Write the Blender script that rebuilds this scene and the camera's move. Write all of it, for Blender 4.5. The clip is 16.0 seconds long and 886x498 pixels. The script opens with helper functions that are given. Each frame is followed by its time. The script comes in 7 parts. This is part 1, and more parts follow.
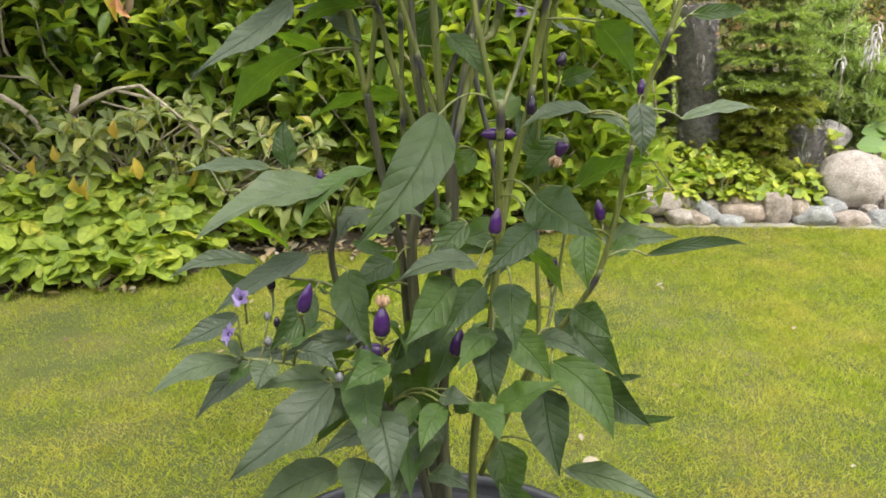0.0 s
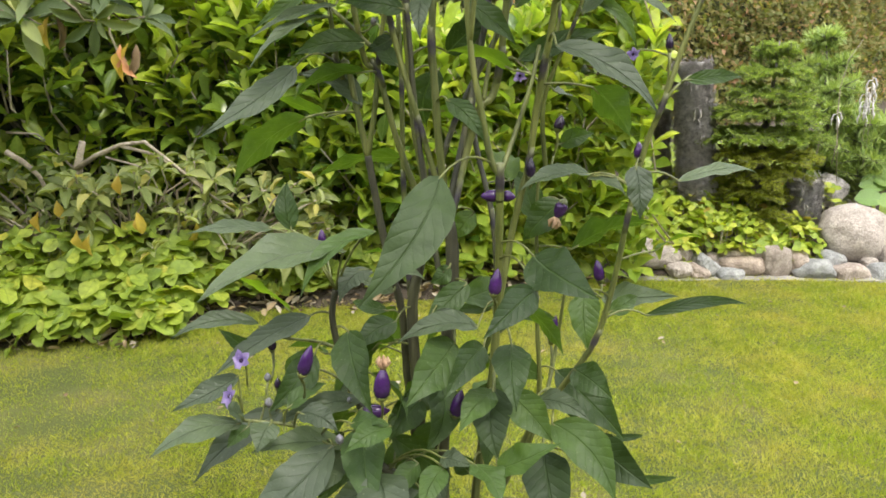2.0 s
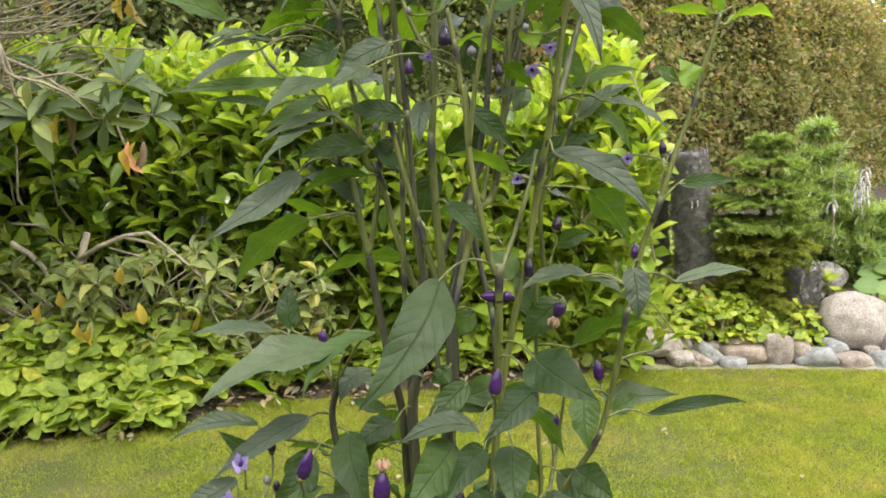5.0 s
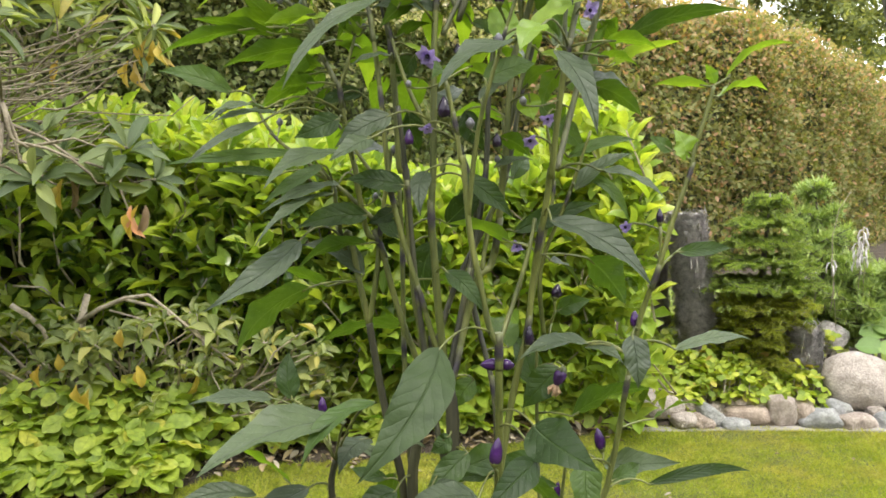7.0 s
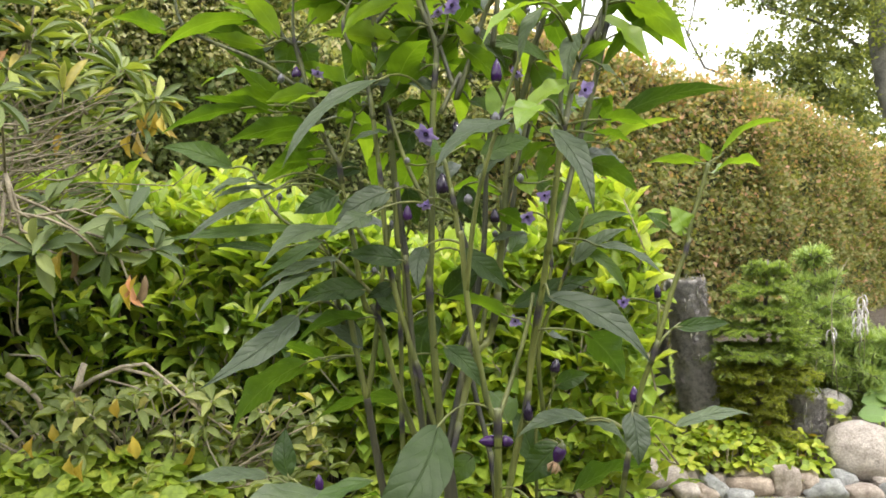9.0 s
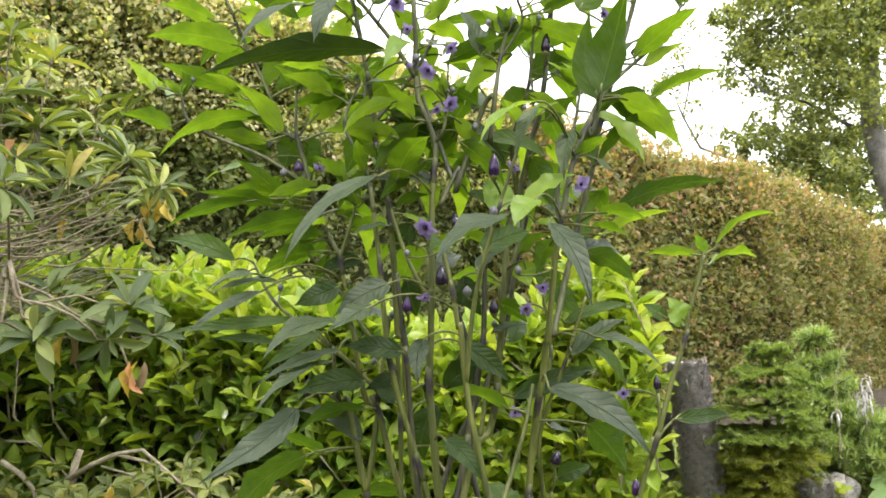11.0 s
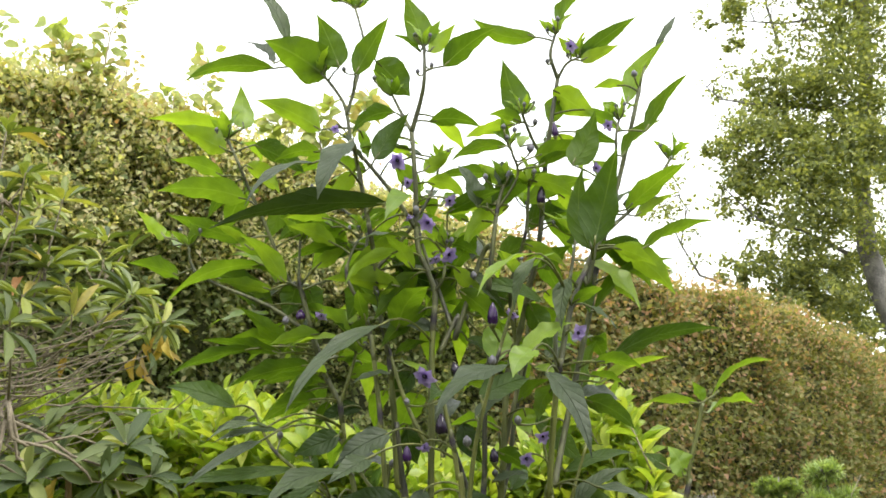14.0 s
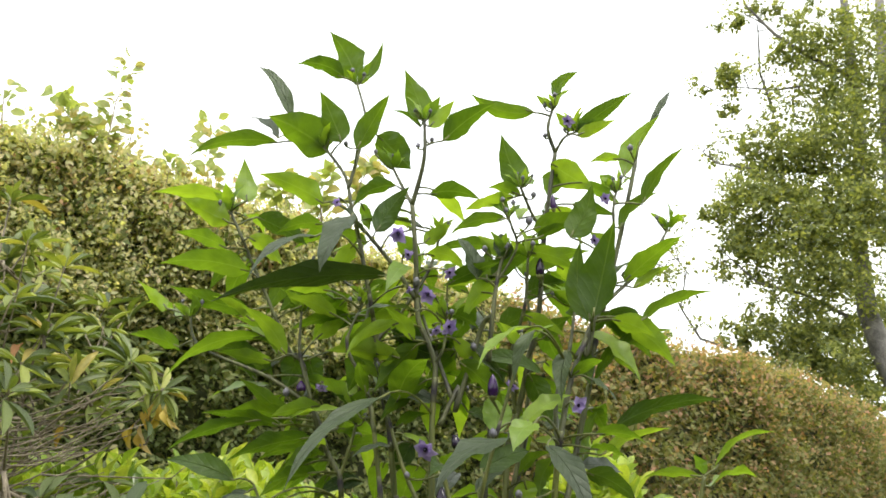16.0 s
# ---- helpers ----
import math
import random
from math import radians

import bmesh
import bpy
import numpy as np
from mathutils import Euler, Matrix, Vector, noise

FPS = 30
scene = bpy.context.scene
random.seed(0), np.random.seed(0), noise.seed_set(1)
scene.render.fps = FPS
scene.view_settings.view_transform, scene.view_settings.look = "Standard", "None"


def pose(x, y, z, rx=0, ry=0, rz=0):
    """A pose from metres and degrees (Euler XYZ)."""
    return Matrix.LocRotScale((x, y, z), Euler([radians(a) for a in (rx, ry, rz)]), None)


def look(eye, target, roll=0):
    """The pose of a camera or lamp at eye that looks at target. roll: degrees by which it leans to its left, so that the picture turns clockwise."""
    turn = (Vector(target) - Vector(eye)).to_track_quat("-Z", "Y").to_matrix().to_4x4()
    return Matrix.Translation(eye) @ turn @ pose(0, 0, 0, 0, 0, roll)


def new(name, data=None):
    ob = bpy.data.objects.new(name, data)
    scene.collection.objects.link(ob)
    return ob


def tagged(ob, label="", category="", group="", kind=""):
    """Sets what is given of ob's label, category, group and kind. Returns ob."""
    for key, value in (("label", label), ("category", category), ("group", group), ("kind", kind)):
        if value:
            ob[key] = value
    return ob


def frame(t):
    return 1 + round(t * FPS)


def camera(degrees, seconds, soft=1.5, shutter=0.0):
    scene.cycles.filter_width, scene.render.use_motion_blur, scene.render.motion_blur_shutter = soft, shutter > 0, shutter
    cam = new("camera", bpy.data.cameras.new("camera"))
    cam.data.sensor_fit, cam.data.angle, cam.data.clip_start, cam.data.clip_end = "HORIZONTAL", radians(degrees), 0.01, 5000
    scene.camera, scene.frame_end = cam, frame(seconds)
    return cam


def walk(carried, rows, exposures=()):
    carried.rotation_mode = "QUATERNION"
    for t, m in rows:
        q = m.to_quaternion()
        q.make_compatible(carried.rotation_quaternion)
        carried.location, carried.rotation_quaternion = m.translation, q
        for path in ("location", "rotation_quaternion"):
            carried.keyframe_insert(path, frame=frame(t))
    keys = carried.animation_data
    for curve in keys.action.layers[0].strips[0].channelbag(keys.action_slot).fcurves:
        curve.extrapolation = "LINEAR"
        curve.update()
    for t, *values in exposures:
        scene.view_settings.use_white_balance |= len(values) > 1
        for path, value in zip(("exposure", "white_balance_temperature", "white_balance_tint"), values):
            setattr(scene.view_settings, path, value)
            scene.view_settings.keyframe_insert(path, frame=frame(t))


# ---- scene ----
cam = camera(54.56, 16.0, soft=1.7)
walk(cam, [
    (0.0, pose(0.0000, 0.0000, 0.7870, 73.00, -0.18, 0.06)),
    (0.5, pose(0.0004, -0.0006, 0.7902, 73.81, -0.16, 0.09)),
    (1.0, pose(0.0004, -0.0014, 0.7935, 74.67, -0.14, 0.08)),
    (1.5, pose(0.0006, -0.0026, 0.7965, 75.38, -0.12, 0.10)),
    (2.0, pose(0.0007, -0.0034, 0.7999, 76.33, -0.09, 0.10)),
    (2.5, pose(0.0010, -0.0045, 0.8038, 77.45, -0.07, 0.12)),
    (3.0, pose(0.0014, -0.0056, 0.8070, 78.30, -0.04, 0.12)),
    (3.5, pose(0.0017, -0.0067, 0.8100, 79.13, 0.01, 0.12)),
    (4.0, pose(0.0016, -0.0078, 0.8132, 80.08, -0.00, 0.16)),
    (6.5, pose(0.0020, -0.0141, 0.8289, 84.73, 0.13, 0.12)),
    (7.0, pose(0.0022, -0.0145, 0.8316, 85.74, 0.16, 0.14)),
    (7.5, pose(0.0025, -0.0143, 0.8342, 86.58, 0.15, 0.13)),
    (8.0, pose(0.0027, -0.0143, 0.8370, 87.76, 0.17, 0.11)),
    (8.5, pose(0.0029, -0.0149, 0.8400, 88.75, 0.17, 0.13)),
    (9.0, pose(0.0032, -0.0167, 0.8434, 90.02, 0.19, 0.08)),
    (11.5, pose(0.0052, -0.0293, 0.8612, 96.83, 0.44, 0.17)),
    (12.0, pose(0.0057, -0.0325, 0.8650, 98.47, 0.49, 0.20)),
    (12.5, pose(0.0057, -0.0357, 0.8686, 99.60, 0.52, 0.22)),
    (13.0, pose(0.0063, -0.0389, 0.8725, 101.06, 0.52, 0.25)),
    (13.5, pose(0.0069, -0.0424, 0.8756, 102.51, 0.55, 0.25)),
    (14.0, pose(0.0072, -0.0461, 0.8783, 103.67, 0.59, 0.27)),
    (14.5, pose(0.0073, -0.0497, 0.8805, 104.63, 0.61, 0.28)),
    (15.0, pose(0.0069, -0.0530, 0.8824, 105.81, 0.66, 0.26)),
    (15.5, pose(0.0065, -0.0557, 0.8839, 106.75, 0.64, 0.24)),
    (16.0, pose(0.0066, -0.0583, 0.8857, 107.85, 0.65, 0.25)),
], [(0.0, 0.66), (4.0, 0.65), (9.0, 0.60), (12.5, 0.48), (14.0, 0.29), (16.0, 0.11)])

# ---- daylight: bright overcast sky with a faint veiled sun ----
world = bpy.data.worlds.new("overcast_sky")
scene.world = world
world.use_nodes = True
wn, wl = world.node_tree.nodes, world.node_tree.links
wn.clear()
sky = wn.new("ShaderNodeTexSky")
sky.sky_type, sky.sun_disc = "NISHITA", False
sky.sun_elevation, sky.sun_rotation = radians(62), radians(152)
sky.air_density, sky.dust_density = 1.0, 4.0
grey = wn.new("ShaderNodeHueSaturation")
grey.inputs["Saturation"].default_value = 0.12
wl.new(sky.outputs["Color"], grey.inputs["Color"])
sky_light = wn.new("ShaderNodeBackground")
sky_light.inputs["Strength"].default_value = 0.05
wl.new(grey.outputs["Color"], sky_light.inputs["Color"])
cloud_pos = wn.new("ShaderNodeTexCoord")
cloud_noise = wn.new("ShaderNodeTexNoise")
cloud_noise.inputs["Scale"].default_value = 2.2
cloud_noise.inputs["Detail"].default_value = 5
wl.new(cloud_pos.outputs["Generated"], cloud_noise.inputs["Vector"])
cloud_ramp = wn.new("ShaderNodeValToRGB")
cloud_ramp.color_ramp.elements[0].position, cloud_ramp.color_ramp.elements[0].color = 0.3, (0.80, 0.83, 0.87, 1)
cloud_ramp.color_ramp.elements[1].position, cloud_ramp.color_ramp.elements[1].color = 0.7, (1.0, 1.0, 1.0, 1)
wl.new(cloud_noise.outputs["Fac"], cloud_ramp.inputs["Fac"])
cloud_light = wn.new("ShaderNodeBackground")
cloud_light.inputs["Strength"].default_value = 2.05
wl.new(cloud_ramp.outputs["Color"], cloud_light.inputs["Color"])
sky_sum = wn.new("ShaderNodeAddShader")
wl.new(sky_light.outputs[0], sky_sum.inputs[0])
wl.new(cloud_light.outputs[0], sky_sum.inputs[1])
sky_out = wn.new("ShaderNodeOutputWorld")
wl.new(sky_sum.outputs[0], sky_out.inputs[0])

sun_data = bpy.data.lights.new("sun", "SUN")
sun_data.energy, sun_data.angle, sun_data.color = 1.9, radians(16), (1.0, 0.94, 0.82)
sun = new("sun", sun_data)
sun.matrix_world = look((1.8, -3.4, 7.2), (0, 0, 0))

# ---- tools ----
rng = np.random.default_rng(7)


def part(name, bm, material, parent, label=""):
    """One mesh object under a thing or a part, from a bmesh or a mesh."""
    if isinstance(bm, bmesh.types.BMesh):
        mesh = bpy.data.meshes.new(name)
        bm.to_mesh(mesh)
        bm.free()
    else:
        mesh = bm
    if material is not None and not mesh.materials:
        mesh.materials.append(material)
    ob = new(name, mesh)
    ob.parent = parent
    return tagged(ob, label)


def thing(name, place, label, category, group="", kind=""):
    ob = new(name)
    ob.empty_display_size = 0.05
    ob.location = place
    return tagged(ob, label, category, group, kind)


def unit(v):
    v = np.asarray(v, float)
    return v / np.maximum(np.linalg.norm(v, axis=-1, keepdims=True), 1e-9)


def raw_mesh(name, verts, quads, material, uv=None):
    """A mesh from arrays: verts (n, 3), quads (m, 4)."""
    mesh = bpy.data.meshes.new(name)
    n, m = len(verts), len(quads)
    mesh.vertices.add(n)
    mesh.vertices.foreach_set("co", np.ascontiguousarray(verts, dtype=np.float32).ravel())
    mesh.loops.add(4 * m)
    mesh.loops.foreach_set("vertex_index", np.ascontiguousarray(quads, dtype=np.int32).ravel())
    mesh.polygons.add(m)
    mesh.polygons.foreach_set("loop_start", np.arange(0, 4 * m, 4, dtype=np.int32))
    mesh.polygons.foreach_set("loop_total", np.full(m, 4, dtype=np.int32))
    mesh.polygons.foreach_set("use_smooth", np.ones(m, dtype=bool))
    mesh.update(calc_edges=True)
    if uv is not None:
        layer = mesh.uv_layers.new(name="UVMap")
        layer.data.foreach_set("uv", np.ascontiguousarray(uv[quads.ravel()], dtype=np.float32).ravel())
    mesh.validate()
    mesh.materials.append(material)
    return mesh


def leaf_form(n=4, wide=0.45, point=1.0, fold=0.18, droop=0.15, wave=0.0, stalk=0.0):
    """A leaf of length 1 along x and full width 1 across y: verts, quads, uv. wide: where it is widest; point: how sharp its tip is."""
    u = np.linspace(0, 1, n + 1)
    a = np.log(0.5) / np.log(wide)
    w = np.sin(np.pi * u ** a) ** point * 0.5
    w[0], w[-1] = 0.03, 0.012
    verts, uv = [], []
    for k in range(n + 1):
        h = -droop * u[k] ** 2
        ripple = wave * math.sin(9 * u[k])
        for side in (-1, 0, 1):
            x = stalk + u[k] * (1 - stalk)
            verts.append((x, side * w[k], h + abs(side) * fold * w[k] + side * ripple * w[k]))
            uv.append((u[k], 0.5 + side * w[k]))
    quads = []
    for k in range(n):
        i = 3 * k
        quads += [(i, i + 3, i + 4, i + 1), (i + 1, i + 4, i + 5, i + 2)]
    return np.array(verts), np.array(quads), np.array(uv)


def blade_form():
    """A grass blade: a narrow bent strip."""
    V = np.array([(0, -0.5, 0), (0, 0.5, 0), (0.55, -0.42, 0.03), (0.55, 0.42, 0.03), (1, -0.06, -0.12), (1, 0.06, -0.12)])
    return V, np.array([(0, 2, 3, 1), (2, 4, 5, 3)]), np.column_stack([V[:, 0], 0.5 + V[:, 1] * 0.9])


def small_form(wide=0.45, fold=0.10, droop=0.12):
    """A small folded leaf or needle of two faces."""
    V = np.array([(0, 0, 0), (wide, -0.5, fold), (1, 0, -droop), (wide, 0.5, fold), (wide, 0, 0)])
    return V, np.array([(0, 1, 2, 4), (0, 4, 2, 3)]), np.column_stack([V[:, 0], 0.5 + V[:, 1]])


def frames_of(D, N):
    D = unit(D)
    S = unit(np.cross(N, D))
    return D, S, np.cross(D, S)


def joined_leaves(name, P, D, N, L, W, form, material):
    """Many leaves in one mesh."""
    V, Q, UV = form
    D, S, N = frames_of(D, N)
    L, W = np.broadcast_to(L, len(P)), np.broadcast_to(W, len(P))
    verts = (P[:, None] + (L[:, None] * V[None, :, 0])[..., None] * D[:, None]
             + (W[:, None] * V[None, :, 1])[..., None] * S[:, None]
             + (L[:, None] * V[None, :, 2])[..., None] * N[:, None])
    quads = Q[None] + (np.arange(len(P)) * len(V))[:, None, None]
    return raw_mesh(name, verts.reshape(-1, 3), quads.reshape(-1, 4), material, np.tile(UV, (len(P), 1)))


def foliage(parent, P, D, N, L, W, form, material, name="leaf", singles=0, near=None):
    """Leaves of one plant: the nearest as parts that share meshes, the rest joined into one."""
    P, D, N = np.asarray(P, float), np.asarray(D, float), np.asarray(N, float)
    L, W = np.broadcast_to(L, len(P)).copy(), np.broadcast_to(W, len(P)).copy()
    origin = np.array(parent.location)
    order = np.argsort(P[:, 1] if near is None else near)
    one, rest = order[:singles], order[singles:]
    if len(one):
        V, Q, UV = form
        mesh = raw_mesh(name, V, Q, material, UV)
        Dn, Sn, Nn = frames_of(D, N)
        for i in one:
            ob = new(name, mesh)
            ob.parent = parent
            m = Matrix.Identity(4)
            for r in range(3):
                m[r][0], m[r][1], m[r][2] = Dn[i, r] * L[i], Sn[i, r] * W[i], Nn[i, r] * L[i]
                m[r][3] = P[i, r] - origin[r]
            ob.matrix_basis = m
    if len(rest):
        ob = part("foliage", joined_leaves("foliage", P[rest] - origin, D[rest], N[rest], L[rest], W[rest], form, material), material, parent)
        tagged(ob, kind="stuff")


def tube_into(bm, pts, radii, sides=6):
    """A round tapered tube through points, added to a bmesh."""
    pts = [Vector(p) for p in pts]
    rings = []
    ref = Vector((0.3, 1.0, 0.2))
    for k, p in enumerate(pts):
        t = (pts[min(k + 1, len(pts) - 1)] - pts[max(k - 1, 0)]).normalized()
        a = t.cross(ref)
        if a.length < 0.1:
            a = t.cross(Vector((1, 0, 0)))
        a.normalize()
        b = t.cross(a)
        r = radii[k] if hasattr(radii, "__len__") else radii
        rings.append([bm.verts.new(p + (a * math.cos(i * math.tau / sides) + b * math.sin(i * math.tau / sides)) * r) for i in range(sides)])
    for r0, r1 in zip(rings, rings[1:]):
        for i in range(sides):
            f = bm.faces.new((r0[i], r0[(i + 1) % sides], r1[(i + 1) % sides], r1[i]))
            f.smooth = True
    for ring in (list(reversed(rings[0])), rings[-1]):
        bm.faces.new(ring)
    return bm


def bent(a, b, sag, n=6, seed=0.0, wobble=0.0):
    """Points of a curve from a to b, bowed by the vector sag."""
    a, b, sag = Vector(a), Vector(b), Vector(sag)
    out = []
    for k in range(n + 1):
        u = k / n
        p = a.lerp(b, u) + sag * (4 * u * (1 - u))
        if wobble and 0 < k < n:
            p += noise.noise_vector(Vector((seed * 7.3 + 3.1 * u, seed, 1.7))) * wobble
        out.append(p)
    return out


def rough_ball(size, seed, level=3, bump=0.16, flat=0.0):
    """A worn stone: a ball with broad and fine unevenness, radii in size."""
    bm = bmesh.new()
    bmesh.ops.create_icosphere(bm, subdivisions=level, radius=1.0)
    off = Vector((seed * 3.7, seed * 1.3, seed * 5.1))
    for v in bm.verts:
        d = v.co.normalized()
        k = 1 + bump * noise.noise(d * 1.1 + off) + bump * 0.45 * noise.noise(d * 2.6 + off) + bump * 0.12 * noise.noise(d * 8 + off)
        box = max(abs(d.x), abs(d.y), abs(d.z))
        k *= 1 + 0.28 * (1 / box - 1) * -0.3 + flat * (1 / box - 1)
        v.co = Vector((d.x * k * size[0], d.y * k * size[1], d.z * k * size[2]))
    for f in bm.faces:
        f.smooth = True
    return bm


# ---- materials ----
def material(name):
    m = bpy.data.materials.new(name)
    m.use_nodes = True
    nodes, links = m.node_tree.nodes, m.node_tree.links
    return m, nodes, links, nodes["Principled BSDF"], nodes["Material Output"]


def ramp(nodes, stops):
    r = nodes.new("ShaderNodeValToRGB")
    while len(r.color_ramp.elements) < len(stops):
        r.color_ramp.elements.new(0.5)
    for e, (p, c) in zip(r.color_ramp.elements, stops):
        e.position, e.color = p, (*c, 1)
    return r


def noise_tex(nodes, links, scale, detail=4, coord="Object", rough=0.55):
    tc = nodes.new("ShaderNodeTexCoord")
    n = nodes.new("ShaderNodeTexNoise")
    n.inputs["Scale"].default_value, n.inputs["Detail"].default_value, n.inputs["Roughness"].default_value = scale, detail, rough
    links.new(tc.outputs[coord], n.inputs["Vector"])
    return n


def calc(nodes, links, op, a, b=None):
    n = nodes.new("ShaderNodeMath")
    n.operation = op
    for k, x in enumerate((a, b)):
        if x is None:
            continue
        if isinstance(x, (int, float)):
            n.inputs[k].default_value = x
        else:
            links.new(x, n.inputs[k])
    return n.outputs[0]


def mixed(nodes, links, fac, a, b, blend="MIX"):
    n = nodes.new("ShaderNodeMix")
    n.data_type, n.blend_type = "RGBA", blend
    for sock, x in ((n.inputs[0], fac), (n.inputs[6], a), (n.inputs[7], b)):
        if isinstance(x, (int, float)):
            sock.default_value = x
        elif isinstance(x, tuple):
            sock.default_value = (*x, 1)
        else:
            links.new(x, sock)
    return n.outputs[2]


def leaf_material(name, stops, rough=0.45, through_light=0.35, vein=(0.3, 0.4, 0.12), vein_amount=0.35, side_veins=9.0, gloss=0.5, spots=0.15, glow=None, relief=0.35, dust=0.0, straw=None, broad=0.0, side=0.28, quilt=0.0):
    """Leaf: colour by leaf, darker patches, pale midrib and side veins, light shining through."""
    m, nodes, links, bsdf, out = material(name)
    geo, info = nodes.new("ShaderNodeNewGeometry"), nodes.new("ShaderNodeObjectInfo")
    pick = calc(nodes, links, "FRACT", calc(nodes, links, "ADD", geo.outputs["Random Per Island"], info.outputs["Random"]))
    col = ramp(nodes, stops)
    links.new(pick, col.inputs[0])
    mottling = noise_tex(nodes, links, 55, 3, "Object")
    patch = ramp(nodes, [(0.3, (0.62, 0.66, 0.62)), (0.7, (1.12, 1.1, 1.05))])
    links.new(mottling.outputs["Fac"], patch.inputs[0])
    c = mixed(nodes, links, spots * 4 if spots < 0.25 else 1.0, col.outputs[0], patch.outputs[0], "MULTIPLY")
    uv = nodes.new("ShaderNodeUVMap")
    sep = nodes.new("ShaderNodeSeparateXYZ")
    links.new(uv.outputs[0], sep.inputs[0])
    across = calc(nodes, links, "ABSOLUTE", calc(nodes, links, "SUBTRACT", sep.outputs[1], 0.5))
    mid = calc(nodes, links, "SUBTRACT", 1.0, calc(nodes, links, "MULTIPLY", across, 34.0))
    mid.node.use_clamp = True
    wave = calc(nodes, links, "FRACT", calc(nodes, links, "MULTIPLY", calc(nodes, links, "SUBTRACT", sep.outputs[0], calc(nodes, links, "MULTIPLY", across, 0.55)), side_veins))
    wave = calc(nodes, links, "FRACT", calc(nodes, links, "ADD", wave, calc(nodes, links, "MULTIPLY", mottling.outputs["Fac"], 0.7)))
    rib = calc(nodes, links, "SUBTRACT", 1.0, calc(nodes, links, "MULTIPLY", calc(nodes, links, "ABSOLUTE", calc(nodes, links, "SUBTRACT", wave, 0.5)), 9.0))
    rib.node.use_clamp = True
    veins = calc(nodes, links, "MAXIMUM", mid, calc(nodes, links, "MULTIPLY", rib, side))
    c = mixed(nodes, links, calc(nodes, links, "MULTIPLY", veins, vein_amount), c, vein)
    if dust:
        specks = noise_tex(nodes, links, 420, 2)
        speck = ramp(nodes, [(0.66, (0, 0, 0)), (0.72, (dust, dust, dust))])
        links.new(specks.outputs["Fac"], speck.inputs[0])
        c = mixed(nodes, links, speck.outputs[0], c, (0.45, 0.47, 0.42))
    if straw:
        dry = noise_tex(nodes, links, 2.6, 7, rough=0.75)
        dry_ramp = ramp(nodes, [(0.46, (0, 0, 0)), (0.64, (0.85, 0.85, 0.85))])
        links.new(dry.outputs["Fac"], dry_ramp.inputs[0])
        c = mixed(nodes, links, dry_ramp.outputs[0], c, straw)
    if broad:
        tufts = noise_tex(nodes, links, 13, 5, rough=0.65)
        tuft_ramp = ramp(nodes, [(0.34, (0.55, 0.62, 0.5)), (0.52, (1.0, 1.0, 1.0)), (0.68, (1.22, 1.16, 1.1))])
        links.new(tufts.outputs["Fac"], tuft_ramp.inputs[0])
        c = mixed(nodes, links, broad, c, tuft_ramp.outputs[0], "MULTIPLY")
    links.new(c, bsdf.inputs["Base Color"])
    bsdf.inputs["Roughness"].default_value = rough
    bsdf.inputs["Specular IOR Level"].default_value = gloss
    bump = nodes.new("ShaderNodeBump")
    bump.inputs["Strength"].default_value, bump.inputs["Distance"].default_value = relief, 0.003
    height = calc(nodes, links, "ADD", calc(nodes, links, "MULTIPLY", veins, -0.6), mottling.outputs["Fac"])
    if quilt:
        away = calc(nodes, links, "ABSOLUTE", calc(nodes, links, "SUBTRACT", wave, 0.5))
        pillow = calc(nodes, links, "MULTIPLY", away, calc(nodes, links, "SUBTRACT", 1.0, away))
        height = calc(nodes, links, "ADD", height, calc(nodes, links, "MULTIPLY", pillow, quilt))
    links.new(height, bump.inputs["Height"])
    links.new(bump.outputs[0], bsdf.inputs["Normal"])
    thin = nodes.new("ShaderNodeBsdfTranslucent")
    links.new(mixed(nodes, links, 1.0, c, glow or (1.5, 1.55, 0.6), "MULTIPLY"), thin.inputs["Color"])
    mix = nodes.new("ShaderNodeMixShader")
    mix.inputs[0].default_value = through_light
    links.new(bsdf.outputs[0], mix.inputs[1])
    links.new(thin.outputs[0], mix.inputs[2])
    links.new(mix.outputs[0], out.inputs[0])
    return m


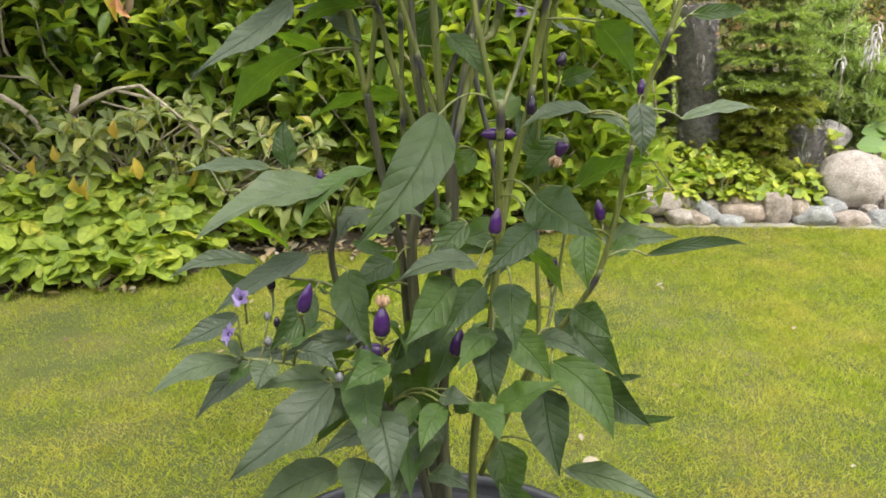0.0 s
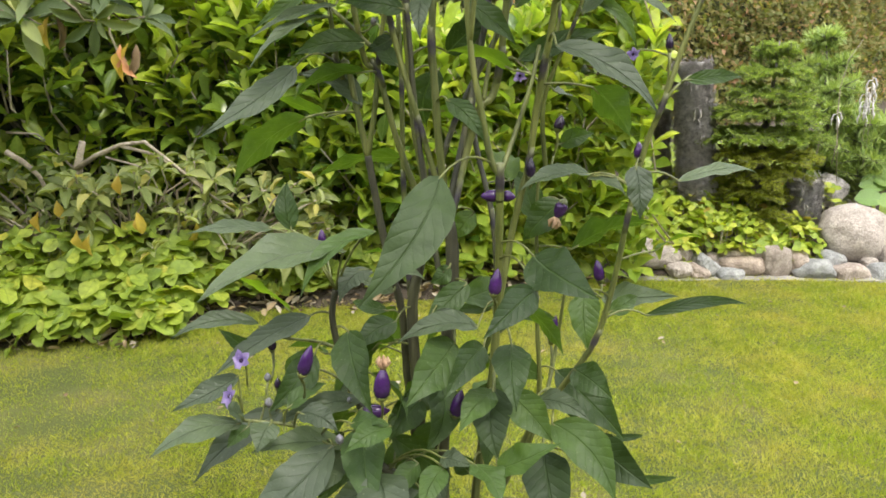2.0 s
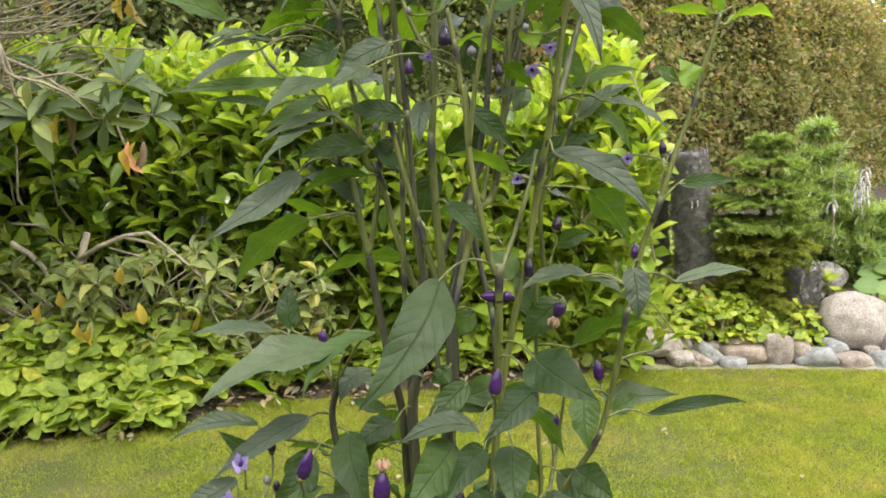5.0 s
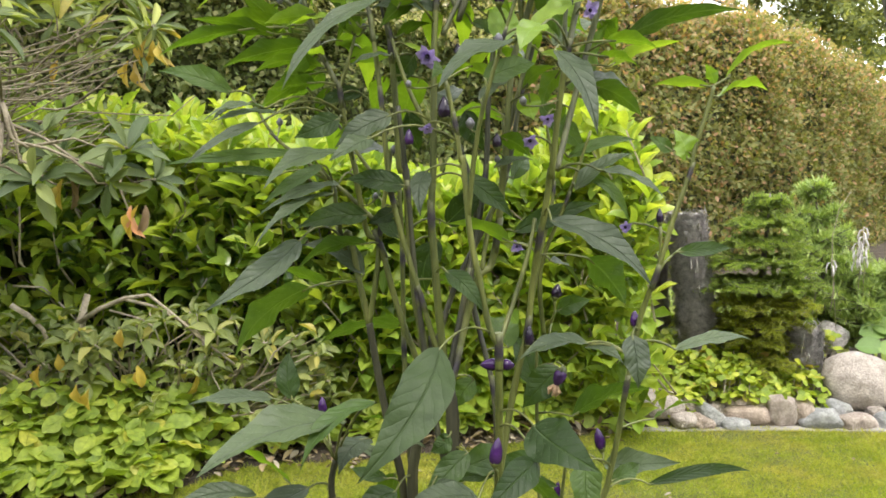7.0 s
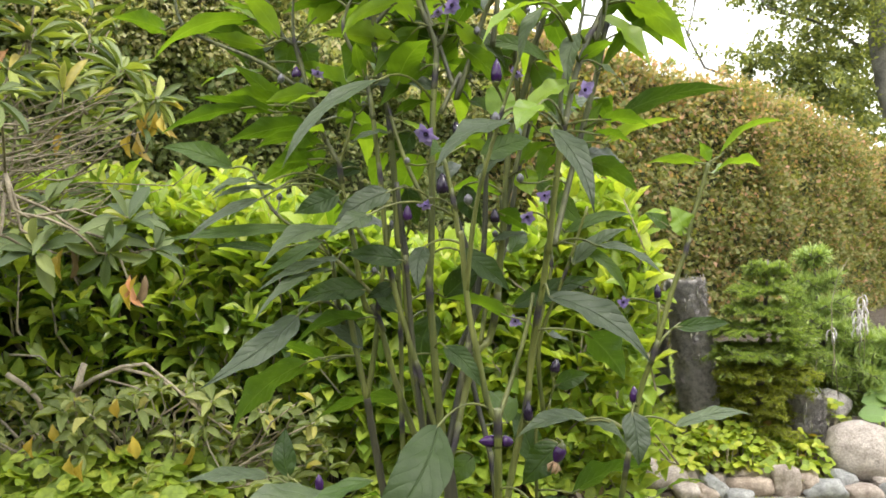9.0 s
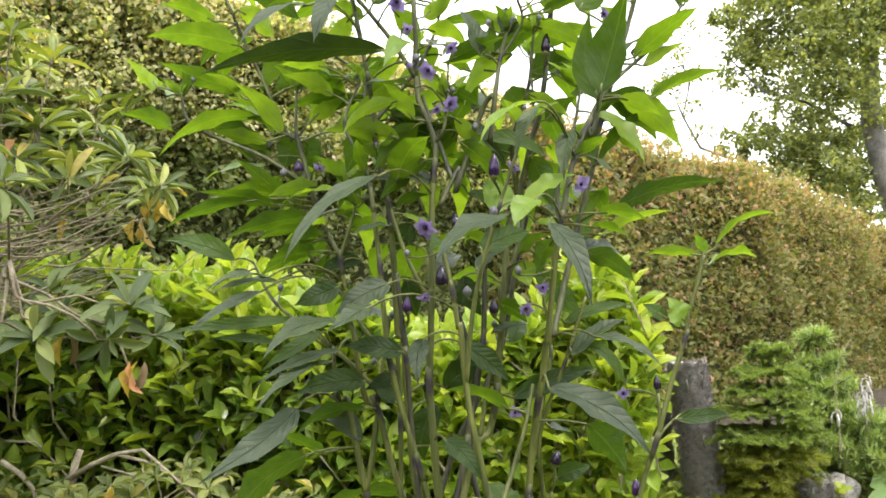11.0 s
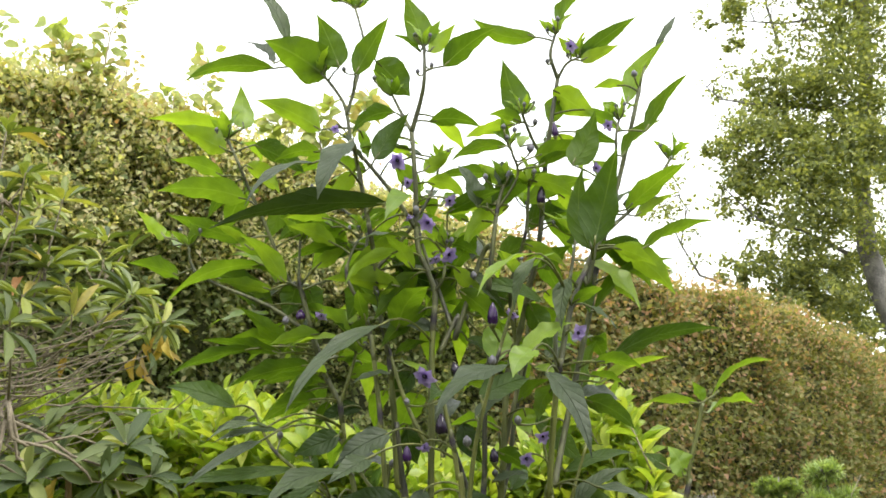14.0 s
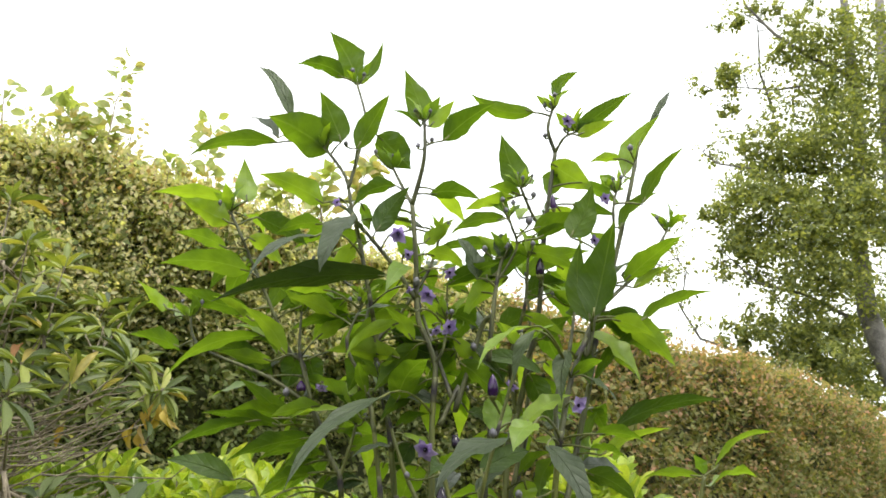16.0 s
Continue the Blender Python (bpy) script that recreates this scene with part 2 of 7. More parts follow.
def rough_material(name, dark, light, scale, fine, rough=0.85, bump=0.5, depth=0.004, mid=None, vary=0.0, stretch=1.0, ends=None):
    """Stone, bark, soil: two scales of colour and relief. stretch: streaks along z; ends: another colour at both ends of the part."""
    m, nodes, links, bsdf, out = material(name)
    a, b = noise_tex(nodes, links, scale, 5), noise_tex(nodes, links, fine, 6, rough=0.7)
    if stretch != 1.0:
        for n in (a, b):
            mapping = nodes.new("ShaderNodeMapping")
            mapping.inputs["Scale"].default_value = (1, 1, stretch)
            links.new(n.inputs["Vector"].links[0].from_socket, mapping.inputs["Vector"])
            links.new(mapping.outputs[0], n.inputs["Vector"])
    stops = [(0.28, dark), (0.72, light)] if mid is None else [(0.25, dark), (0.5, mid), (0.75, light)]
    r = ramp(nodes, stops)
    links.new(a.outputs["Fac"], r.inputs[0])
    grain = ramp(nodes, [(0.3, (0.6, 0.6, 0.6)), (0.7, (1.25, 1.25, 1.25))])
    links.new(b.outputs["Fac"], grain.inputs[0])
    c = mixed(nodes, links, 1.0, r.outputs[0], grain.outputs[0], "MULTIPLY")
    if vary:
        info = nodes.new("ShaderNodeObjectInfo")
        tone = ramp(nodes, [(0.0, (1 - vary, 1 - vary, 1 - 0.9 * vary)), (0.35, (1.0, 0.93, 0.86)), (0.7, (1, 1, 1)), (1.0, (1 + vary, 1 + 0.9 * vary, 1 + 0.8 * vary))])
        links.new(info.outputs["Random"], tone.inputs[0])
        c = mixed(nodes, links, 1.0, c, tone.outputs[0], "MULTIPLY")
    if ends:
        tc, sep = nodes.new("ShaderNodeTexCoord"), nodes.new("ShaderNodeSeparateXYZ")
        links.new(tc.outputs["Generated"], sep.inputs[0])
        far = calc(nodes, links, "MULTIPLY", calc(nodes, links, "ABSOLUTE", calc(nodes, links, "SUBTRACT", calc(nodes, links, "ADD", sep.outputs[2], calc(nodes, links, "MULTIPLY", calc(nodes, links, "SUBTRACT", b.outputs["Fac"], 0.5), 0.5)), 0.5)), 2.0)
        edge = ramp(nodes, [(0.15, (0, 0, 0)), (0.95, (1, 1, 1))])
        links.new(far, edge.inputs[0])
        c = mixed(nodes, links, edge.outputs[0], c, ends)
    links.new(c, bsdf.inputs["Base Color"])
    bsdf.inputs["Roughness"].default_value = rough
    bp = nodes.new("ShaderNodeBump")
    bp.inputs["Strength"].default_value, bp.inputs["Distance"].default_value = bump, depth
    links.new(b.outputs["Fac"], bp.inputs["Height"])
    links.new(bp.outputs[0], bsdf.inputs["Normal"])
    return m

mat_laurel_young = leaf_material("young_laurel_leaf", [(0.0, (0.20, 0.30, 0.042)), (0.5, (0.345, 0.435, 0.067)), (1.0, (0.51, 0.55, 0.092))], 0.32, 0.42, (0.4, 0.5, 0.12), 0.35, 7)
mat_laurel = leaf_material("laurel_leaf", [(0.0, (0.08, 0.15, 0.03)), (0.42, (0.22, 0.315, 0.05)), (1.0, (0.47, 0.54, 0.08))], 0.24, 0.38, (0.35, 0.5, 0.12), 0.35, 7, 0.8)
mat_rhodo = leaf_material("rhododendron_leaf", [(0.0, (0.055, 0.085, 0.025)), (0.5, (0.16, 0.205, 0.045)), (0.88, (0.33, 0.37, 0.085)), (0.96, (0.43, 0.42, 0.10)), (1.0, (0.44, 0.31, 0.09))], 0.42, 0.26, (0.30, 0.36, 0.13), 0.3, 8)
mat_rhodo_shaded = leaf_material("shaded_rhododendron_leaf", [(0.0, (0.05, 0.078, 0.030)), (0.5, (0.088, 0.122, 0.044)), (0.9, (0.16, 0.20, 0.065)), (1.0, (0.30, 0.31, 0.09))], 0.46, 0.2, (0.18, 0.24, 0.09), 0.3, 8, 0.35)
mat_rhodo_low = leaf_material("pale_shrub_leaf", [(0.0, (0.13, 0.17, 0.05)), (0.6, (0.215, 0.255, 0.08)), (0.92, (0.33, 0.355, 0.115)), (1.0, (0.46, 0.39, 0.10))], 0.5, 0.36, (0.40, 0.42, 0.18), 0.35, 8, spots=0.2)
mat_yellow_leaf = leaf_material("yellowed_leaf", [(0.0, (0.42, 0.29, 0.04)), (1.0, (0.58, 0.45, 0.07))], 0.5, 0.35, (0.6, 0.5, 0.2), 0.4, 8, glow=(1.2, 1.1, 0.6))
mat_orange_leaf = leaf_material("orange_leaf", [(0.0, (0.50, 0.20, 0.09)), (1.0, (0.62, 0.33, 0.15))], 0.5, 0.3, (0.7, 0.45, 0.2), 0.4, 8, glow=(1.2, 1.0, 0.8))
mat_brown_leaf = leaf_material("withered_leaf", [(0.0, (0.16, 0.10, 0.05)), (1.0, (0.34, 0.26, 0.14))], 0.7, 0.15, (0.3, 0.25, 0.15), 0.3, 8, glow=(1, 1, 0.8))
mat_cover = leaf_material("ground_cover_leaf", [(0.0, (0.20, 0.28, 0.04)), (0.5, (0.295, 0.385, 0.055)), (0.93, (0.40, 0.465, 0.07)), (1.0, (0.52, 0.49, 0.08))], 0.5, 0.38, (0.12, 0.19, 0.025), 0.5, 8, spots=0.3, relief=0.6)
mat_cover_gold = leaf_material("golden_cover_leaf", [(0.0, (0.18, 0.26, 0.028)), (0.5, (0.31, 0.39, 0.038)), (0.95, (0.46, 0.50, 0.05)), (1.0, (0.42, 0.28, 0.07))], 0.5, 0.33, (0.45, 0.5, 0.15), 0.3, 6)
mat_hedge_green = leaf_material("green_hedge_leaf", [(0.0, (0.12, 0.16, 0.06)), (0.5, (0.18, 0.215, 0.085)), (0.85, (0.27, 0.28, 0.125)), (1.0, (0.38, 0.345, 0.19))], 0.6, 0.42, (0.3, 0.3, 0.12), 0.2, 5, 0.2)
mat_hedge = leaf_material("hedge_leaf", [(0.0, (0.155, 0.18, 0.065)), (0.5, (0.225, 0.232, 0.09)), (0.78, (0.31, 0.275, 0.125)), (1.0, (0.44, 0.25, 0.175))], 0.6, 0.42, (0.3, 0.3, 0.12), 0.2, 5, 0.2)
mat_hedge_top = leaf_material("hedge_top_leaf", [(0.0, (0.33, 0.31, 0.12)), (0.5, (0.43, 0.34, 0.17)), (1.0, (0.54, 0.29, 0.22))], 0.6, 0.45, (0.3, 0.3, 0.12), 0.2, 5, 0.2)
mat_laurel_gap_shade = rough_material("laurel_gap_shade", (0.02, 0.026, 0.010), (0.07, 0.08, 0.028), 9, 60)
mat_hedge_gap_shade = rough_material("hedge_gap_shade", (0.03, 0.037, 0.014), (0.10, 0.11, 0.04), 9, 60)
mat_tree_leaf = leaf_material("tree_leaf", [(0.0, (0.145, 0.175, 0.095)), (0.6, (0.26, 0.285, 0.125)), (1.0, (0.46, 0.46, 0.15))], 0.6, 0.45, (0.3, 0.35, 0.12), 0.2, 5, 0.2)
mat_needle = leaf_material("fir_needle", [(0.0, (0.17, 0.245, 0.065)), (0.6, (0.29, 0.375, 0.105)), (1.0, (0.44, 0.50, 0.16))], 0.5, 0.4, (0.2, 0.3, 0.1), 0.1, 5)
mat_needle_sunlit = leaf_material("sunlit_fir_needle", [(0.0, (0.24, 0.27, 0.05)), (0.6, (0.38, 0.41, 0.08)), (1.0, (0.52, 0.52, 0.13))], 0.5, 0.4, (0.2, 0.3, 0.1), 0.1, 5)
mat_needle_blue = leaf_material("pine_needle", [(0.0, (0.22, 0.31, 0.09)), (0.6, (0.34, 0.43, 0.14)), (1.0, (0.46, 0.54, 0.19))], 0.5, 0.3, (0.2, 0.3, 0.1), 0.1, 5)
mat_hosta = leaf_material("hosta_leaf", [(0.0, (0.15, 0.26, 0.06)), (1.0, (0.25, 0.36, 0.10))], 0.45, 0.3, (0.2, 0.35, 0.08), 0.5, 3)
mat_grass = leaf_material("grass_blade", [(0.0, (0.215, 0.285, 0.024)), (0.5, (0.325, 0.385, 0.038)), (0.86, (0.42, 0.445, 0.07)), (1.0, (0.53, 0.47, 0.17))], 0.5, 0.40, (0.3, 0.35, 0.1), 0.1, 1, 0.12, straw=(0.45, 0.39, 0.10), broad=0.5)
mat_lawn = rough_material("lawn_ground", (0.085, 0.11, 0.017), (0.24, 0.21, 0.06), 4.0, 420, 0.95, 1.0, 0.01, (0.13, 0.15, 0.026))
mat_bed = rough_material("bed_soil", (0.03, 0.022, 0.015), (0.13, 0.10, 0.07), 5, 70, 0.95, 1.0, 0.02)
mat_stone = rough_material("field_stone", (0.26, 0.21, 0.18), (0.62, 0.54, 0.48), 24, 130, 0.85, 1.0, 0.012, (0.42, 0.355, 0.31), 0.22)
mat_edging = rough_material("edging_concrete", (0.20, 0.185, 0.16), (0.42, 0.39, 0.34), 6, 90, 0.9, 0.4)
mat_bark = rough_material("bark", (0.10, 0.085, 0.07), (0.32, 0.29, 0.26), 14, 90, 0.9, 0.8, 0.006)
mat_twig = rough_material("bare_twig", (0.19, 0.155, 0.11), (0.50, 0.43, 0.32), 30, 140, 0.8, 0.5, 0.002)
mat_rhodo_twig = rough_material("grey_brown_twig", (0.10, 0.085, 0.055), (0.36, 0.31, 0.22), 40, 160, 0.85, 0.5, 0.002, (0.20, 0.165, 0.11))
mat_palm = rough_material("palm_fibre", (0.19, 0.17, 0.165), (0.86, 0.80, 0.77), 60, 260, 0.95, 1.0, 0.012, (0.60, 0.55, 0.53))
mat_birch = rough_material("pale_bark", (0.10, 0.095, 0.09), (0.30, 0.285, 0.265), 5, 40, 0.9, 0.6, 0.01)
mat_dry_bloom = rough_material("dry_bloom", (0.5, 0.44, 0.46), (0.78, 0.74, 0.74), 40, 160, 0.8, 0.3)
mat_dry_litter = leaf_material("dry_litter", [(0.0, (0.20, 0.16, 0.11)), (1.0, (0.35, 0.30, 0.22))], 0.8, 0.1, (0.5, 0.45, 0.35), 0.3, 8, glow=(1, 1, 0.9))
mat_sapling = leaf_material("sapling_leaf", [(0.0, (0.27, 0.33, 0.11)), (0.6, (0.38, 0.42, 0.16)), (1.0, (0.50, 0.40, 0.20))], 0.5, 0.45, (0.35, 0.4, 0.12), 0.3, 5)
mat_screen = rough_material("light_block_screen", (0.025, 0.04, 0.015), (0.09, 0.12, 0.04), 7, 60, 0.9, 1.0, 0.03)
mat_hedge_pale = leaf_material("pale_hedge_leaf", [(0.0, (0.44, 0.46, 0.24)), (0.6, (0.58, 0.55, 0.33)), (1.0, (0.68, 0.57, 0.43))], 0.6, 0.52, (0.3, 0.3, 0.12), 0.2, 5, 0.2)

# ---- ground ----
BED_EDGE = [(-9, 1.9), (-1.6, 2.10), (-1.176, 2.14), (-0.97, 2.19), (-0.78, 2.23), (-0.59, 2.47), (-0.25, 2.53), (0.2, 2.68), (0.639, 2.85), (1.213, 2.86), (1.52, 2.83), (2.3, 2.7), (9, 2.0)]


def bed_line(x):
    return np.interp(x, [p[0] for p in BED_EDGE], [p[1] for p in BED_EDGE])


def ground_height(x, y):
    return 0.006 * noise.noise(Vector((x * 1.7, y * 1.7, 0.3))) + 0.004 * noise.noise(Vector((x * 6, y * 6, 2.3)))


bm = bmesh.new()
xs = [-900, -120, -30, -9, *np.linspace(-4, 4, 61), 9, 30, 120, 900]
ys = [-900, -120, -30, -6, *np.linspace(-1, 4, 46), 9, 30, 120, 900]
grid = [[bm.verts.new((x, y, ground_height(x, y) if abs(x) < 9 and abs(y) < 9 else 0.0)) for x in xs] for y in ys]
for r0, r1 in zip(grid, grid[1:]):
    for i in range(len(xs) - 1):
        bm.faces.new((r0[i], r0[i + 1], r1[i + 1], r1[i])).smooth = True
ground = part("ground", bm, mat_lawn, None)
tagged(ground, "mown green lawn with drier yellowish patches", "lawn", kind="structure")

# planting bed behind the lawn
bm = bmesh.new()
front, back = [], []
for x in np.linspace(-6, 6, 120):
    y0 = float(bed_line(x)) + 0.02 * noise.noise(Vector((x * 7, 0, 5)))
    row = []
    for k, dy in enumerate((0.0, 0.06, 0.2, 0.5, 1.0, 2.0, 9.0)):
        z = 0.004 + (0.015, 0.03, 0.05, 0.06, 0.07, 0.08, 0.08)[k] + 0.02 * noise.noise(Vector((x * 9, dy * 9, 1))) * (k > 0) - 0.03 * (k == 0)
        row.append(bm.verts.new((x, y0 + dy, z)))
    front.append(row)
for r0, r1 in zip(front, front[1:]):
    for i in range(6):
        bm.faces.new((r0[i], r1[i], r1[i + 1], r0[i + 1])).smooth = True
tagged(part("planting_bed", bm, mat_bed, None), "brown planting bed soil with bark and litter", "soil bed", kind="structure")

# grass
# thick before the bed, thinner round about
n = 300000
gx, gy = rng.uniform(-1.55, 1.65, n * 2) + rng.normal(0, 0.22, n * 2), rng.uniform(1.1, 3.1, n * 2) + rng.normal(0, 0.2, n * 2)
keep = gy < bed_line(gx) + 0.02 * np.sin(gx * 37) + 0.012
gx, gy = gx[keep][:n], gy[keep][:n]
wx, wy = rng.normal(0, 1.6, 36000), rng.normal(0.8, 1.3, 36000)
keep = (wy < bed_line(wx) + 0.015)
gx, gy = np.concatenate([gx, wx[keep]]), np.concatenate([gy, wy[keep]])
k = len(gx)
dens = np.array([noise.noise(Vector((x * 2.1, y * 2.1, 7.7))) for x, y in zip(gx, gy)])
fine = np.array([noise.noise(Vector((x * 11, y * 11, 3.1))) for x, y in zip(gx, gy)])
lean = rng.normal(0, 0.75, (k, 2)) + 0.5 * np.column_stack([fine, dens])
P = np.column_stack([gx, gy, np.full(k, -0.002)])
D = unit(np.column_stack([lean, np.full(k, 0.8)]))
N = unit(np.column_stack([rng.normal(0, 1, (k, 2)), np.full(k, 0.25)]))
grass_form = blade_form()
L = rng.uniform(0.008, 0.021, k) * (1 + 0.4 * dens + 0.5 * fine)
grass = part("lawn_grass", joined_leaves("lawn_grass", P, D, N, L, rng.uniform(0.0009, 0.0019, k), grass_form, mat_grass), mat_grass, None)
tagged(grass, "short mown grass blades, green with straw-coloured tips", "grass", kind="stuff")

# ---- unseen dark screens added behind and beside the camera, closing the garden and blocking low sky light ----
for name, a, b in (("blocker_south", (-7.0, -4.6), (8.0, -4.6)), ("blocker_west", (-6.2, -4.4), (-6.2, 2.0)), ("blocker_east", (8.2, -4.4), (8.2, 9.0))):
    bm = bmesh.new()
    rows_ = []
    a, b = Vector((*a, 0)), Vector((*b, 0))
    side = (b - a).normalized().cross(Vector((0, 0, 1)))
    steps = 40
    for k in range(steps + 1):
        p = a.lerp(b, k / steps)
        row = []
        for off, z in ((0.0, 0.0), (0.0, 1.0), (0.0, 2.0), (0.05, 2.75), (0.4, 2.9), (0.8, 2.7), (0.8, 0.0)):
            w = 0.22 * noise.noise(Vector((p.x * 1.1, p.y * 1.1, z * 1.3)))
            row.append(bm.verts.new(p + side * (off - 0.4 + w) + Vector((0, 0, z + (0.2 * w if z > 1 else 0)))))
        rows_.append(row)
    for r0, r1 in zip(rows_, rows_[1:]):
        for i in range(6):
            bm.faces.new((r0[i], r1[i], r1[i + 1], r0[i + 1])).smooth = True
    tagged(part(name, bm, mat_screen, None), "plain dark green unseen screen, added to close the garden and block low sky light", "hedge", kind="structure")

# ---- stones along the bed ----
stone_count = 0


def worn_block(size, seed, level, bump):
    """A worn field stone: a ball cut by a few slanting planes, with rounded edges and fine relief."""
    rnd = random.Random(int(seed * 1000))
    cuts = []
    for k in range(9):
        n = Vector((rnd.gauss(0, 1), rnd.gauss(0, 1), rnd.gauss(0, 0.9))).normalized()
        cuts.append((n, rnd.uniform(0.55, 0.86)))
    bm = bmesh.new()
    bmesh.ops.create_icosphere(bm, subdivisions=level, radius=1.0)
    off = Vector((seed * 3.7, seed * 1.3, seed * 5.1))
    for v in bm.verts:
        d = v.co.normalized()
        far = min([1.0 / 1.02] + [h / max(d.dot(n), 0.05) for n, h in cuts])
        block = min(1.0 / max(abs(d.x), abs(d.y), abs(d.z)), 1.30)
        k = 1.06 * (0.62 * far + 0.38 * block) * (1 + bump * 0.5 * noise.noise(d * 1.3 + off) + bump * 0.22 * noise.noise(d * 4 + off) + bump * 0.12 * noise.noise(d * 11 + off))
        v.co = Vector((d.x * k * size[0], d.y * k * size[1], d.z * k * size[2]))
    for f in bm.faces:
        f.smooth = True
    return bm


def stone(place, size, turn=0.0, bump=0.2, flat=0.3, label="rounded pinkish-grey field stone edging the bed", name="stone", mat=None):
    global stone_count
    stone_count += 1
    size = tuple(1.12 * v for v in size)
    bm = rough_ball(size, stone_count * 1.37, 4, 0.16, 0.12) if name == "boulder" else worn_block(size, stone_count * 1.37, 4, bump)
    mesh = bpy.data.meshes.new(name)
    bm.to_mesh(mesh)
    bm.free()
    mesh.materials.append(mat or mat_stone)
    ob = new(name, mesh)
    ob.matrix_basis = pose(place[0], place[1], place[2] - 0.008, 0, turn, stone_count * 37 % 40 - 20)
    tagged(ob, label, "stone", "stones edging the bed")
    return ob


mat_stone_grey = rough_material("grey_stone", (0.19, 0.19, 0.19), (0.48, 0.47, 0.45), 16, 110, 0.8, 1.0, 0.01, (0.32, 0.32, 0.315))
mat_stone_pale = rough_material("pale_stone", (0.34, 0.285, 0.25), (0.64, 0.565, 0.51), 26, 140, 0.85, 1.0, 0.012, (0.49, 0.425, 0.375))
stone((0.741, 2.950, 0.073), (0.085, 0.07, 0.052), 4, 0.2, 0.2, "broad flat beige stone at the end of the bed edge", mat=mat_stone_pale)
stone((0.848, 2.940, 0.075), (0.031, 0.03, 0.023), 0, 0.15, 0, mat=mat_stone_pale)
stone((0.819, 2.880, 0.030), (0.042, 0.04, 0.026), 0, 0.15, 0, mat=mat_stone_pale)
stone((0.882, 2.880, 0.026), (0.036, 0.035, 0.025), 20)
stone((0.918, 2.900, 0.043), (0.053, 0.04, 0.026), 40, 0.2, 0.2, "angular light grey stone edging the bed", mat=mat_stone_grey)
stone((0.949, 2.940, 0.057), (0.030, 0.03, 0.02), 0)
stone((0.997, 2.870, 0.022), (0.048, 0.035, 0.021), 0, 0.15, 0.2, "flat grey stone edging the bed", mat=mat_stone_grey)
stone((1.039, 2.920, 0.042), (0.075, 0.05, 0.039), -4, 0.18, 0.1)
stone((1.020, 2.950, 0.082), (0.044, 0.04, 0.019), -4)
stone((1.089, 2.950, 0.073), (0.036, 0.04, 0.026), 25)
stone((1.158, 2.910, 0.053), (0.048, 0.045, 0.054), 5, 0.2, 0.25, "upright angular pinkish stone edging the bed")
stone((1.239, 2.920, 0.051), (0.040, 0.04, 0.041), 0, 0.2, 0.2)
stone((1.288, 2.890, 0.028), (0.068, 0.045, 0.038), -18, 0.2, 0.15, "sloping light grey stone edging the bed", mat=mat_stone_grey)
stone((1.358, 2.930, 0.052), (0.045, 0.04, 0.034), 15, 0.2, 0.15, mat=mat_stone_grey)
stone((1.405, 2.880, 0.019), (0.063, 0.045, 0.034), 0, 0.16, 0)
stone((1.491, 2.920, 0.047), (0.027, 0.03, 0.023), 0, 0.1, 0, mat=mat_stone_pale)
stone((1.473, 3.000, 0.133), (0.118, 0.09, 0.098), 8, 0.14, 0.05, "large rounded beige boulder at the edge of the bed", "boulder", mat_stone_pale)
stone((1.519, 2.870, 0.021), (0.045, 0.04, 0.036), 0, mat=mat_stone_grey)
stone((1.570, 2.920, 0.070), (0.05, 0.04, 0.04), 0)
stone((1.640, 2.880, 0.033), (0.07, 0.05, 0.045), 0)
stone((1.480, 3.250, 0.252), (0.05, 0.05, 0.06), 20, 0.2, 0.2, "dark grey rock between low conifers", "rock", mat_palm)

# thin edging strip at the foot of the stones
bm = bmesh.new()
sx = np.linspace(0.66, 2.2, 24)
rows_ = []
for x in sx:
    y0 = float(bed_line(x)) - 0.01 + 0.004 * noise.noise(Vector((x * 9, 1, 1)))
    h = 0.003 + 0.007 * noise.noise(Vector((x * 14, 3, 1)))
    rows_.append([bm.verts.new(c) for c in ((x, y0 - 0.012, 0.0), (x, y0 - 0.010, h), (x, y0 + 0.03, h + 0.002), (x, y0 + 0.032, 0.0))])
for a, b in zip(rows_, rows_[1:]):
    for i in range(3):
        bm.faces.new((a[i], b[i], b[i + 1], a[i + 1])).smooth = False
tagged(part("bed_edging", bm, mat_edging, None), "low pale concrete edging strip before the stones", "edging", kind="structure")

# ---- hedge ----
HEDGE = [(-4.6, 2.3, 2.75), (-3.0, 2.9, 2.68), (-1.95, 3.5, 2.58), (-0.9, 4.5, 2.48), (0.3, 5.6, 2.34), (1.6, 6.8, 2.26), (3.2, 8.3, 2.29), (6.0, 11.6, 2.12), (9.5, 12.8, 2.1), (12.5, 13.4, 2.1)]


def hedge_at(s):
    i = min(int(s), len(HEDGE) - 2)
    return Vector(HEDGE[i]).lerp(Vector(HEDGE[i + 1]), s - i)


hedge_front = Vector((0.69, -0.72, 0)).normalized()


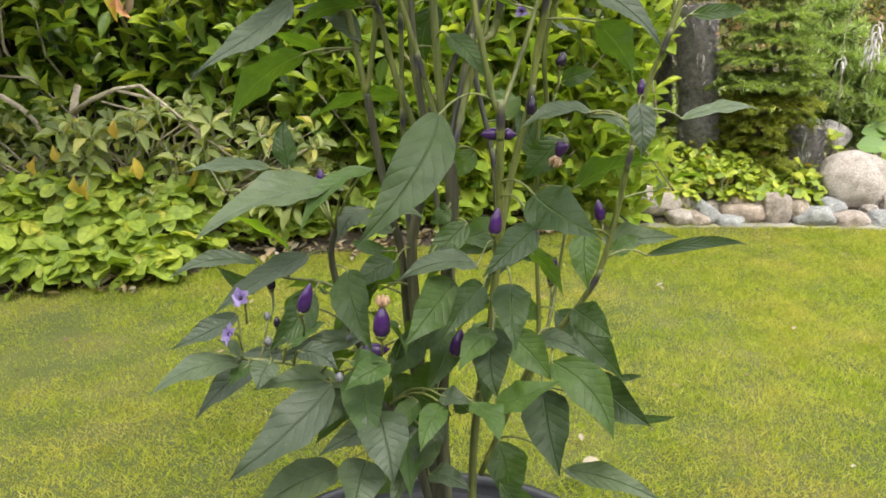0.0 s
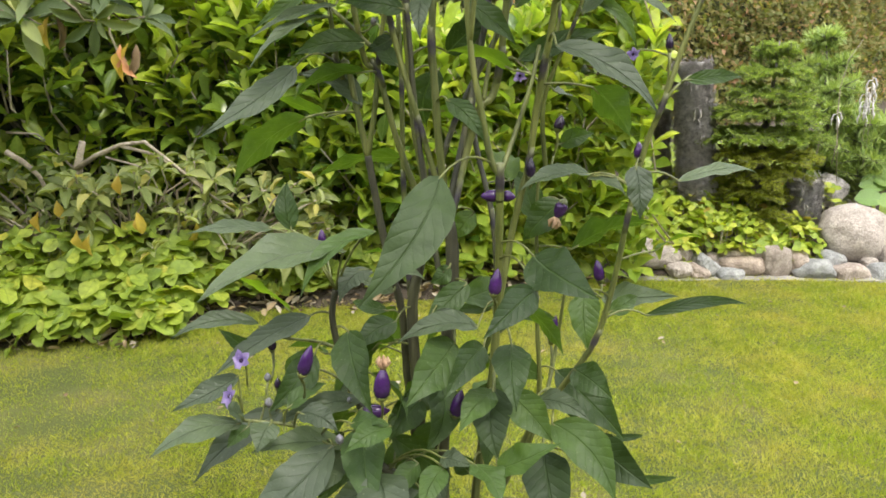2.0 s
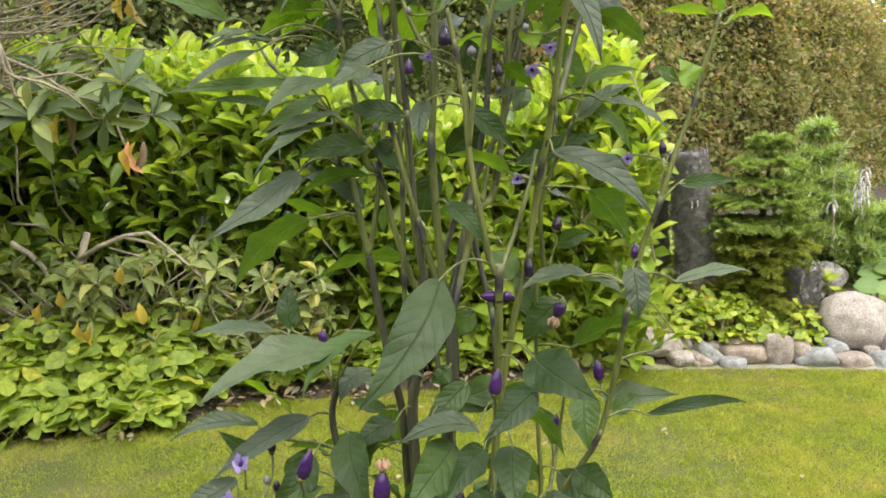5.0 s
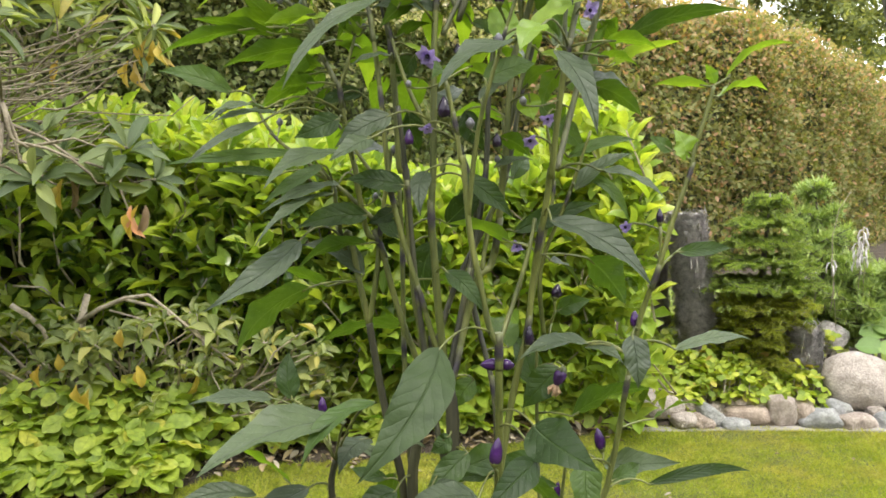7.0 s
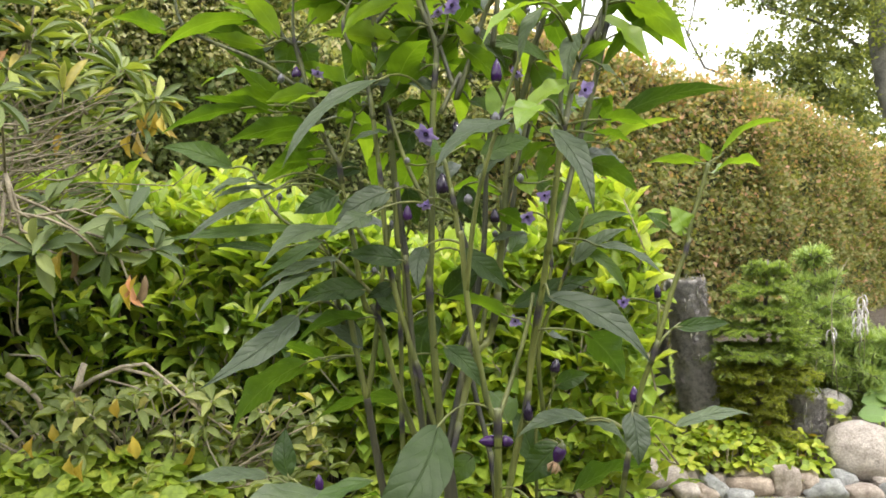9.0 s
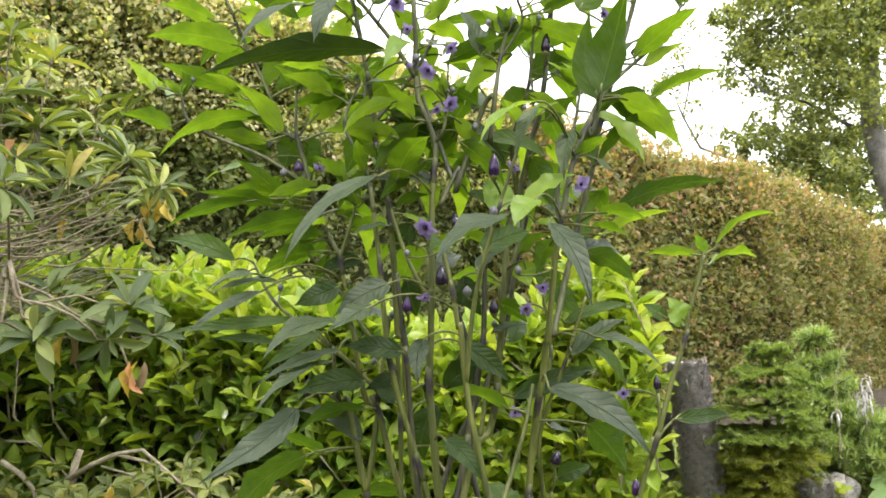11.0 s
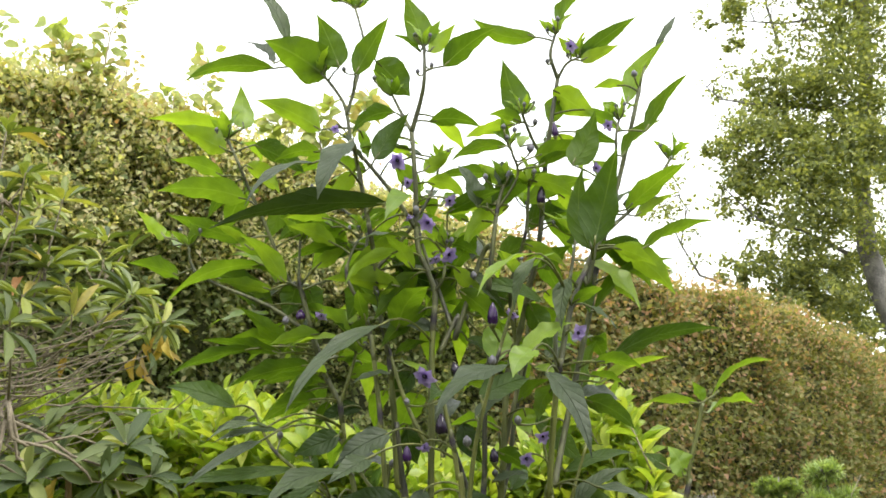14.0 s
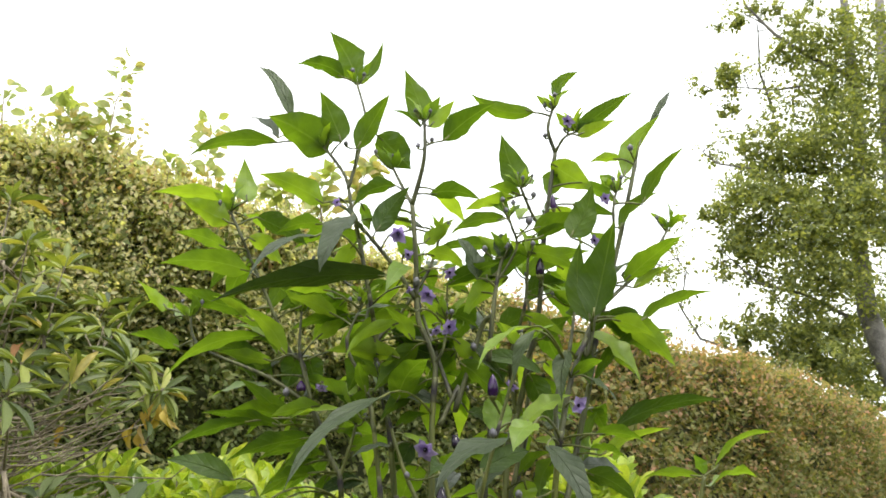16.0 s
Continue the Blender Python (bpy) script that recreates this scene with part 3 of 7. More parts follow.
def hedge_point(s, v):
    """A point of the hedge's skin. v: 0 at the foot, 1 at the top edge, to 1.6 over the top."""
    c = hedge_at(s)
    h = c.z
    bulge = 0.16 * noise.noise(Vector((c.x * 1.3, c.y * 1.3, v * 3))) + 0.13 * noise.noise(Vector((c.x * 4, c.y * 4, v * 9))) + 0.17 * noise.noise(Vector((c.x * 7, c.y * 7, v * 20)))
    if v <= 1:
        z, out_ = v * h, 0.0 - 0.35 * max(0.0, v - 0.8) ** 2 / 0.04 * 0.2
    else:
        z, out_ = h + 0.06 * math.sin((v - 1) * 4), -0.1 - (v - 1) * 1.2
    top = 0.10 * noise.noise(Vector((c.x * 2.2, c.y * 2.2, 9))) if v > 0.8 else 0.0
    p = Vector((c.x, c.y, z + top * min(1, (v - 0.8) * 5 if v > 0.8 else 0)))
    return p + hedge_front * (out_ + bulge)


hedge = thing("hedge", (0, 0, 0), "tall clipped hedge of small olive-green leaves, browner towards its top", "hedge")
# dark sheet behind the leaves; shade in the hedge's gaps is its colour
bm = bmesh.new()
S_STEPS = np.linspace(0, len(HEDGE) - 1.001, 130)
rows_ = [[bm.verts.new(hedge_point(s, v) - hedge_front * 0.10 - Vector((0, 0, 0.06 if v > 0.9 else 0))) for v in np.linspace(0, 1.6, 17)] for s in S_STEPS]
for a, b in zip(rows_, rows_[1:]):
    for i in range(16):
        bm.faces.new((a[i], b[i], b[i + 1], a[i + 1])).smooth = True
part("shade_sheet", bm, mat_hedge_gap_shade, hedge, "dark sheet inside the hedge, coloured as shade between leaves")


def hedge_leaves(count, s0, s1, v0, v1, size, mat, spread=0.09, up=0.25):
    s, v = rng.uniform(s0, s1, count), rng.uniform(v0, v1, count)
    P = np.array([hedge_point(a, b) for a, b in zip(s, v)])
    P += np.array(hedge_front) * rng.normal(-0.01, spread * 0.5, (count, 1)) + rng.normal(0, 0.02, (count, 3))
    D = unit(np.array(hedge_front) * 0.5 + rng.normal(0, 0.7, (count, 3)) + np.array([0, 0, -0.1 + up]))
    N = unit(np.array(hedge_front) * 0.7 + np.array([0, 0, 0.7]) + rng.normal(0, 0.28, (count, 3)))
    L = size * rng.uniform(0.7, 1.3, count)
    mesh = joined_leaves("foliage", P, D, N, L, L * 0.62, hedge_form, mat)
    tagged(part("foliage", mesh, mat, hedge), kind="stuff")


hedge_form = small_form()
hedge_leaves(7000, 0.0, 1.2, 0.0, 1.05, 0.05, mat_hedge_green)
hedge_leaves(54000, 1.2, 4.0, 0.1, 1.05, 0.040, mat_hedge_green, 0.12)
hedge_leaves(90000, 0.6, 4.0, 0.70, 1.20, 0.031, mat_hedge_pale, 0.24, 0.5)
hedge_leaves(16000, 0.6, 4.0, 0.66, 0.95, 0.036, mat_hedge_green, 0.2, 0.5)
hedge_leaves(9000, 0.8, 4.0, 0.85, 1.5, 0.036, mat_hedge_top, 0.26, 0.8)
hedge_leaves(43000, 4.0, 7.2, 0.0, 1.05, 0.054, mat_hedge, 0.16)
hedge_leaves(11000, 6.0, 7.2, 0.3, 1.05, 0.052, mat_hedge, 0.12)
hedge_leaves(5000, 7.0, 8.9, 0.3, 1.05, 0.08, mat_hedge, 0.1)
hedge_leaves(17000, 4.0, 8.9, 0.80, 1.5, 0.045, mat_hedge_top, 0.3, 0.8)
hedge_leaves(3500, 5.6, 8.0, 0.55, 1.0, 0.042, mat_hedge_top, 0.2, 0.4)


def hedge_shoots(count, s0, s1, v0, v1, reach, size, mat, leaves=14):
    """Young shoots that stand out of the clipped top, with small leaves along them."""
    P, D, N = [], [], []
    bm = bmesh.new()
    for k in range(count):
        c = hedge_point(random.uniform(s0, s1), random.uniform(v0, v1)) - Vector((0, 0, 0.08))
        e = c + Vector((random.gauss(0, 0.07), random.gauss(-0.03, 0.07), random.uniform(*reach) + 0.08))
        path = bent(c, e, (random.gauss(0, 0.02), 0, 0), 3)
        tube_into(bm, path, [0.004, 0.003, 0.002, 0.001], 4)
        for j in range(leaves):
            u = (j + random.random()) / leaves
            i = min(int(u * 3), 2)
            P.append(path[i].lerp(path[i + 1], u * 3 - i))
            D.append((random.gauss(0, 1), random.gauss(-0.2, 0.8), random.gauss(0.35, 0.4)))
            N.append((random.gauss(0, 0.5), random.gauss(-0.4, 0.5), 0.8))
    L = size * rng.uniform(0.6, 1.25, len(P))
    tagged(part("shoot", bm, mat_twig, hedge, "thin unclipped shoots"), kind="stuff")
    tagged(part("foliage", joined_leaves("foliage", np.array(P), np.array(D), np.array(N), L, L * 0.6, hedge_form, mat), mat, hedge), kind="stuff")


hedge_shoots(1500, 0.5, 4.0, 0.82, 1.4, (0.02, 0.26), 0.030, mat_hedge_pale, 20)
hedge_shoots(620, 4.0, 8.9, 0.88, 1.3, (0.0, 0.22), 0.04, mat_hedge_top)

# ---- shrubs ----
laurel_form = leaf_form(6, 0.62, 0.62, 0.28, 0.22, 0.08)
slim_form = leaf_form(5, 0.55, 0.7, 0.25, 0.14)


def laurel_shape(x):
    """Top height and front line of the laurel along x."""
    top = float(np.interp(x, (-2.0, -0.66, -0.3, 0.0, 0.22, 0.40, 0.50, 0.57, 0.65), (1.10, 1.07, 0.92, 0.84, 0.85, 1.02, 1.15, 1.05, 0.75))) + 0.05 * noise.noise(Vector((x * 5, 0, 0)))
    front = 2.62 + 0.10 * math.sin(x * 5) + 0.06 * noise.noise(Vector((x * 4, 2, 0)))
    return top, front


laurel = thing("laurel_shrub", (-0.5, 2.9, 0.05), "broad cherry laurel shrub with large glossy yellow-green leaves", "shrub")
P, D, N, L, young = [], [], [], [], []
bm = bmesh.new()
for k in range(1130):
    x = random.uniform(-1.95, 0.63) if k < 930 else random.uniform(-0.25, 0.63)
    top, front = laurel_shape(x)
    r = random.random() if k < 930 else 0.9
    if r < 0.46:      # upper face
        y = front + random.uniform(0.0, 0.7)
        z = top - 0.10 * random.random() - 0.25 * max(0, 0.12 - (y - front))
        axis = Vector((random.gauss(0, 0.35), random.gauss(-0.25, 0.3), 1)).normalized()
    else:             # front face
        z = random.uniform(0.34 if x < -0.1 else 0.14, top)
        y = front + 0.05 + random.uniform(-0.06, 0.12) + 0.12 * max(0, 0.6 - z)
        axis = Vector((random.gauss(0, 0.45), -0.5 + random.gauss(0, 0.25), 0.85)).normalized()
    tip = Vector((x, y, z))
    foot = tip - axis * 0.22
    if k % 3 == 0:
        tube_into(bm, [p - laurel.location for p in bent(Vector((x * 0.9 - 0.05, y + 0.35, 0.15)), foot, (0, 0.05, 0.0), 4)] + [tip - laurel.location], [0.007, 0.006, 0.005, 0.004, 0.004, 0.002], 5)
    count = random.randint(6, 9)
    a0 = random.uniform(0, 6.28)
    side = axis.orthogonal().normalized()
    for j in range(count):
        u = j / (count - 1)
        a = a0 + j * 2.4
        out_ = (Matrix.Rotation(a, 3, axis) @ side)
        d = (out_ * (1.0 - 0.55 * u) + axis * (0.45 + 0.6 * u)).normalized()
        P.append(tip - axis * 0.16 * (1 - u))
        D.append(d)
        N.append((axis * 1.0 - out_ * 0.4 + Vector((0, -0.2, 0.5))).normalized())
        L.append(random.uniform(0.088, 0.138) * (1 - 0.25 * u))
        young.append(r < 0.45 or random.random() < (z - 0.6) * 1.3 or (x > -0.15 and k % 7 > 0))
L = np.array(L)
part("branch", bm, mat_twig, laurel)
P, D, N, young = np.array(P), np.array(D), np.array(N), np.array(young)
for sel, mt in ((~young, mat_laurel), (young, mat_laurel_young)):
    foliage(laurel, P[sel], D[sel], N[sel], L[sel], L[sel] * 0.41, laurel_form, mt, singles=150)

# dark sheet inside the laurel, with the shade between leaves as its colour
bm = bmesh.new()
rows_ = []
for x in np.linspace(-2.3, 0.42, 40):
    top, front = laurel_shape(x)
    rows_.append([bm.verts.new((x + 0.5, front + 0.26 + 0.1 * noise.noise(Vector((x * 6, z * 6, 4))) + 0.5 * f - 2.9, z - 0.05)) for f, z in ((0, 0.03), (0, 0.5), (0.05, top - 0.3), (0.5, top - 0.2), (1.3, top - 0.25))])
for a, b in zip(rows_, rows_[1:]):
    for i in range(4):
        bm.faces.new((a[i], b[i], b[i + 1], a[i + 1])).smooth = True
part("shade_sheet", bm, mat_laurel_gap_shade, laurel, "dark sheet inside the shrub, coloured as shade between leaves")


def whorl(P, D, N, L, place, axis, count, size, spread=0.9):
    """A rosette of long leaves round a shoot's end."""
    axis = Vector(axis).normalized()
    side = axis.orthogonal().normalized()
    a0 = random.uniform(0, 6.28)
    for j in range(count):
        a = a0 + j * 2.4 + random.gauss(0, 0.15)
        out_ = Matrix.Rotation(a, 3, axis) @ side
        lift = spread * random.uniform(-0.25, 0.75) if j < count * 0.7 else random.uniform(0.8, 1.6)
        d = (out_ + axis * lift).normalized()
        P.append(Vector(place) + out_ * 0.006 - axis * 0.02 * random.random())
        D.append(d)
        N.append((axis - out_ * lift * 0.7 + Vector((0, 0, 0.15))).normalized())
        L.append(size * random.uniform(0.75, 1.15) * (0.75 if lift > 0.8 else 1))


rhodo = thing("rhododendron", (-1.35, 2.15, 0.03), "old open rhododendron with long leaves in rosettes and bare grey branches", "shrub")
P, D, N, L = [], [], [], []
branch_ends = []


def rosette(place, axis=(0.2, -0.3, 1), count=9, size=0.105):
    whorl(P, D, N, L, place, axis, count, size * (0.98 if place[2] > 1.0 else 1.0))
    branch_ends.append(Vector(place))


rosette((-1.096, 2.100, 1.620), (0.2, -0.4, 1), 11, 0.10)
rosette((-1.035, 2.200, 1.579))
rosette((-1.212, 2.200, 1.781), (0, -0.2, 1))
rosette((-1.060, 2.000, 1.446), (0.1, -0.5, 1))
rosette((-1.025, 2.100, 1.367), (0.3, -0.5, 0.9))
rosette((-1.008, 2.300, 1.331))
rosette((-0.760, 1.450, 1.122), (0.6, -0.2, 0.8), 10, 0.085)
rosette((-0.804, 2.150, 1.301), (0.5, -0.3, 0.9), 11)
rosette((-0.700, 2.100, 1.219), (0.7, -0.3, 0.6), 10, 0.09)
rosette((-0.713, 2.050, 1.150), (0.7, -0.3, 0.3), 10, 0.08)
rosette((-0.962, 2.300, 1.206))
rosette((-1.182, 2.400, 1.351))
rosette((-1.028, 2.500, 1.542), (0.2, -0.2, 1))
rosette((-0.820, 2.200, 1.308), (0.5, -0.4, 0.8), 12)
rosette((-0.950, 2.300, 1.245), (0.2, -0.6, 0.6))
rosette((-1.057, 2.300, 1.368))
rosette((-0.982, 2.200, 1.257), (0.2, -0.7, 0.5))
rosette((-1.007, 2.100, 1.378))
rosette((-0.991, 2.400, 1.453))
rosette((-1.098, 2.200, 1.433))
rosette((-0.710, 2.100, 1.221), (0.6, -0.3, 0.7))
rosette((-1.019, 2.000, 1.274), (0.4, -0.5, 0.8))
rosette((-0.683, 1.850, 0.915), (0.3, -0.5, 0.8), 12, 0.095)
rosette((-0.856, 1.900, 0.899), (0, -0.6, 0.6), 11, 0.09)
rosette((-0.807, 1.950, 0.874), (0.1, -0.5, 0.8), 10, 0.09)
rosette((-0.641, 1.900, 0.847), (0.6, -0.4, 0.4), 9, 0.075)
rosette((-1.000, 2.000, 0.902), (-0.1, -0.6, 0.6), 9, 0.105)
rosette((-0.889, 1.850, 0.848), (0.0, -0.7, 0.4), 9, 0.105)
rosette((-0.710, 1.800, 0.836), (0.1, -0.5, -0.3), 9, 0.075)
rosette((-0.935, 2.000, 0.959), (0, -0.6, 0.6), 9, 0.08)
for k in range(66):
    x = random.uniform(-2.2, -0.95)
    rosette((x, random.uniform(2.0, 2.75), random.uniform(0.95, 1.72) - 0.25 * max(0, x + 1.4)), (random.gauss(0.1, 0.4), random.gauss(-0.3, 0.3), 0.9), random.randint(8, 11))
L = np.array(L)
P, D, N = np.array(P), np.array(D), np.array(N)
# lower rosettes: shade beneath the crown put into a darker leaf colour
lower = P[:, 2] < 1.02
foliage(rhodo, P[lower], D[lower], N[lower], L[lower], L[lower] * 0.30, slim_form, mat_rhodo_shaded, singles=120)
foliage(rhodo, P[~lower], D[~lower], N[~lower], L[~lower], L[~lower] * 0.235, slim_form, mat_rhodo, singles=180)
roots = [Vector((-1.75, 2.25, 0.06)), Vector((-1.55, 2.35, 0.06)), Vector((-1.9, 2.4, 0.06))]
hub_points = []
for k, e in enumerate(branch_ends):
    bm = bmesh.new()
    if k < 9 or not hub_points:
        r = roots[k % 3]
        mid = Vector((-1.6 + 0.45 * random.random(), 2.1 + 0.4 * random.random(), 0.7 + 0.4 * random.random()))
        p1 = bent(r, mid, (random.gauss(0, 0.06), 0.05, 0.0), 4, k, 0.05)
        p2 = bent(mid, e, (0.0, 0.0, -0.08 + random.gauss(0, 0.04)), 7, k + 50, 0.04)
        path = p1 + p2[1:]
        hub_points += path[5:]
        thick = 0.0075
    else:
        q = min((p for p in hub_points), key=lambda p: (p - e).length + 0.6 * max(0.0, p.z - e.z + 0.05))
        path = bent(q, e, (random.gauss(0, 0.03), 0.0, -0.05), 6, k, 0.05)
        thick = 0.0042
    pts = [p - rhodo.location for p in path]
    tube_into(bm, pts, [thick - (thick - 0.002) * i / (len(pts) - 1) for i in range(len(pts))], 6)
    part("branch", bm, mat_rhodo_twig, rhodo)

# bare grey twigs arching side by side through the rhododendron
for k in range(38):
    z0 = 0.92 + 0.26 * (k + random.random()) / 38
    y0 = 1.95 + 0.3 * random.random()
    a = Vector((-1.5 + 0.15 * random.random(), y0, z0))
    b = Vector((-0.84 + random.gauss(0, 0.09), y0 + random.gauss(0, 0.06), z0 + random.uniform(-0.02, 0.11)))
    path = bent(a, b, (0, 0, random.uniform(-0.10, -0.015)), 9, k + 200, 0.06)
    bm = bmesh.new()
    tube_into(bm, [p - rhodo.location for p in path], [0.0034 - 0.0022 * i / 9 for i in range(10)], 6)
    if k % 2:
        j = random.randint(4, 7)
        e = path[j] + Vector((random.uniform(0.06, 0.16), random.gauss(0, 0.05), random.uniform(-0.04, 0.09)))
        tube_into(bm, [p - rhodo.location for p in bent(path[j], e, (0, 0, -0.015), 4, k + 400, 0.02)], [0.0024, 0.0022, 0.002, 0.0016, 0.001], 5)
    part("twig", bm, mat_rhodo_twig, rhodo)

# yellow and orange leaves on the rhododendron
withered_form = leaf_form(8, 0.6, 0.7, 0.5, 0.3, 0.2)
for place, mats in (((-0.647, 1.800, 0.761), (mat_orange_leaf, mat_yellow_leaf, mat_brown_leaf)), ((-0.840, 1.900, 0.817), (mat_yellow_leaf, mat_brown_leaf)),
                    ((-0.759, 2.100, 1.106), (mat_yellow_leaf, mat_yellow_leaf)), ((-0.691, 2.050, 1.147), (mat_yellow_leaf, mat_yellow_leaf, mat_yellow_leaf)), ((-1.120, 2.200, 1.333), (mat_orange_leaf,)), ((-0.982, 2.200, 1.126), (mat_yellow_leaf,))):
    for j, mt in enumerate(mats):
        x0 = (j - (len(mats) - 1) / 2) * 0.014
        q = [Vector(place) + Vector((x0, 0.004 * j, 0.03)) - rhodo.location]
        mesh = joined_leaves("leaf", np.array(q), np.array([(x0 * 6 + random.gauss(0, 0.25), random.gauss(-0.15, 0.3), -1.0)]), np.array([(random.gauss(0, 0.7), -1, 0.1)]), random.uniform(0.060, 0.082), random.uniform(0.016, 0.022), withered_form, mt)
        part("leaf", mesh, mt, rhodo, "withered drooping leaf")

# low pale shrub in front of the laurel
low = thing("low_rhododendron", (-0.9, 2.4, 0.03), "low rhododendron with pale olive leaves, some turned yellow", "shrub")
P, D, N, L = [], [], [], []
low_ends = []
for k in range(135):
    x = random.uniform(-1.5, -0.32)
    z = random.uniform(0.16, 0.46) * (1 - 0.35 * max(0, x + 0.75))
    y = 2.40 + 0.25 * random.random() + (0.46 - z) * -0.25 + 0.18 * max(0, x + 0.75)
    whorl(P, D, N, L, (x, y, z), (random.gauss(0, 0.35), -0.45 + random.gauss(0, 0.25), 0.8), random.randint(5, 8), random.uniform(0.045, 0.072))
    low_ends.append(Vector((x, y, z)))
L = np.array(L)
foliage(low, P, D, N, L, L * 0.37, leaf_form(6, 0.55, 0.6, 0.4, 0.28, 0.12), mat_rhodo_low, singles=280)
for k, e in enumerate(low_ends):
    if k % 5 != 4:
        bm = bmesh.new()
        r = Vector((-0.95 + 0.5 * (e.x + 0.9) + random.gauss(0, 0.05), 2.62, 0.07))
        tube_into(bm, [p - low.location for p in bent(r, e, (0, 0, 0.03), 5, k, 0.05)], [0.006, 0.005, 0.0045, 0.004, 0.003, 0.002], 5)
        part("branch", bm, mat_twig, low)
for place in ((-1.093, 2.270, 0.320), (-0.986, 2.250, 0.272), (-0.952, 2.250, 0.261), (-0.898, 2.350, 0.404), (-0.859, 2.350, 0.302), (-0.723, 2.450, 0.255), (-1.101, 2.400, 0.325), (-0.874, 2.400, 0.287)):
    mesh = joined_leaves("leaf", np.array([Vector(place) + Vector((0, 0, 0.03)) - low.location]), np.array([(random.gauss(0, 0.25), -0.2, -1.0)]), np.array([(random.gauss(0, 0.6), -1, 0.1)]), random.uniform(0.048, 0.066), random.uniform(0.022, 0.030), withered_form, mat_yellow_leaf)
    part("leaf", mesh, mat_yellow_leaf, low, "yellow drooping leaf")

# bare pale branch over the low shrub
bare = thing("dead_branch", (-1.111, 2.550, 0.367), "bare pale dead branch with thin forked twigs", "branch")


def bare_twig(points, r0, r1, name="twig"):
    bm = bmesh.new()
    pts = [Vector(p) - bare.location for p in points]
    tube_into(bm, pts, [r0 + (r1 - r0) * i / (len(pts) - 1) for i in range(len(pts))], 6)
    part(name, bm, mat_twig, bare)


bare_twig([(-1.112, 2.550, 0.358), (-1.099, 2.550, 0.425), (-1.074, 2.550, 0.505)], 0.013, 0.011, "stub")
bare_twig([(-1.110, 2.550, 0.417), (-1.029, 2.520, 0.466), (-0.944, 2.500, 0.501), (-0.873, 2.500, 0.511), (-0.788, 2.480, 0.449), (-0.706, 2.460, 0.383), (-0.611, 2.450, 0.314)], 0.0085, 0.003)
bare_twig([(-0.944, 2.500, 0.498), (-0.865, 2.500, 0.479), (-0.769, 2.520, 0.422), (-0.684, 2.520, 0.344), (-0.620, 2.520, 0.311)], 0.006, 0.003)
bare_twig([(-0.989, 2.500, 0.465), (-0.894, 2.480, 0.444), (-0.849, 2.470, 0.421)], 0.004, 0.002)
bare_twig([(-1.280, 2.500, 0.481), (-1.228, 2.500, 0.448), (-1.189, 2.500, 0.407), (-1.173, 2.500, 0.366)], 0.009, 0.006)
bare_twig([(-1.323, 2.600, 0.527), (-1.231, 2.600, 0.522), (-1.208, 2.600, 0.502)], 0.004, 0.002)
bare_twig([(-0.706, 2.460, 0.383), (-0.673, 2.440, 0.279), (-0.628, 2.420, 0.209)], 0.004, 0.002)
bare_twig([(-0.439, 2.600, 0.070), (-0.401, 2.600, 0.171), (-0.378, 2.600, 0.234)], 0.006, 0.003)
bare_twig([(-0.409, 2.600, 0.125), (-0.356, 2.600, 0.180)], 0.004, 0.002)

# ground cover
cover_form = leaf_form(6, 0.50, 0.62, 0.12, 0.12, 0.14)


def cover_patch(name, label, spots, mat, size, singles, width=0.6):
    ob = thing(name, (float(spots[0][0]), float(spots[0][1]), 0.02), label, "ground cover")
    P, D, N, L = [], [], [], []
    bm = bmesh.new()
    for x, y, z in spots:
        c = Vector((x, y, z))
        face = Vector((random.gauss(0, 0.42), -0.30 + random.gauss(0, 0.36), 1)).normalized()
        side = face.orthogonal().normalized()
        a0 = random.uniform(0, 6.28)
        for j in range(random.choice((3, 3, 4, 5))):
            out_ = Matrix.Rotation(a0 + j * 1.35 + random.gauss(0, 0.15), 3, face) @ side
            P.append(c)
            D.append((out_ + face * random.gauss(0.0, 0.12)).normalized())
            N.append((face + Vector((random.gauss(0, 0.3), random.gauss(0, 0.3), 0))).normalized())
            L.append(size * random.uniform(0.6, 1.25))
        tube_into(bm, [c - ob.location, (c.x + random.gauss(0, 0.02) - ob.location.x, c.y + 0.03 - ob.location.y, -0.015)], 0.0012, 4)
    L = np.array(L)
    foliage(ob, P, D, N, L, L * width, cover_form, mat, singles=singles)
    part("stalk", bm, mat_twig, ob)
    return ob


spots = []
for k in range(430):
    x = random.uniform(-1.75, -0.66)
    y = float(bed_line(x)) - 0.02 + 0.27 * random.random()
    spots.append((x, y, 0.03 + 0.90 * max(0.0, y - float(bed_line(x))) * random.uniform(0.6, 1.05) + 0.05 * random.random()))
cover_patch("ground_cover", "lush light green ground cover with rounded leaflets beside the lawn", spots, mat_cover, 0.068, 300, 0.66)
spots = []
for k in range(420):
    x = random.uniform(-0.65, 0.55)
    y = float(bed_line(x)) + 0.03 + 0.3 * random.random()
    spots.append((x, y, 0.04 + 0.95 * (y - float(bed_line(x))) * random.uniform(0.5, 1.05)))
cover_patch("ground_cover", "sparser light green ground cover in front of the laurel", spots, mat_cover, 0.05, 200, 0.78)
spots = []
for k in range(1150):
    x = random.uniform(0.7, 1.46)
    y = 2.90 + 0.48 * random.random()
    if x > 1.33 and y < 3.12:
        continue
    spots.append((x, y, 0.055 + 0.42 * (y - 2.9) + 0.08 * random.random() + 0.03 * math.sin(x * 14)))
cover_patch("golden_ground_cover", "yellow-green ground cover trailing over the stone edge", spots, mat_cover_gold, 0.033, 300, 0.72)

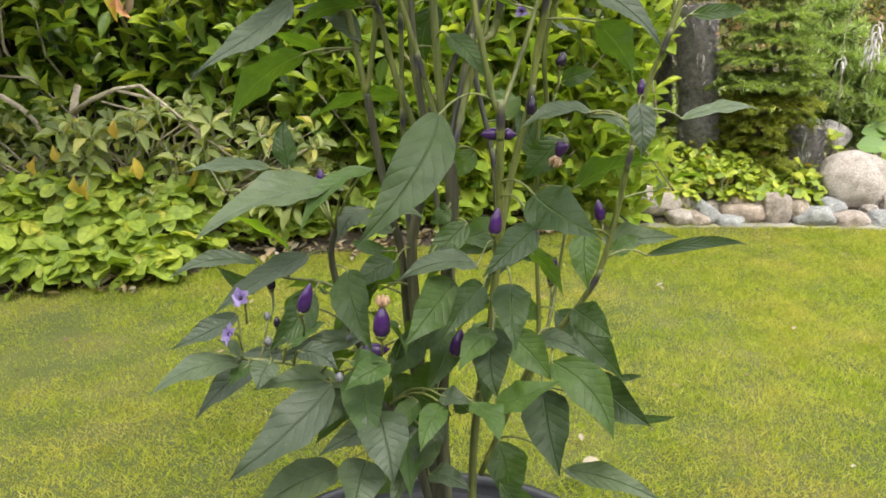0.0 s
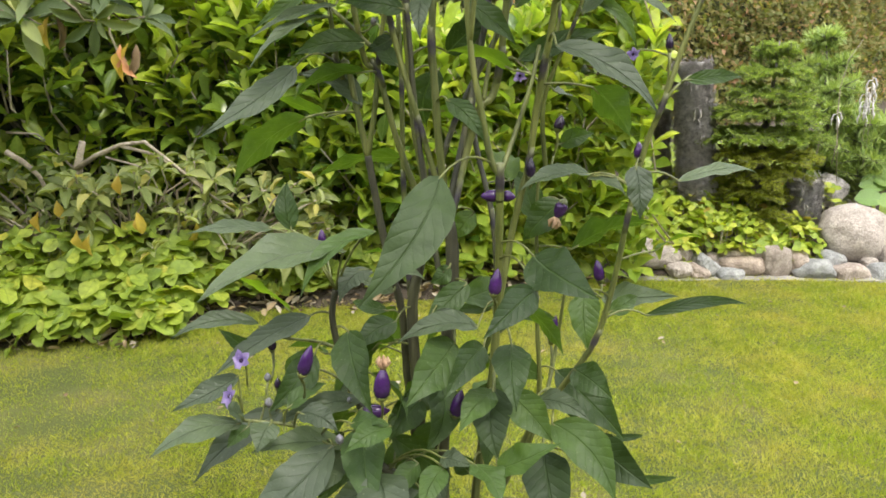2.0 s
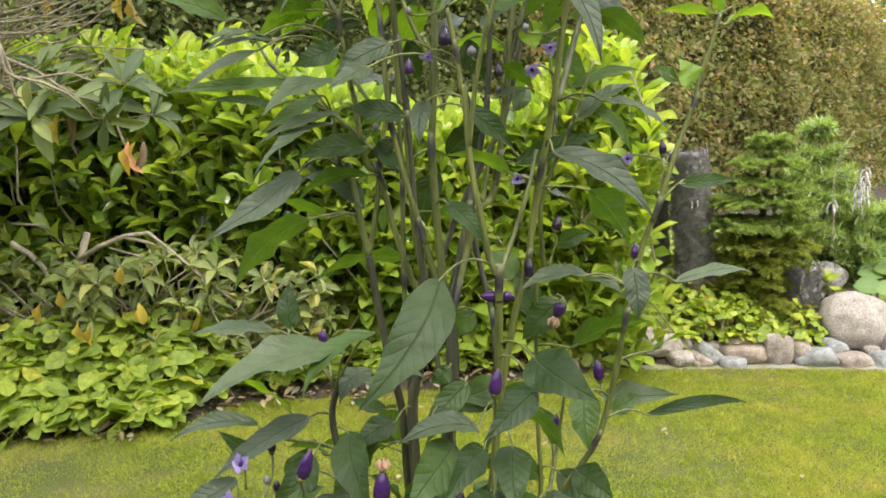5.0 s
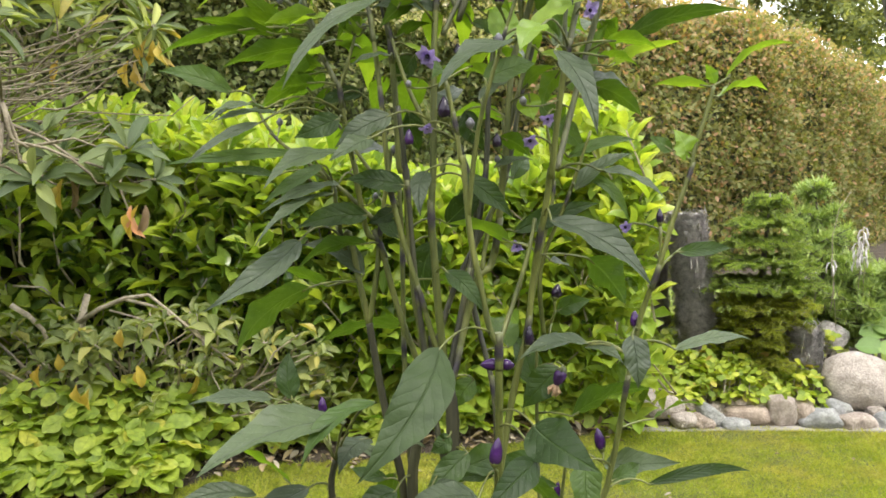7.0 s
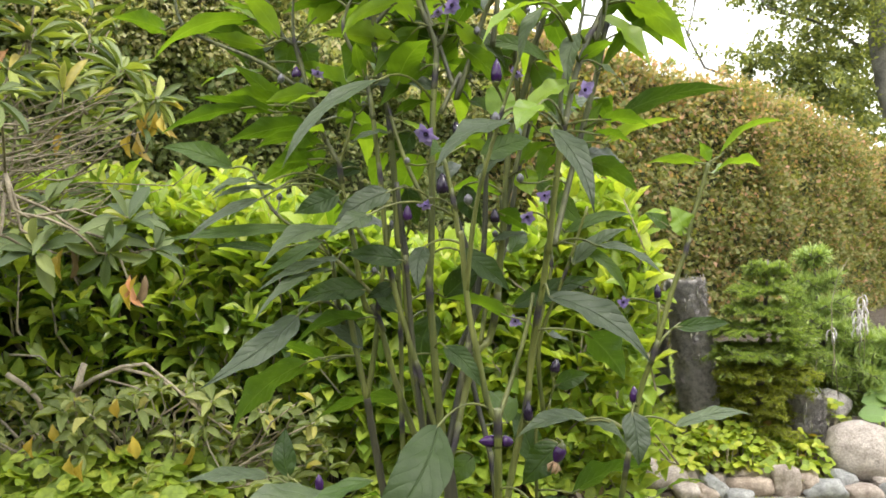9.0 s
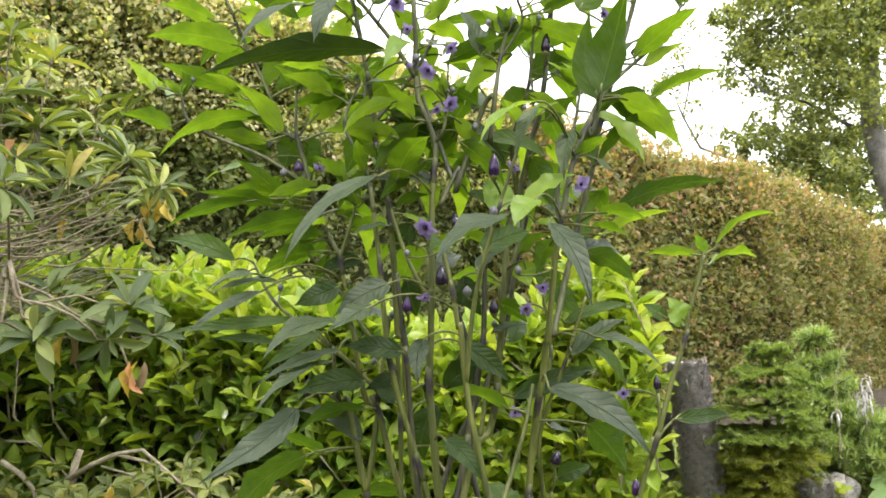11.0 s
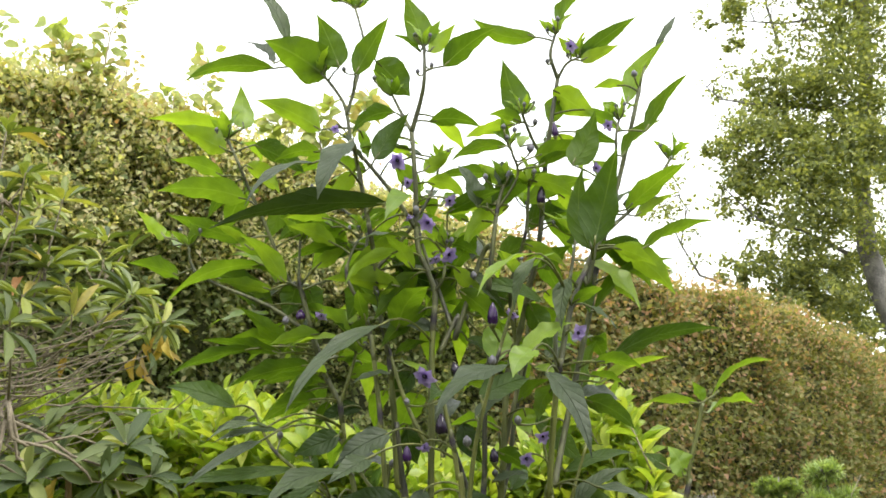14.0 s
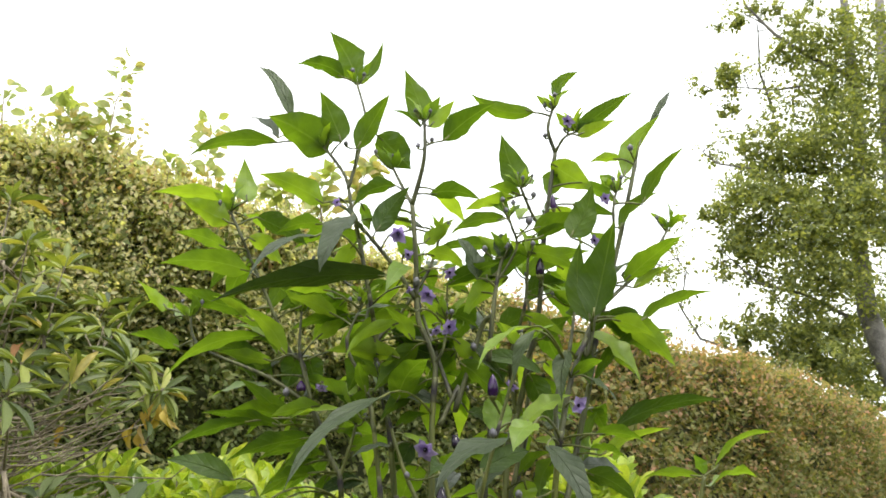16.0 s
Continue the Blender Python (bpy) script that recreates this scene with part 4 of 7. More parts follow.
spots = [(random.uniform(0.85, 3.2), random.uniform(3.55, 5.2), random.uniform(0.08, 0.26)) for k in range(420)]
cover_patch("ground_cover", "low dark green leafy ground cover between conifers and hedge", spots, mat_cover, 0.07, 60, 0.6)

# ---- palm stumps ----
def palm_stump(place, height, radius, lean, label, flakes=10):
    ob = thing("palm_stump", place, label, "palm trunk")
    bm = bmesh.new()
    seed = place[0] * 9
    rings = []
    steps, sides = 46, 28
    for k in range(steps + 1):
        u = k / steps
        ring = []
        for i in range(sides):
            a = i * math.tau / sides
            d = Vector((math.cos(a), math.sin(a), u * height * 14))
            r = radius * (1 + 0.06 * noise.noise(d * 1.6 + Vector((seed, 0, 0))) + 0.10 * noise.noise(Vector((d.x * 7, d.y * 7, u * height * 60 + seed))) + 0.02 * math.sin(u * height * 120 + 2 * a))
            ring.append(bm.verts.new((lean * u * height + r * math.cos(a), r * math.sin(a), u * height)))
        rings.append(ring)
    for r0, r1 in zip(rings, rings[1:]):
        for i in range(sides):
            bm.faces.new((r0[i], r0[(i + 1) % sides], r1[(i + 1) % sides], r1[i])).smooth = True
    bm.faces.new(rings[-1])
    part("trunk", bm, mat_palm, ob)
    # loose fibres
    n = int(4200 * height / 0.46)
    a, z = rng.uniform(0, math.tau, n), rng.uniform(0, height, n)
    out_ = np.column_stack([np.cos(a), np.sin(a), np.zeros(n)])
    P = out_ * radius * rng.uniform(0.93, 1.12, (n, 1)) + np.column_stack([lean * z, np.zeros(n), z])
    D = unit(np.column_stack([-np.sin(a), np.cos(a), np.zeros(n)]) * rng.choice([-1, 1], (n, 1)) + out_ * rng.uniform(0, 0.7, (n, 1)) + np.column_stack([np.zeros(n), np.zeros(n), rng.normal(0.1, 0.8, n)]))
    mesh = joined_leaves("fibre", P, D, out_, rng.uniform(0.02, 0.05, n), rng.uniform(0.0012, 0.003, n), leaf_form(2, 0.4, 0.6, 0.2, 0.3), mat_palm)
    tagged(part("fibre", mesh, mat_palm, ob, "loose dark trunk fibres"), kind="stuff")
    for k in range(flakes):
        a = -math.pi / 2 + random.uniform(-0.9, 0.9)
        z = height * random.uniform(0.35, 0.97)
        bm = bmesh.new()
        c = Vector((math.cos(a) * radius * 1.08 + lean * z, math.sin(a) * radius * 1.08, z))
        tube_into(bm, [c, c + Vector((random.gauss(0, 0.004), -0.006, -random.uniform(0.015, 0.035))), c + Vector((random.gauss(0, 0.006), -0.004, -random.uniform(0.04, 0.055)))], [0.004, 0.0045, 0.002], 5)
        part("leaf_base", bm, mat_edging, ob, "pale cut leaf base")
    return ob


palm_stump((0.960, 3.200, 0.223), 0.50, 0.063, -0.12, "dark fibrous palm trunk cut off below the crown", 7)
palm_stump((1.326, 3.120, 0.149), 0.155, 0.052, 0.0, "short shaggy grey palm stump", 5)
palm_stump((0.865, 3.350, 0.168), 0.40, 0.022, -0.08, "slim grey weathered trunk behind leaves", 2)

# ---- conifers ----
needle_form = small_form(0.5, 0.0, 0.05)


def conifer(name, label, foot, apex, tiers, reach, mat, needle=0.02, per=90, droop=0.15, lift=0.0, dense=1.0, width=0.0045, low_mat=None):
    ob = thing(name, foot, label, "conifer")
    f, a = Vector(foot), Vector(apex)
    bm = bmesh.new()
    tube_into(bm, [p - f for p in bent(f, a, (0.01, 0, 0), 6, 1.1, 0.01)], [0.022, 0.02, 0.017, 0.013, 0.009, 0.005, 0.002], 8)
    part("trunk", bm, mat_bark, ob)
    for t in range(tiers):
        u = (t + 0.6) / tiers
        c = f.lerp(a, u)
        r = reach(u) * random.uniform(0.82, 1.15)
        P, D, N = [], [], []
        bm = bmesh.new()
        for b in range(max(5, int(11 * dense))):
            ang = b * 2.4 + t * 1.1 + random.gauss(0, 0.2)
            rr = r * random.uniform(0.75, 1.12)
            out_ = Vector((math.cos(ang), math.sin(ang), lift))
            tip = c + out_ * rr - Vector((0, 0, droop * rr * random.uniform(0.2, 1.8))) + Vector((0, 0, random.gauss(0, 0.01)))
            path = bent(c, tip, (0, 0, 0.02 * rr), 5, b + t * 9.0, 0.01)
            tube_into(bm, [p - f for p in path], [0.006, 0.005, 0.004, 0.003, 0.002, 0.001], 4)
            twigs = [(path[k], path[k + 1]) for k in range(5)]
            for k in range(1, 5):
                side = out_.cross(Vector((0, 0, 1))).normalized()
                for sgn in (-1, 1):
                    reach_ = rr * 0.42 * (1 - k / 7) * random.uniform(0.7, 1.2)
                    q = path[k] + (side * sgn * 0.8 + out_ * 0.7).normalized() * reach_ + Vector((0, 0, random.gauss(0, 0.012)))
                    twigs.append((path[k], q))
                    tube_into(bm, [path[k] - f, q - f], [0.0025, 0.001], 4)
            for p0, p1 in twigs:
                m = max(4, int((p1 - p0).length * per * 8))
                axis = (p1 - p0).normalized()
                for j in range(m):
                    w = random.random()
                    P.append(p0.lerp(p1, w) - f)
                    v = Vector((random.gauss(0, 1), random.gauss(0, 1), random.gauss(0.45, 0.6)))
                    v = (v - axis * v.dot(axis)).normalized()
                    D.append((v + axis * 0.55).normalized())
                    N.append(Vector((random.gauss(0, 0.4), random.gauss(0, 0.4), 1)))
        part("limb", bm, mat_bark, ob)
        k = len(P)
        # low_mat: sun shining through the lower tiers, put into a yellower needle colour
        tone = low_mat if low_mat and u < 0.45 else mat
        mesh = joined_leaves("needles", np.array(P), np.array(D), np.array(N), needle * rng.uniform(0.7, 1.2, k), width, needle_form, tone)
        tagged(part("needles", mesh, tone, ob), kind="stuff")
    return ob


conifer("dwarf_fir", "small layered green fir with flat tiers of needles", (1.135, 3.150, 0.142), (1.196, 3.150, 0.800), 9,
        lambda u: 0.29 * (1.0 - u) ** 0.42 + 0.01 if u > 0.42 else 0.20 - 0.05 * abs(u - 0.2), mat_needle, 0.0125, 420, 0.10, 0.0, 2.3, 0.0028, mat_needle_sunlit)
conifer("young_pine", "soft blue-green young pine behind the fir", (1.548, 3.450, 0.108), (1.487, 3.450, 0.831), 7,
        lambda u: 0.24 * (1.0 - u) ** 0.6 + 0.02, mat_needle_blue, 0.045, 70, -0.15, 0.2, 1.2)
conifer("spreading_pine", "low spreading blue-green pine beside the boulder", (1.738, 3.300, 0.206), (1.704, 3.300, 0.480), 4,
        lambda u: 0.30 * (1.0 - 0.5 * u), mat_needle_blue, 0.05, 75, -0.1, 0.2, 1.3)

# ---- hosta and faded flower stalks ----
hosta = thing("hosta", (1.600, 3.150, 0.201), "hosta with broad light green ribbed leaves", "plant")
P, D, N, L = [], [], [], []
for place, d, size in (((1.503, 3.100, 0.238), (0.9, -0.45, 0.1), 0.085), ((1.539, 3.150, 0.275), (1, -0.3, 0.25), 0.09), ((1.588, 3.150, 0.301), (0.9, -0.5, 0.1), 0.09),
                       ((1.571, 3.080, 0.241), (0.8, -0.6, -0.1), 0.08), ((1.607, 3.200, 0.342), (0.8, -0.2, 0.5), 0.09), ((1.628, 3.100, 0.284), (0.7, -0.6, 0), 0.09)):
    P.append(Vector(place)), D.append(Vector(d)), N.append(Vector((-0.3, -0.7, 0.7))), L.append(size * 1.25)
L = np.array(L)
foliage(hosta, P, D, N, L, L * 0.72, leaf_form(6, 0.45, 0.7, 0.25, 0.2), mat_hosta, singles=6)


def bloom(top, length, n, label):
    ob = thing("flower_stalk", (top[0], top[1], top[2] - length), label, "flower", "faded flower stalks")
    bm = bmesh.new()
    tube_into(bm, bent((0, 0, 0), (0, 0, length), (0.01, 0, 0), 5, top[0], 0.004), 0.0018, 5)
    part("stem", bm, mat_twig, ob)
    for j in range(n):
        z = length - 0.0085 * j - 0.005
        a = j * 2.4
        bm = bmesh.new()
        c = Vector((0, 0, z))
        o = Vector((math.cos(a), math.sin(a), 0))
        tube_into(bm, [c, c + o * 0.012 + Vector((0, 0, -0.004)), c + o * 0.018 + Vector((0, 0, -0.024)), c + o * 0.017 + Vector((0, 0, -0.042))], [0.001, 0.0022, 0.004, 0.0022], 5)
        part("blossom", bm, mat_dry_bloom, ob, "faded whitish bell")


bloom((1.567, 3.200, 0.674), 0.33, 15, "faded whitish hosta flower stalk leaning over the pine")
bloom((1.558, 3.220, 0.622), 0.30, 11, "faded whitish hosta flower stalk leaning over the pine")
bloom((1.385, 3.200, 0.541), 0.2, 4, "short faded flower stalk between the conifers")
bloom((1.451, 3.200, 0.551), 0.2, 4, "short faded flower stalk between the conifers")
bloom((1.345, 3.200, 0.531), 0.2, 3, "short faded flower stalk between the conifers")
stalk = thing("dry_stalk", (1.453, 3.200, 0.623), "thin bent dry grass stalk above the pine", "dry stalk")
bm = bmesh.new()
tube_into(bm, [Vector(p) - stalk.location for p in ((1.478, 3.200, 0.267), (1.454, 3.200, 0.541), (1.452, 3.200, 0.634), (1.474, 3.200, 0.735), (1.517, 3.200, 0.805))], [0.0018, 0.0018, 0.0016, 0.0014, 0.001], 5)
part("stem", bm, mat_twig, stalk)

# ---- tall tree beyond the hedge ----
tree = thing("tree", (6.6, 13.0, 0.0), "tall open deciduous tree with grey trunks and small yellow-green leaves", "tree")
TREE = Vector((6.6, 13.0, 0.0))
bm = bmesh.new()
tube_into(bm, [Vector(p) - TREE for p in ((7.4, 13.4, 0.0), (7.2, 13.2, 2.0), (6.749, 13.000, 3.200), (6.594, 13.000, 4.000), (6.625, 13.000, 5.017), (6.868, 13.000, 6.080), (6.992, 13.000, 7.616), (7.052, 13.000, 8.922), (7.175, 13.000, 11.022))],
          [0.24, 0.21, 0.17, 0.15, 0.13, 0.11, 0.10, 0.08, 0.04], 9)
part("trunk", bm, mat_birch, tree)
bm = bmesh.new()
tube_into(bm, [Vector(p) - TREE for p in ((7.5, 13.5, 0.5), (7.240, 13.400, 3.267), (7.408, 13.400, 4.749), (7.576, 13.400, 6.541), (7.834, 13.400, 8.931), (8.192, 13.400, 11.700))], [0.2, 0.16, 0.14, 0.12, 0.09, 0.05], 9)
part("trunk", bm, mat_birch, tree)
P, D, N, L = [], [], [], []


def spray(place, radius, count, size):
    c = Vector(place)
    for j in range(count):
        v = Vector((random.gauss(0, 1), random.gauss(0, 1), random.gauss(0, 0.75)))
        P.append(c + v * radius * 0.5)
        D.append(Vector((random.gauss(0, 1), random.gauss(0, 1), random.gauss(-0.3, 0.6))))
        N.append(Vector((random.gauss(0, 0.6), random.gauss(-0.2, 0.6), 0.8)))
        L.append(size * random.uniform(0.7, 1.3))


def bough(points, r0, clumps, leaves, radius=0.3):
    pts = [Vector(p) for p in points]
    bm = bmesh.new()
    tube_into(bm, [p - TREE for p in pts], [r0 * (1 - 0.85 * k / (len(pts) - 1)) for k in range(len(pts))], 5)
    for c in range(clumps):
        u = 0.25 + 0.75 * (c + random.random()) / clumps
        k = min(int(u * (len(pts) - 1)), len(pts) - 2)
        q = pts[k].lerp(pts[k + 1], u * (len(pts) - 1) - k)
        e = q + Vector((random.gauss(0, 0.22), random.gauss(0, 0.22), random.gauss(0.02, 0.18)))
        tube_into(bm, [q - TREE, q.lerp(e, 0.5) - TREE + Vector((0, 0, 0.03)), e - TREE], [0.012, 0.008, 0.004], 4)
        spray(e, radius, leaves * 2, 0.08)
    part("limb", bm, mat_birch, tree)


bough([(6.948, 13.000, 6.178), (6.001, 12.800, 6.256), (5.056, 12.700, 6.275), (4.398, 12.600, 6.338), (4.111, 12.600, 6.618)], 0.04, 6, 26, 0.24)
bough([(7.108, 13.000, 8.042), (6.297, 12.800, 8.317), (5.649, 12.700, 8.755), (5.237, 12.700, 9.314), (5.037, 12.700, 10.114)], 0.05, 7, 24, 0.25)
bough([(6.325, 13.000, 7.945), (5.554, 12.800, 7.741), (4.957, 12.700, 7.747), (4.437, 12.700, 7.702)], 0.025, 6, 30, 0.22)
bough([(5.586, 13.000, 7.424), (5.441, 13.000, 8.173), (5.508, 13.000, 8.944), (5.509, 13.000, 9.510)], 0.03, 3, 14, 0.2)
bough([(6.273, 13.000, 3.914), (5.536, 12.800, 4.233), (4.824, 12.700, 4.395), (4.436, 12.700, 4.809), (4.120, 12.700, 5.138)], 0.035, 3, 18, 0.2)
bough([(4.423, 12.900, 3.383), (3.925, 12.900, 3.564), (3.670, 12.900, 4.057), (3.815, 12.900, 4.647), (3.539, 12.900, 5.024)], 0.03, 5, 22, 0.18)
bough([(3.670, 12.900, 4.057), (3.497, 12.900, 4.559), (3.263, 12.900, 4.933)], 0.015, 3, 22, 0.16)
for place, radius, count in (((4.668, 12.600, 5.565), 0.55, 500), ((5.020, 12.700, 5.982), 0.5, 450), ((5.272, 12.500, 5.055), 0.8, 1300), ((5.746, 12.500, 5.327), 0.8, 1300), ((4.885, 12.600, 4.818), 0.55, 500),
                             ((5.555, 12.500, 4.598), 0.7, 1000), ((6.043, 12.500, 4.412), 0.8, 1300), ((6.628, 12.500, 4.947), 0.6, 500), ((6.234, 12.400, 5.377), 0.8, 1300), ((6.746, 12.400, 5.838), 0.8, 1200),
                             ((5.603, 12.800, 6.015), 0.7, 800), ((6.137, 12.600, 6.512), 0.8, 1100), ((6.780, 12.500, 6.853), 0.9, 1200), ((5.938, 12.800, 7.112), 0.7, 700), ((6.688, 12.600, 7.721), 0.8, 900),
                             ((6.291, 12.900, 7.998), 0.6, 420), ((7.176, 12.500, 7.867), 0.8, 900), ((6.604, 12.700, 8.741), 0.6, 500), ((7.193, 12.500, 8.825), 0.8, 700), ((6.221, 12.800, 9.142), 0.45, 220),
                             ((5.732, 12.800, 8.379), 0.35, 120), ((4.588, 12.700, 7.805), 0.35, 130), ((5.326, 12.800, 3.967), 0.5, 420), ((4.752, 12.800, 3.533), 0.45, 480), ((5.134, 12.800, 3.182), 0.45, 480),
                             ((5.825, 12.900, 3.541), 0.5, 420), ((5.663, 12.900, 3.022), 0.5, 500), ((6.049, 12.900, 2.762), 0.5, 450), ((4.419, 12.800, 3.625), 0.3, 220), ((4.647, 12.700, 7.909), 0.3, 160), ((4.809, 12.700, 7.282), 0.3, 120), ((4.303, 12.700, 5.607), 0.3, 200), ((5.013, 12.700, 6.672), 0.45, 380), ((5.340, 12.700, 6.369), 0.5, 420), ((4.473, 12.700, 5.133), 0.35, 260), ((5.669, 12.800, 3.348), 0.6, 500), ((5.523, 12.800, 3.524), 0.6, 600), ((6.455, 13.600, 3.960), 0.5, 420), ((6.871, 13.700, 3.697), 0.5, 420), ((7.209, 13.700, 4.069), 0.5, 420), ((6.161, 13.600, 3.226), 0.5, 420), ((6.917, 13.700, 2.872), 0.5, 480), ((6.660, 13.700, 3.237), 0.5, 420), ((7.083, 13.700, 3.324), 0.4, 300), ((6.033, 12.800, 8.483), 0.5, 300), ((5.556, 12.800, 9.263), 0.35, 160), ((5.032, 12.800, 8.936), 0.3, 140)):
    for j in range(max(4, count // 26)):
        c = Vector(place) + Vector((random.gauss(0, 1), random.gauss(0, 1), random.gauss(0, 0.7))) * radius * 0.5
        spray(c, radius * random.uniform(0.2, 0.42), 52, 0.078)
L = np.array(L)
mesh = joined_leaves("crown", np.array(P) - np.array(TREE), np.array(D), np.array(N), L, L * 0.66, small_form(), mat_tree_leaf)
tagged(part("crown", mesh, mat_tree_leaf, tree), kind="stuff")

# young shoots standing above the hedge
def sapling(foot, points, leaves, size, label, mat):
    ob = thing("sapling", foot, label, "young tree")
    f = Vector(foot)
    P, D, N, L = [], [], [], []
    for pts in points:
        pts = [Vector(p) for p in pts]
        bm = bmesh.new()
        tube_into(bm, [p - f for p in pts], [0.007 * (1 - 0.8 * k / (len(pts) - 1)) for k in range(len(pts))], 5)
        part("stem", bm, mat_twig, ob)
        for j in range(leaves):
            u = 0.1 + 0.9 * (j + random.random()) / leaves
            k = min(int(u * (len(pts) - 1)), len(pts) - 2)
            d = Vector((random.gauss(0, 1), random.gauss(-0.2, 0.6), random.gauss(0.1, 0.4)))
            P.append(pts[k].lerp(pts[k + 1], u * (len(pts) - 1) - k) + d.normalized() * random.uniform(0.0, 0.05))
            D.append(d)
            N.append(Vector((random.gauss(0, 0.6), random.gauss(-0.8, 0.5), random.gauss(0.5, 0.4))))
            L.append(size * random.uniform(0.6, 1.2))
    L = np.array(L)
    foliage(ob, P, D, N, L, L * 0.7, leaf_form(3, 0.45, 0.8, 0.2, 0.2), mat, singles=60)


sapling((-1.682, 3.700, 2.428), ([(-1.682, 3.700, 2.428), (-1.601, 3.700, 2.661), (-1.582, 3.700, 2.872), (-1.513, 3.700, 3.095)], [(-1.682, 3.700, 2.428), (-1.706, 3.700, 2.633), (-1.773, 3.700, 2.738), (-1.878, 3.700, 2.922)], [(-1.597, 3.700, 2.631), (-1.716, 3.700, 2.722), (-1.804, 3.700, 2.768)]),
        72, 0.066, "young maple shoots with yellow-green leaves above the hedge", mat_sapling)
sapling((-1.380, 4.200, 2.466), ([(-1.380, 4.200, 2.466), (-1.420, 4.200, 2.660), (-1.466, 4.200, 2.775)], [(-1.259, 4.300, 2.501), (-1.284, 4.300, 2.766), (-1.283, 4.300, 3.058)], [(-1.535, 4.200, 2.532), (-1.611, 4.200, 2.695), (-1.655, 4.200, 2.778)]), 64, 0.075, "young leafy shoots above the hedge", mat_sapling)
sapling((-0.951, 4.600, 2.538), ([(-0.951, 4.600, 2.538), (-0.961, 4.600, 2.748), (-0.931, 4.600, 2.818)], [(-0.691, 4.600, 2.535), (-0.714, 4.600, 2.744), (-0.668, 4.600, 2.851)], [(-0.541, 4.700, 2.639), (-0.478, 4.700, 2.854), (-0.412, 4.700, 2.963)]), 54, 0.095, "young leafy shoots above the hedge", mat_sapling)
sapling((-1.950, 3.500, 2.378), ([(-1.976, 3.500, 2.379), (-2.015, 3.500, 2.715), (-2.025, 3.500, 2.861)],), 22, 0.06, "young leafy shoot above the hedge", mat_sapling)
sapling((-1.809, 3.800, 2.471), ([(-2.029, 3.800, 2.473), (-2.002, 3.800, 2.682), (-2.012, 3.800, 2.883)], [(-1.878, 3.800, 2.471), (-1.861, 3.800, 2.711), (-1.854, 3.800, 2.928)], [(-1.672, 3.800, 2.469), (-1.673, 3.800, 2.724), (-1.724, 3.800, 2.926)], [(-1.549, 3.800, 2.467), (-1.534, 3.800, 2.676), (-1.518, 3.800, 2.845)]),
        34, 0.05, "airy pale young shoots above the hedge", mat_sapling)

conifer("distant_conifer", "dark small conifer top seen over the hedge", (3.5, 12.0, 0.0), (3.171, 12.000, 3.565), 12, lambda u: 0.5 * (1 - u) + 0.05, mat_needle, 0.09, 6, 0.2)

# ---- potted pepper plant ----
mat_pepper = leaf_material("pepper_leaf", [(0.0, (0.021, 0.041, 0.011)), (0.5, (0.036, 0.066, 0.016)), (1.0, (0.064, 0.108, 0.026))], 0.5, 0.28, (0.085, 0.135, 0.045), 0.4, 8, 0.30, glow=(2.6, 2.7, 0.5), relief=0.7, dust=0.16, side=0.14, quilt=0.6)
# copies of the leaf colour with sky sheen, shade or backlight put in
mat_pepper_sheen = leaf_material("sky_sheen_pepper_leaf", [(0.0, (0.036, 0.053, 0.026)), (0.5, (0.054, 0.078, 0.036)), (1.0, (0.070, 0.100, 0.040))], 0.55, 0.2, (0.034, 0.05, 0.026), 0.35, 8, 0.5, glow=(2.2, 2.4, 0.6), relief=0.7, dust=0.16, side=0.14, quilt=0.6)
mat_pepper_shaded = leaf_material("shaded_pepper_leaf", [(0.0, (0.024, 0.042, 0.014)), (1.0, (0.038, 0.062, 0.020))], 0.55, 0.2, (0.05, 0.075, 0.03), 0.4, 8, 0.3, glow=(2.0, 2.2, 0.5), relief=0.7, side=0.14, quilt=0.6)
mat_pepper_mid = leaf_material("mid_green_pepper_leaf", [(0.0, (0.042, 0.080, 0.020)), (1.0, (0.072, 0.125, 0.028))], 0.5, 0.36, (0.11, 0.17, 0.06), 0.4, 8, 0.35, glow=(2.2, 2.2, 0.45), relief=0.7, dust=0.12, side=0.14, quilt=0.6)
mat_pepper_lit = leaf_material("lit_pepper_leaf", [(0.0, (0.052, 0.094, 0.018)), (1.0, (0.098, 0.158, 0.026))], 0.55, 0.46, (0.15, 0.21, 0.06), 0.4, 8, 0.28, glow=(2.5, 2.6, 0.5), relief=0.7, side=0.14, quilt=0.6)
mat_pepper_young = leaf_material("young_pepper_leaf", [(0.0, (0.14, 0.24, 0.032)), (1.0, (0.29, 0.41, 0.06))], 0.42, 0.45, (0.28, 0.40, 0.12), 0.4, 7, 0.6, glow=(1.8, 1.8, 0.45))
mat_stem = rough_material("green_stem", (0.05, 0.06, 0.020), (0.22, 0.225, 0.065), 90, 260, 0.45, 0.3, 0.001, (0.125, 0.14, 0.036), stretch=0.06)
mat_stem_dark = rough_material("dark_stem", (0.022, 0.020, 0.020), (0.12, 0.115, 0.06), 70, 260, 0.5, 0.3, 0.001, (0.05, 0.05, 0.03), stretch=0.05)
mat_stem_pale = rough_material("pale_upper_stem", (0.040, 0.038, 0.036), (0.21, 0.22, 0.095), 90, 260, 0.5, 0.3, 0.001, (0.105, 0.112, 0.050), stretch=0.06)
mat_node = rough_material("purple_node", (0.016, 0.012, 0.020), (0.065, 0.052, 0.062), 60, 200, 0.5, 0.4, 0.001, ends=(0.11, 0.12, 0.036))
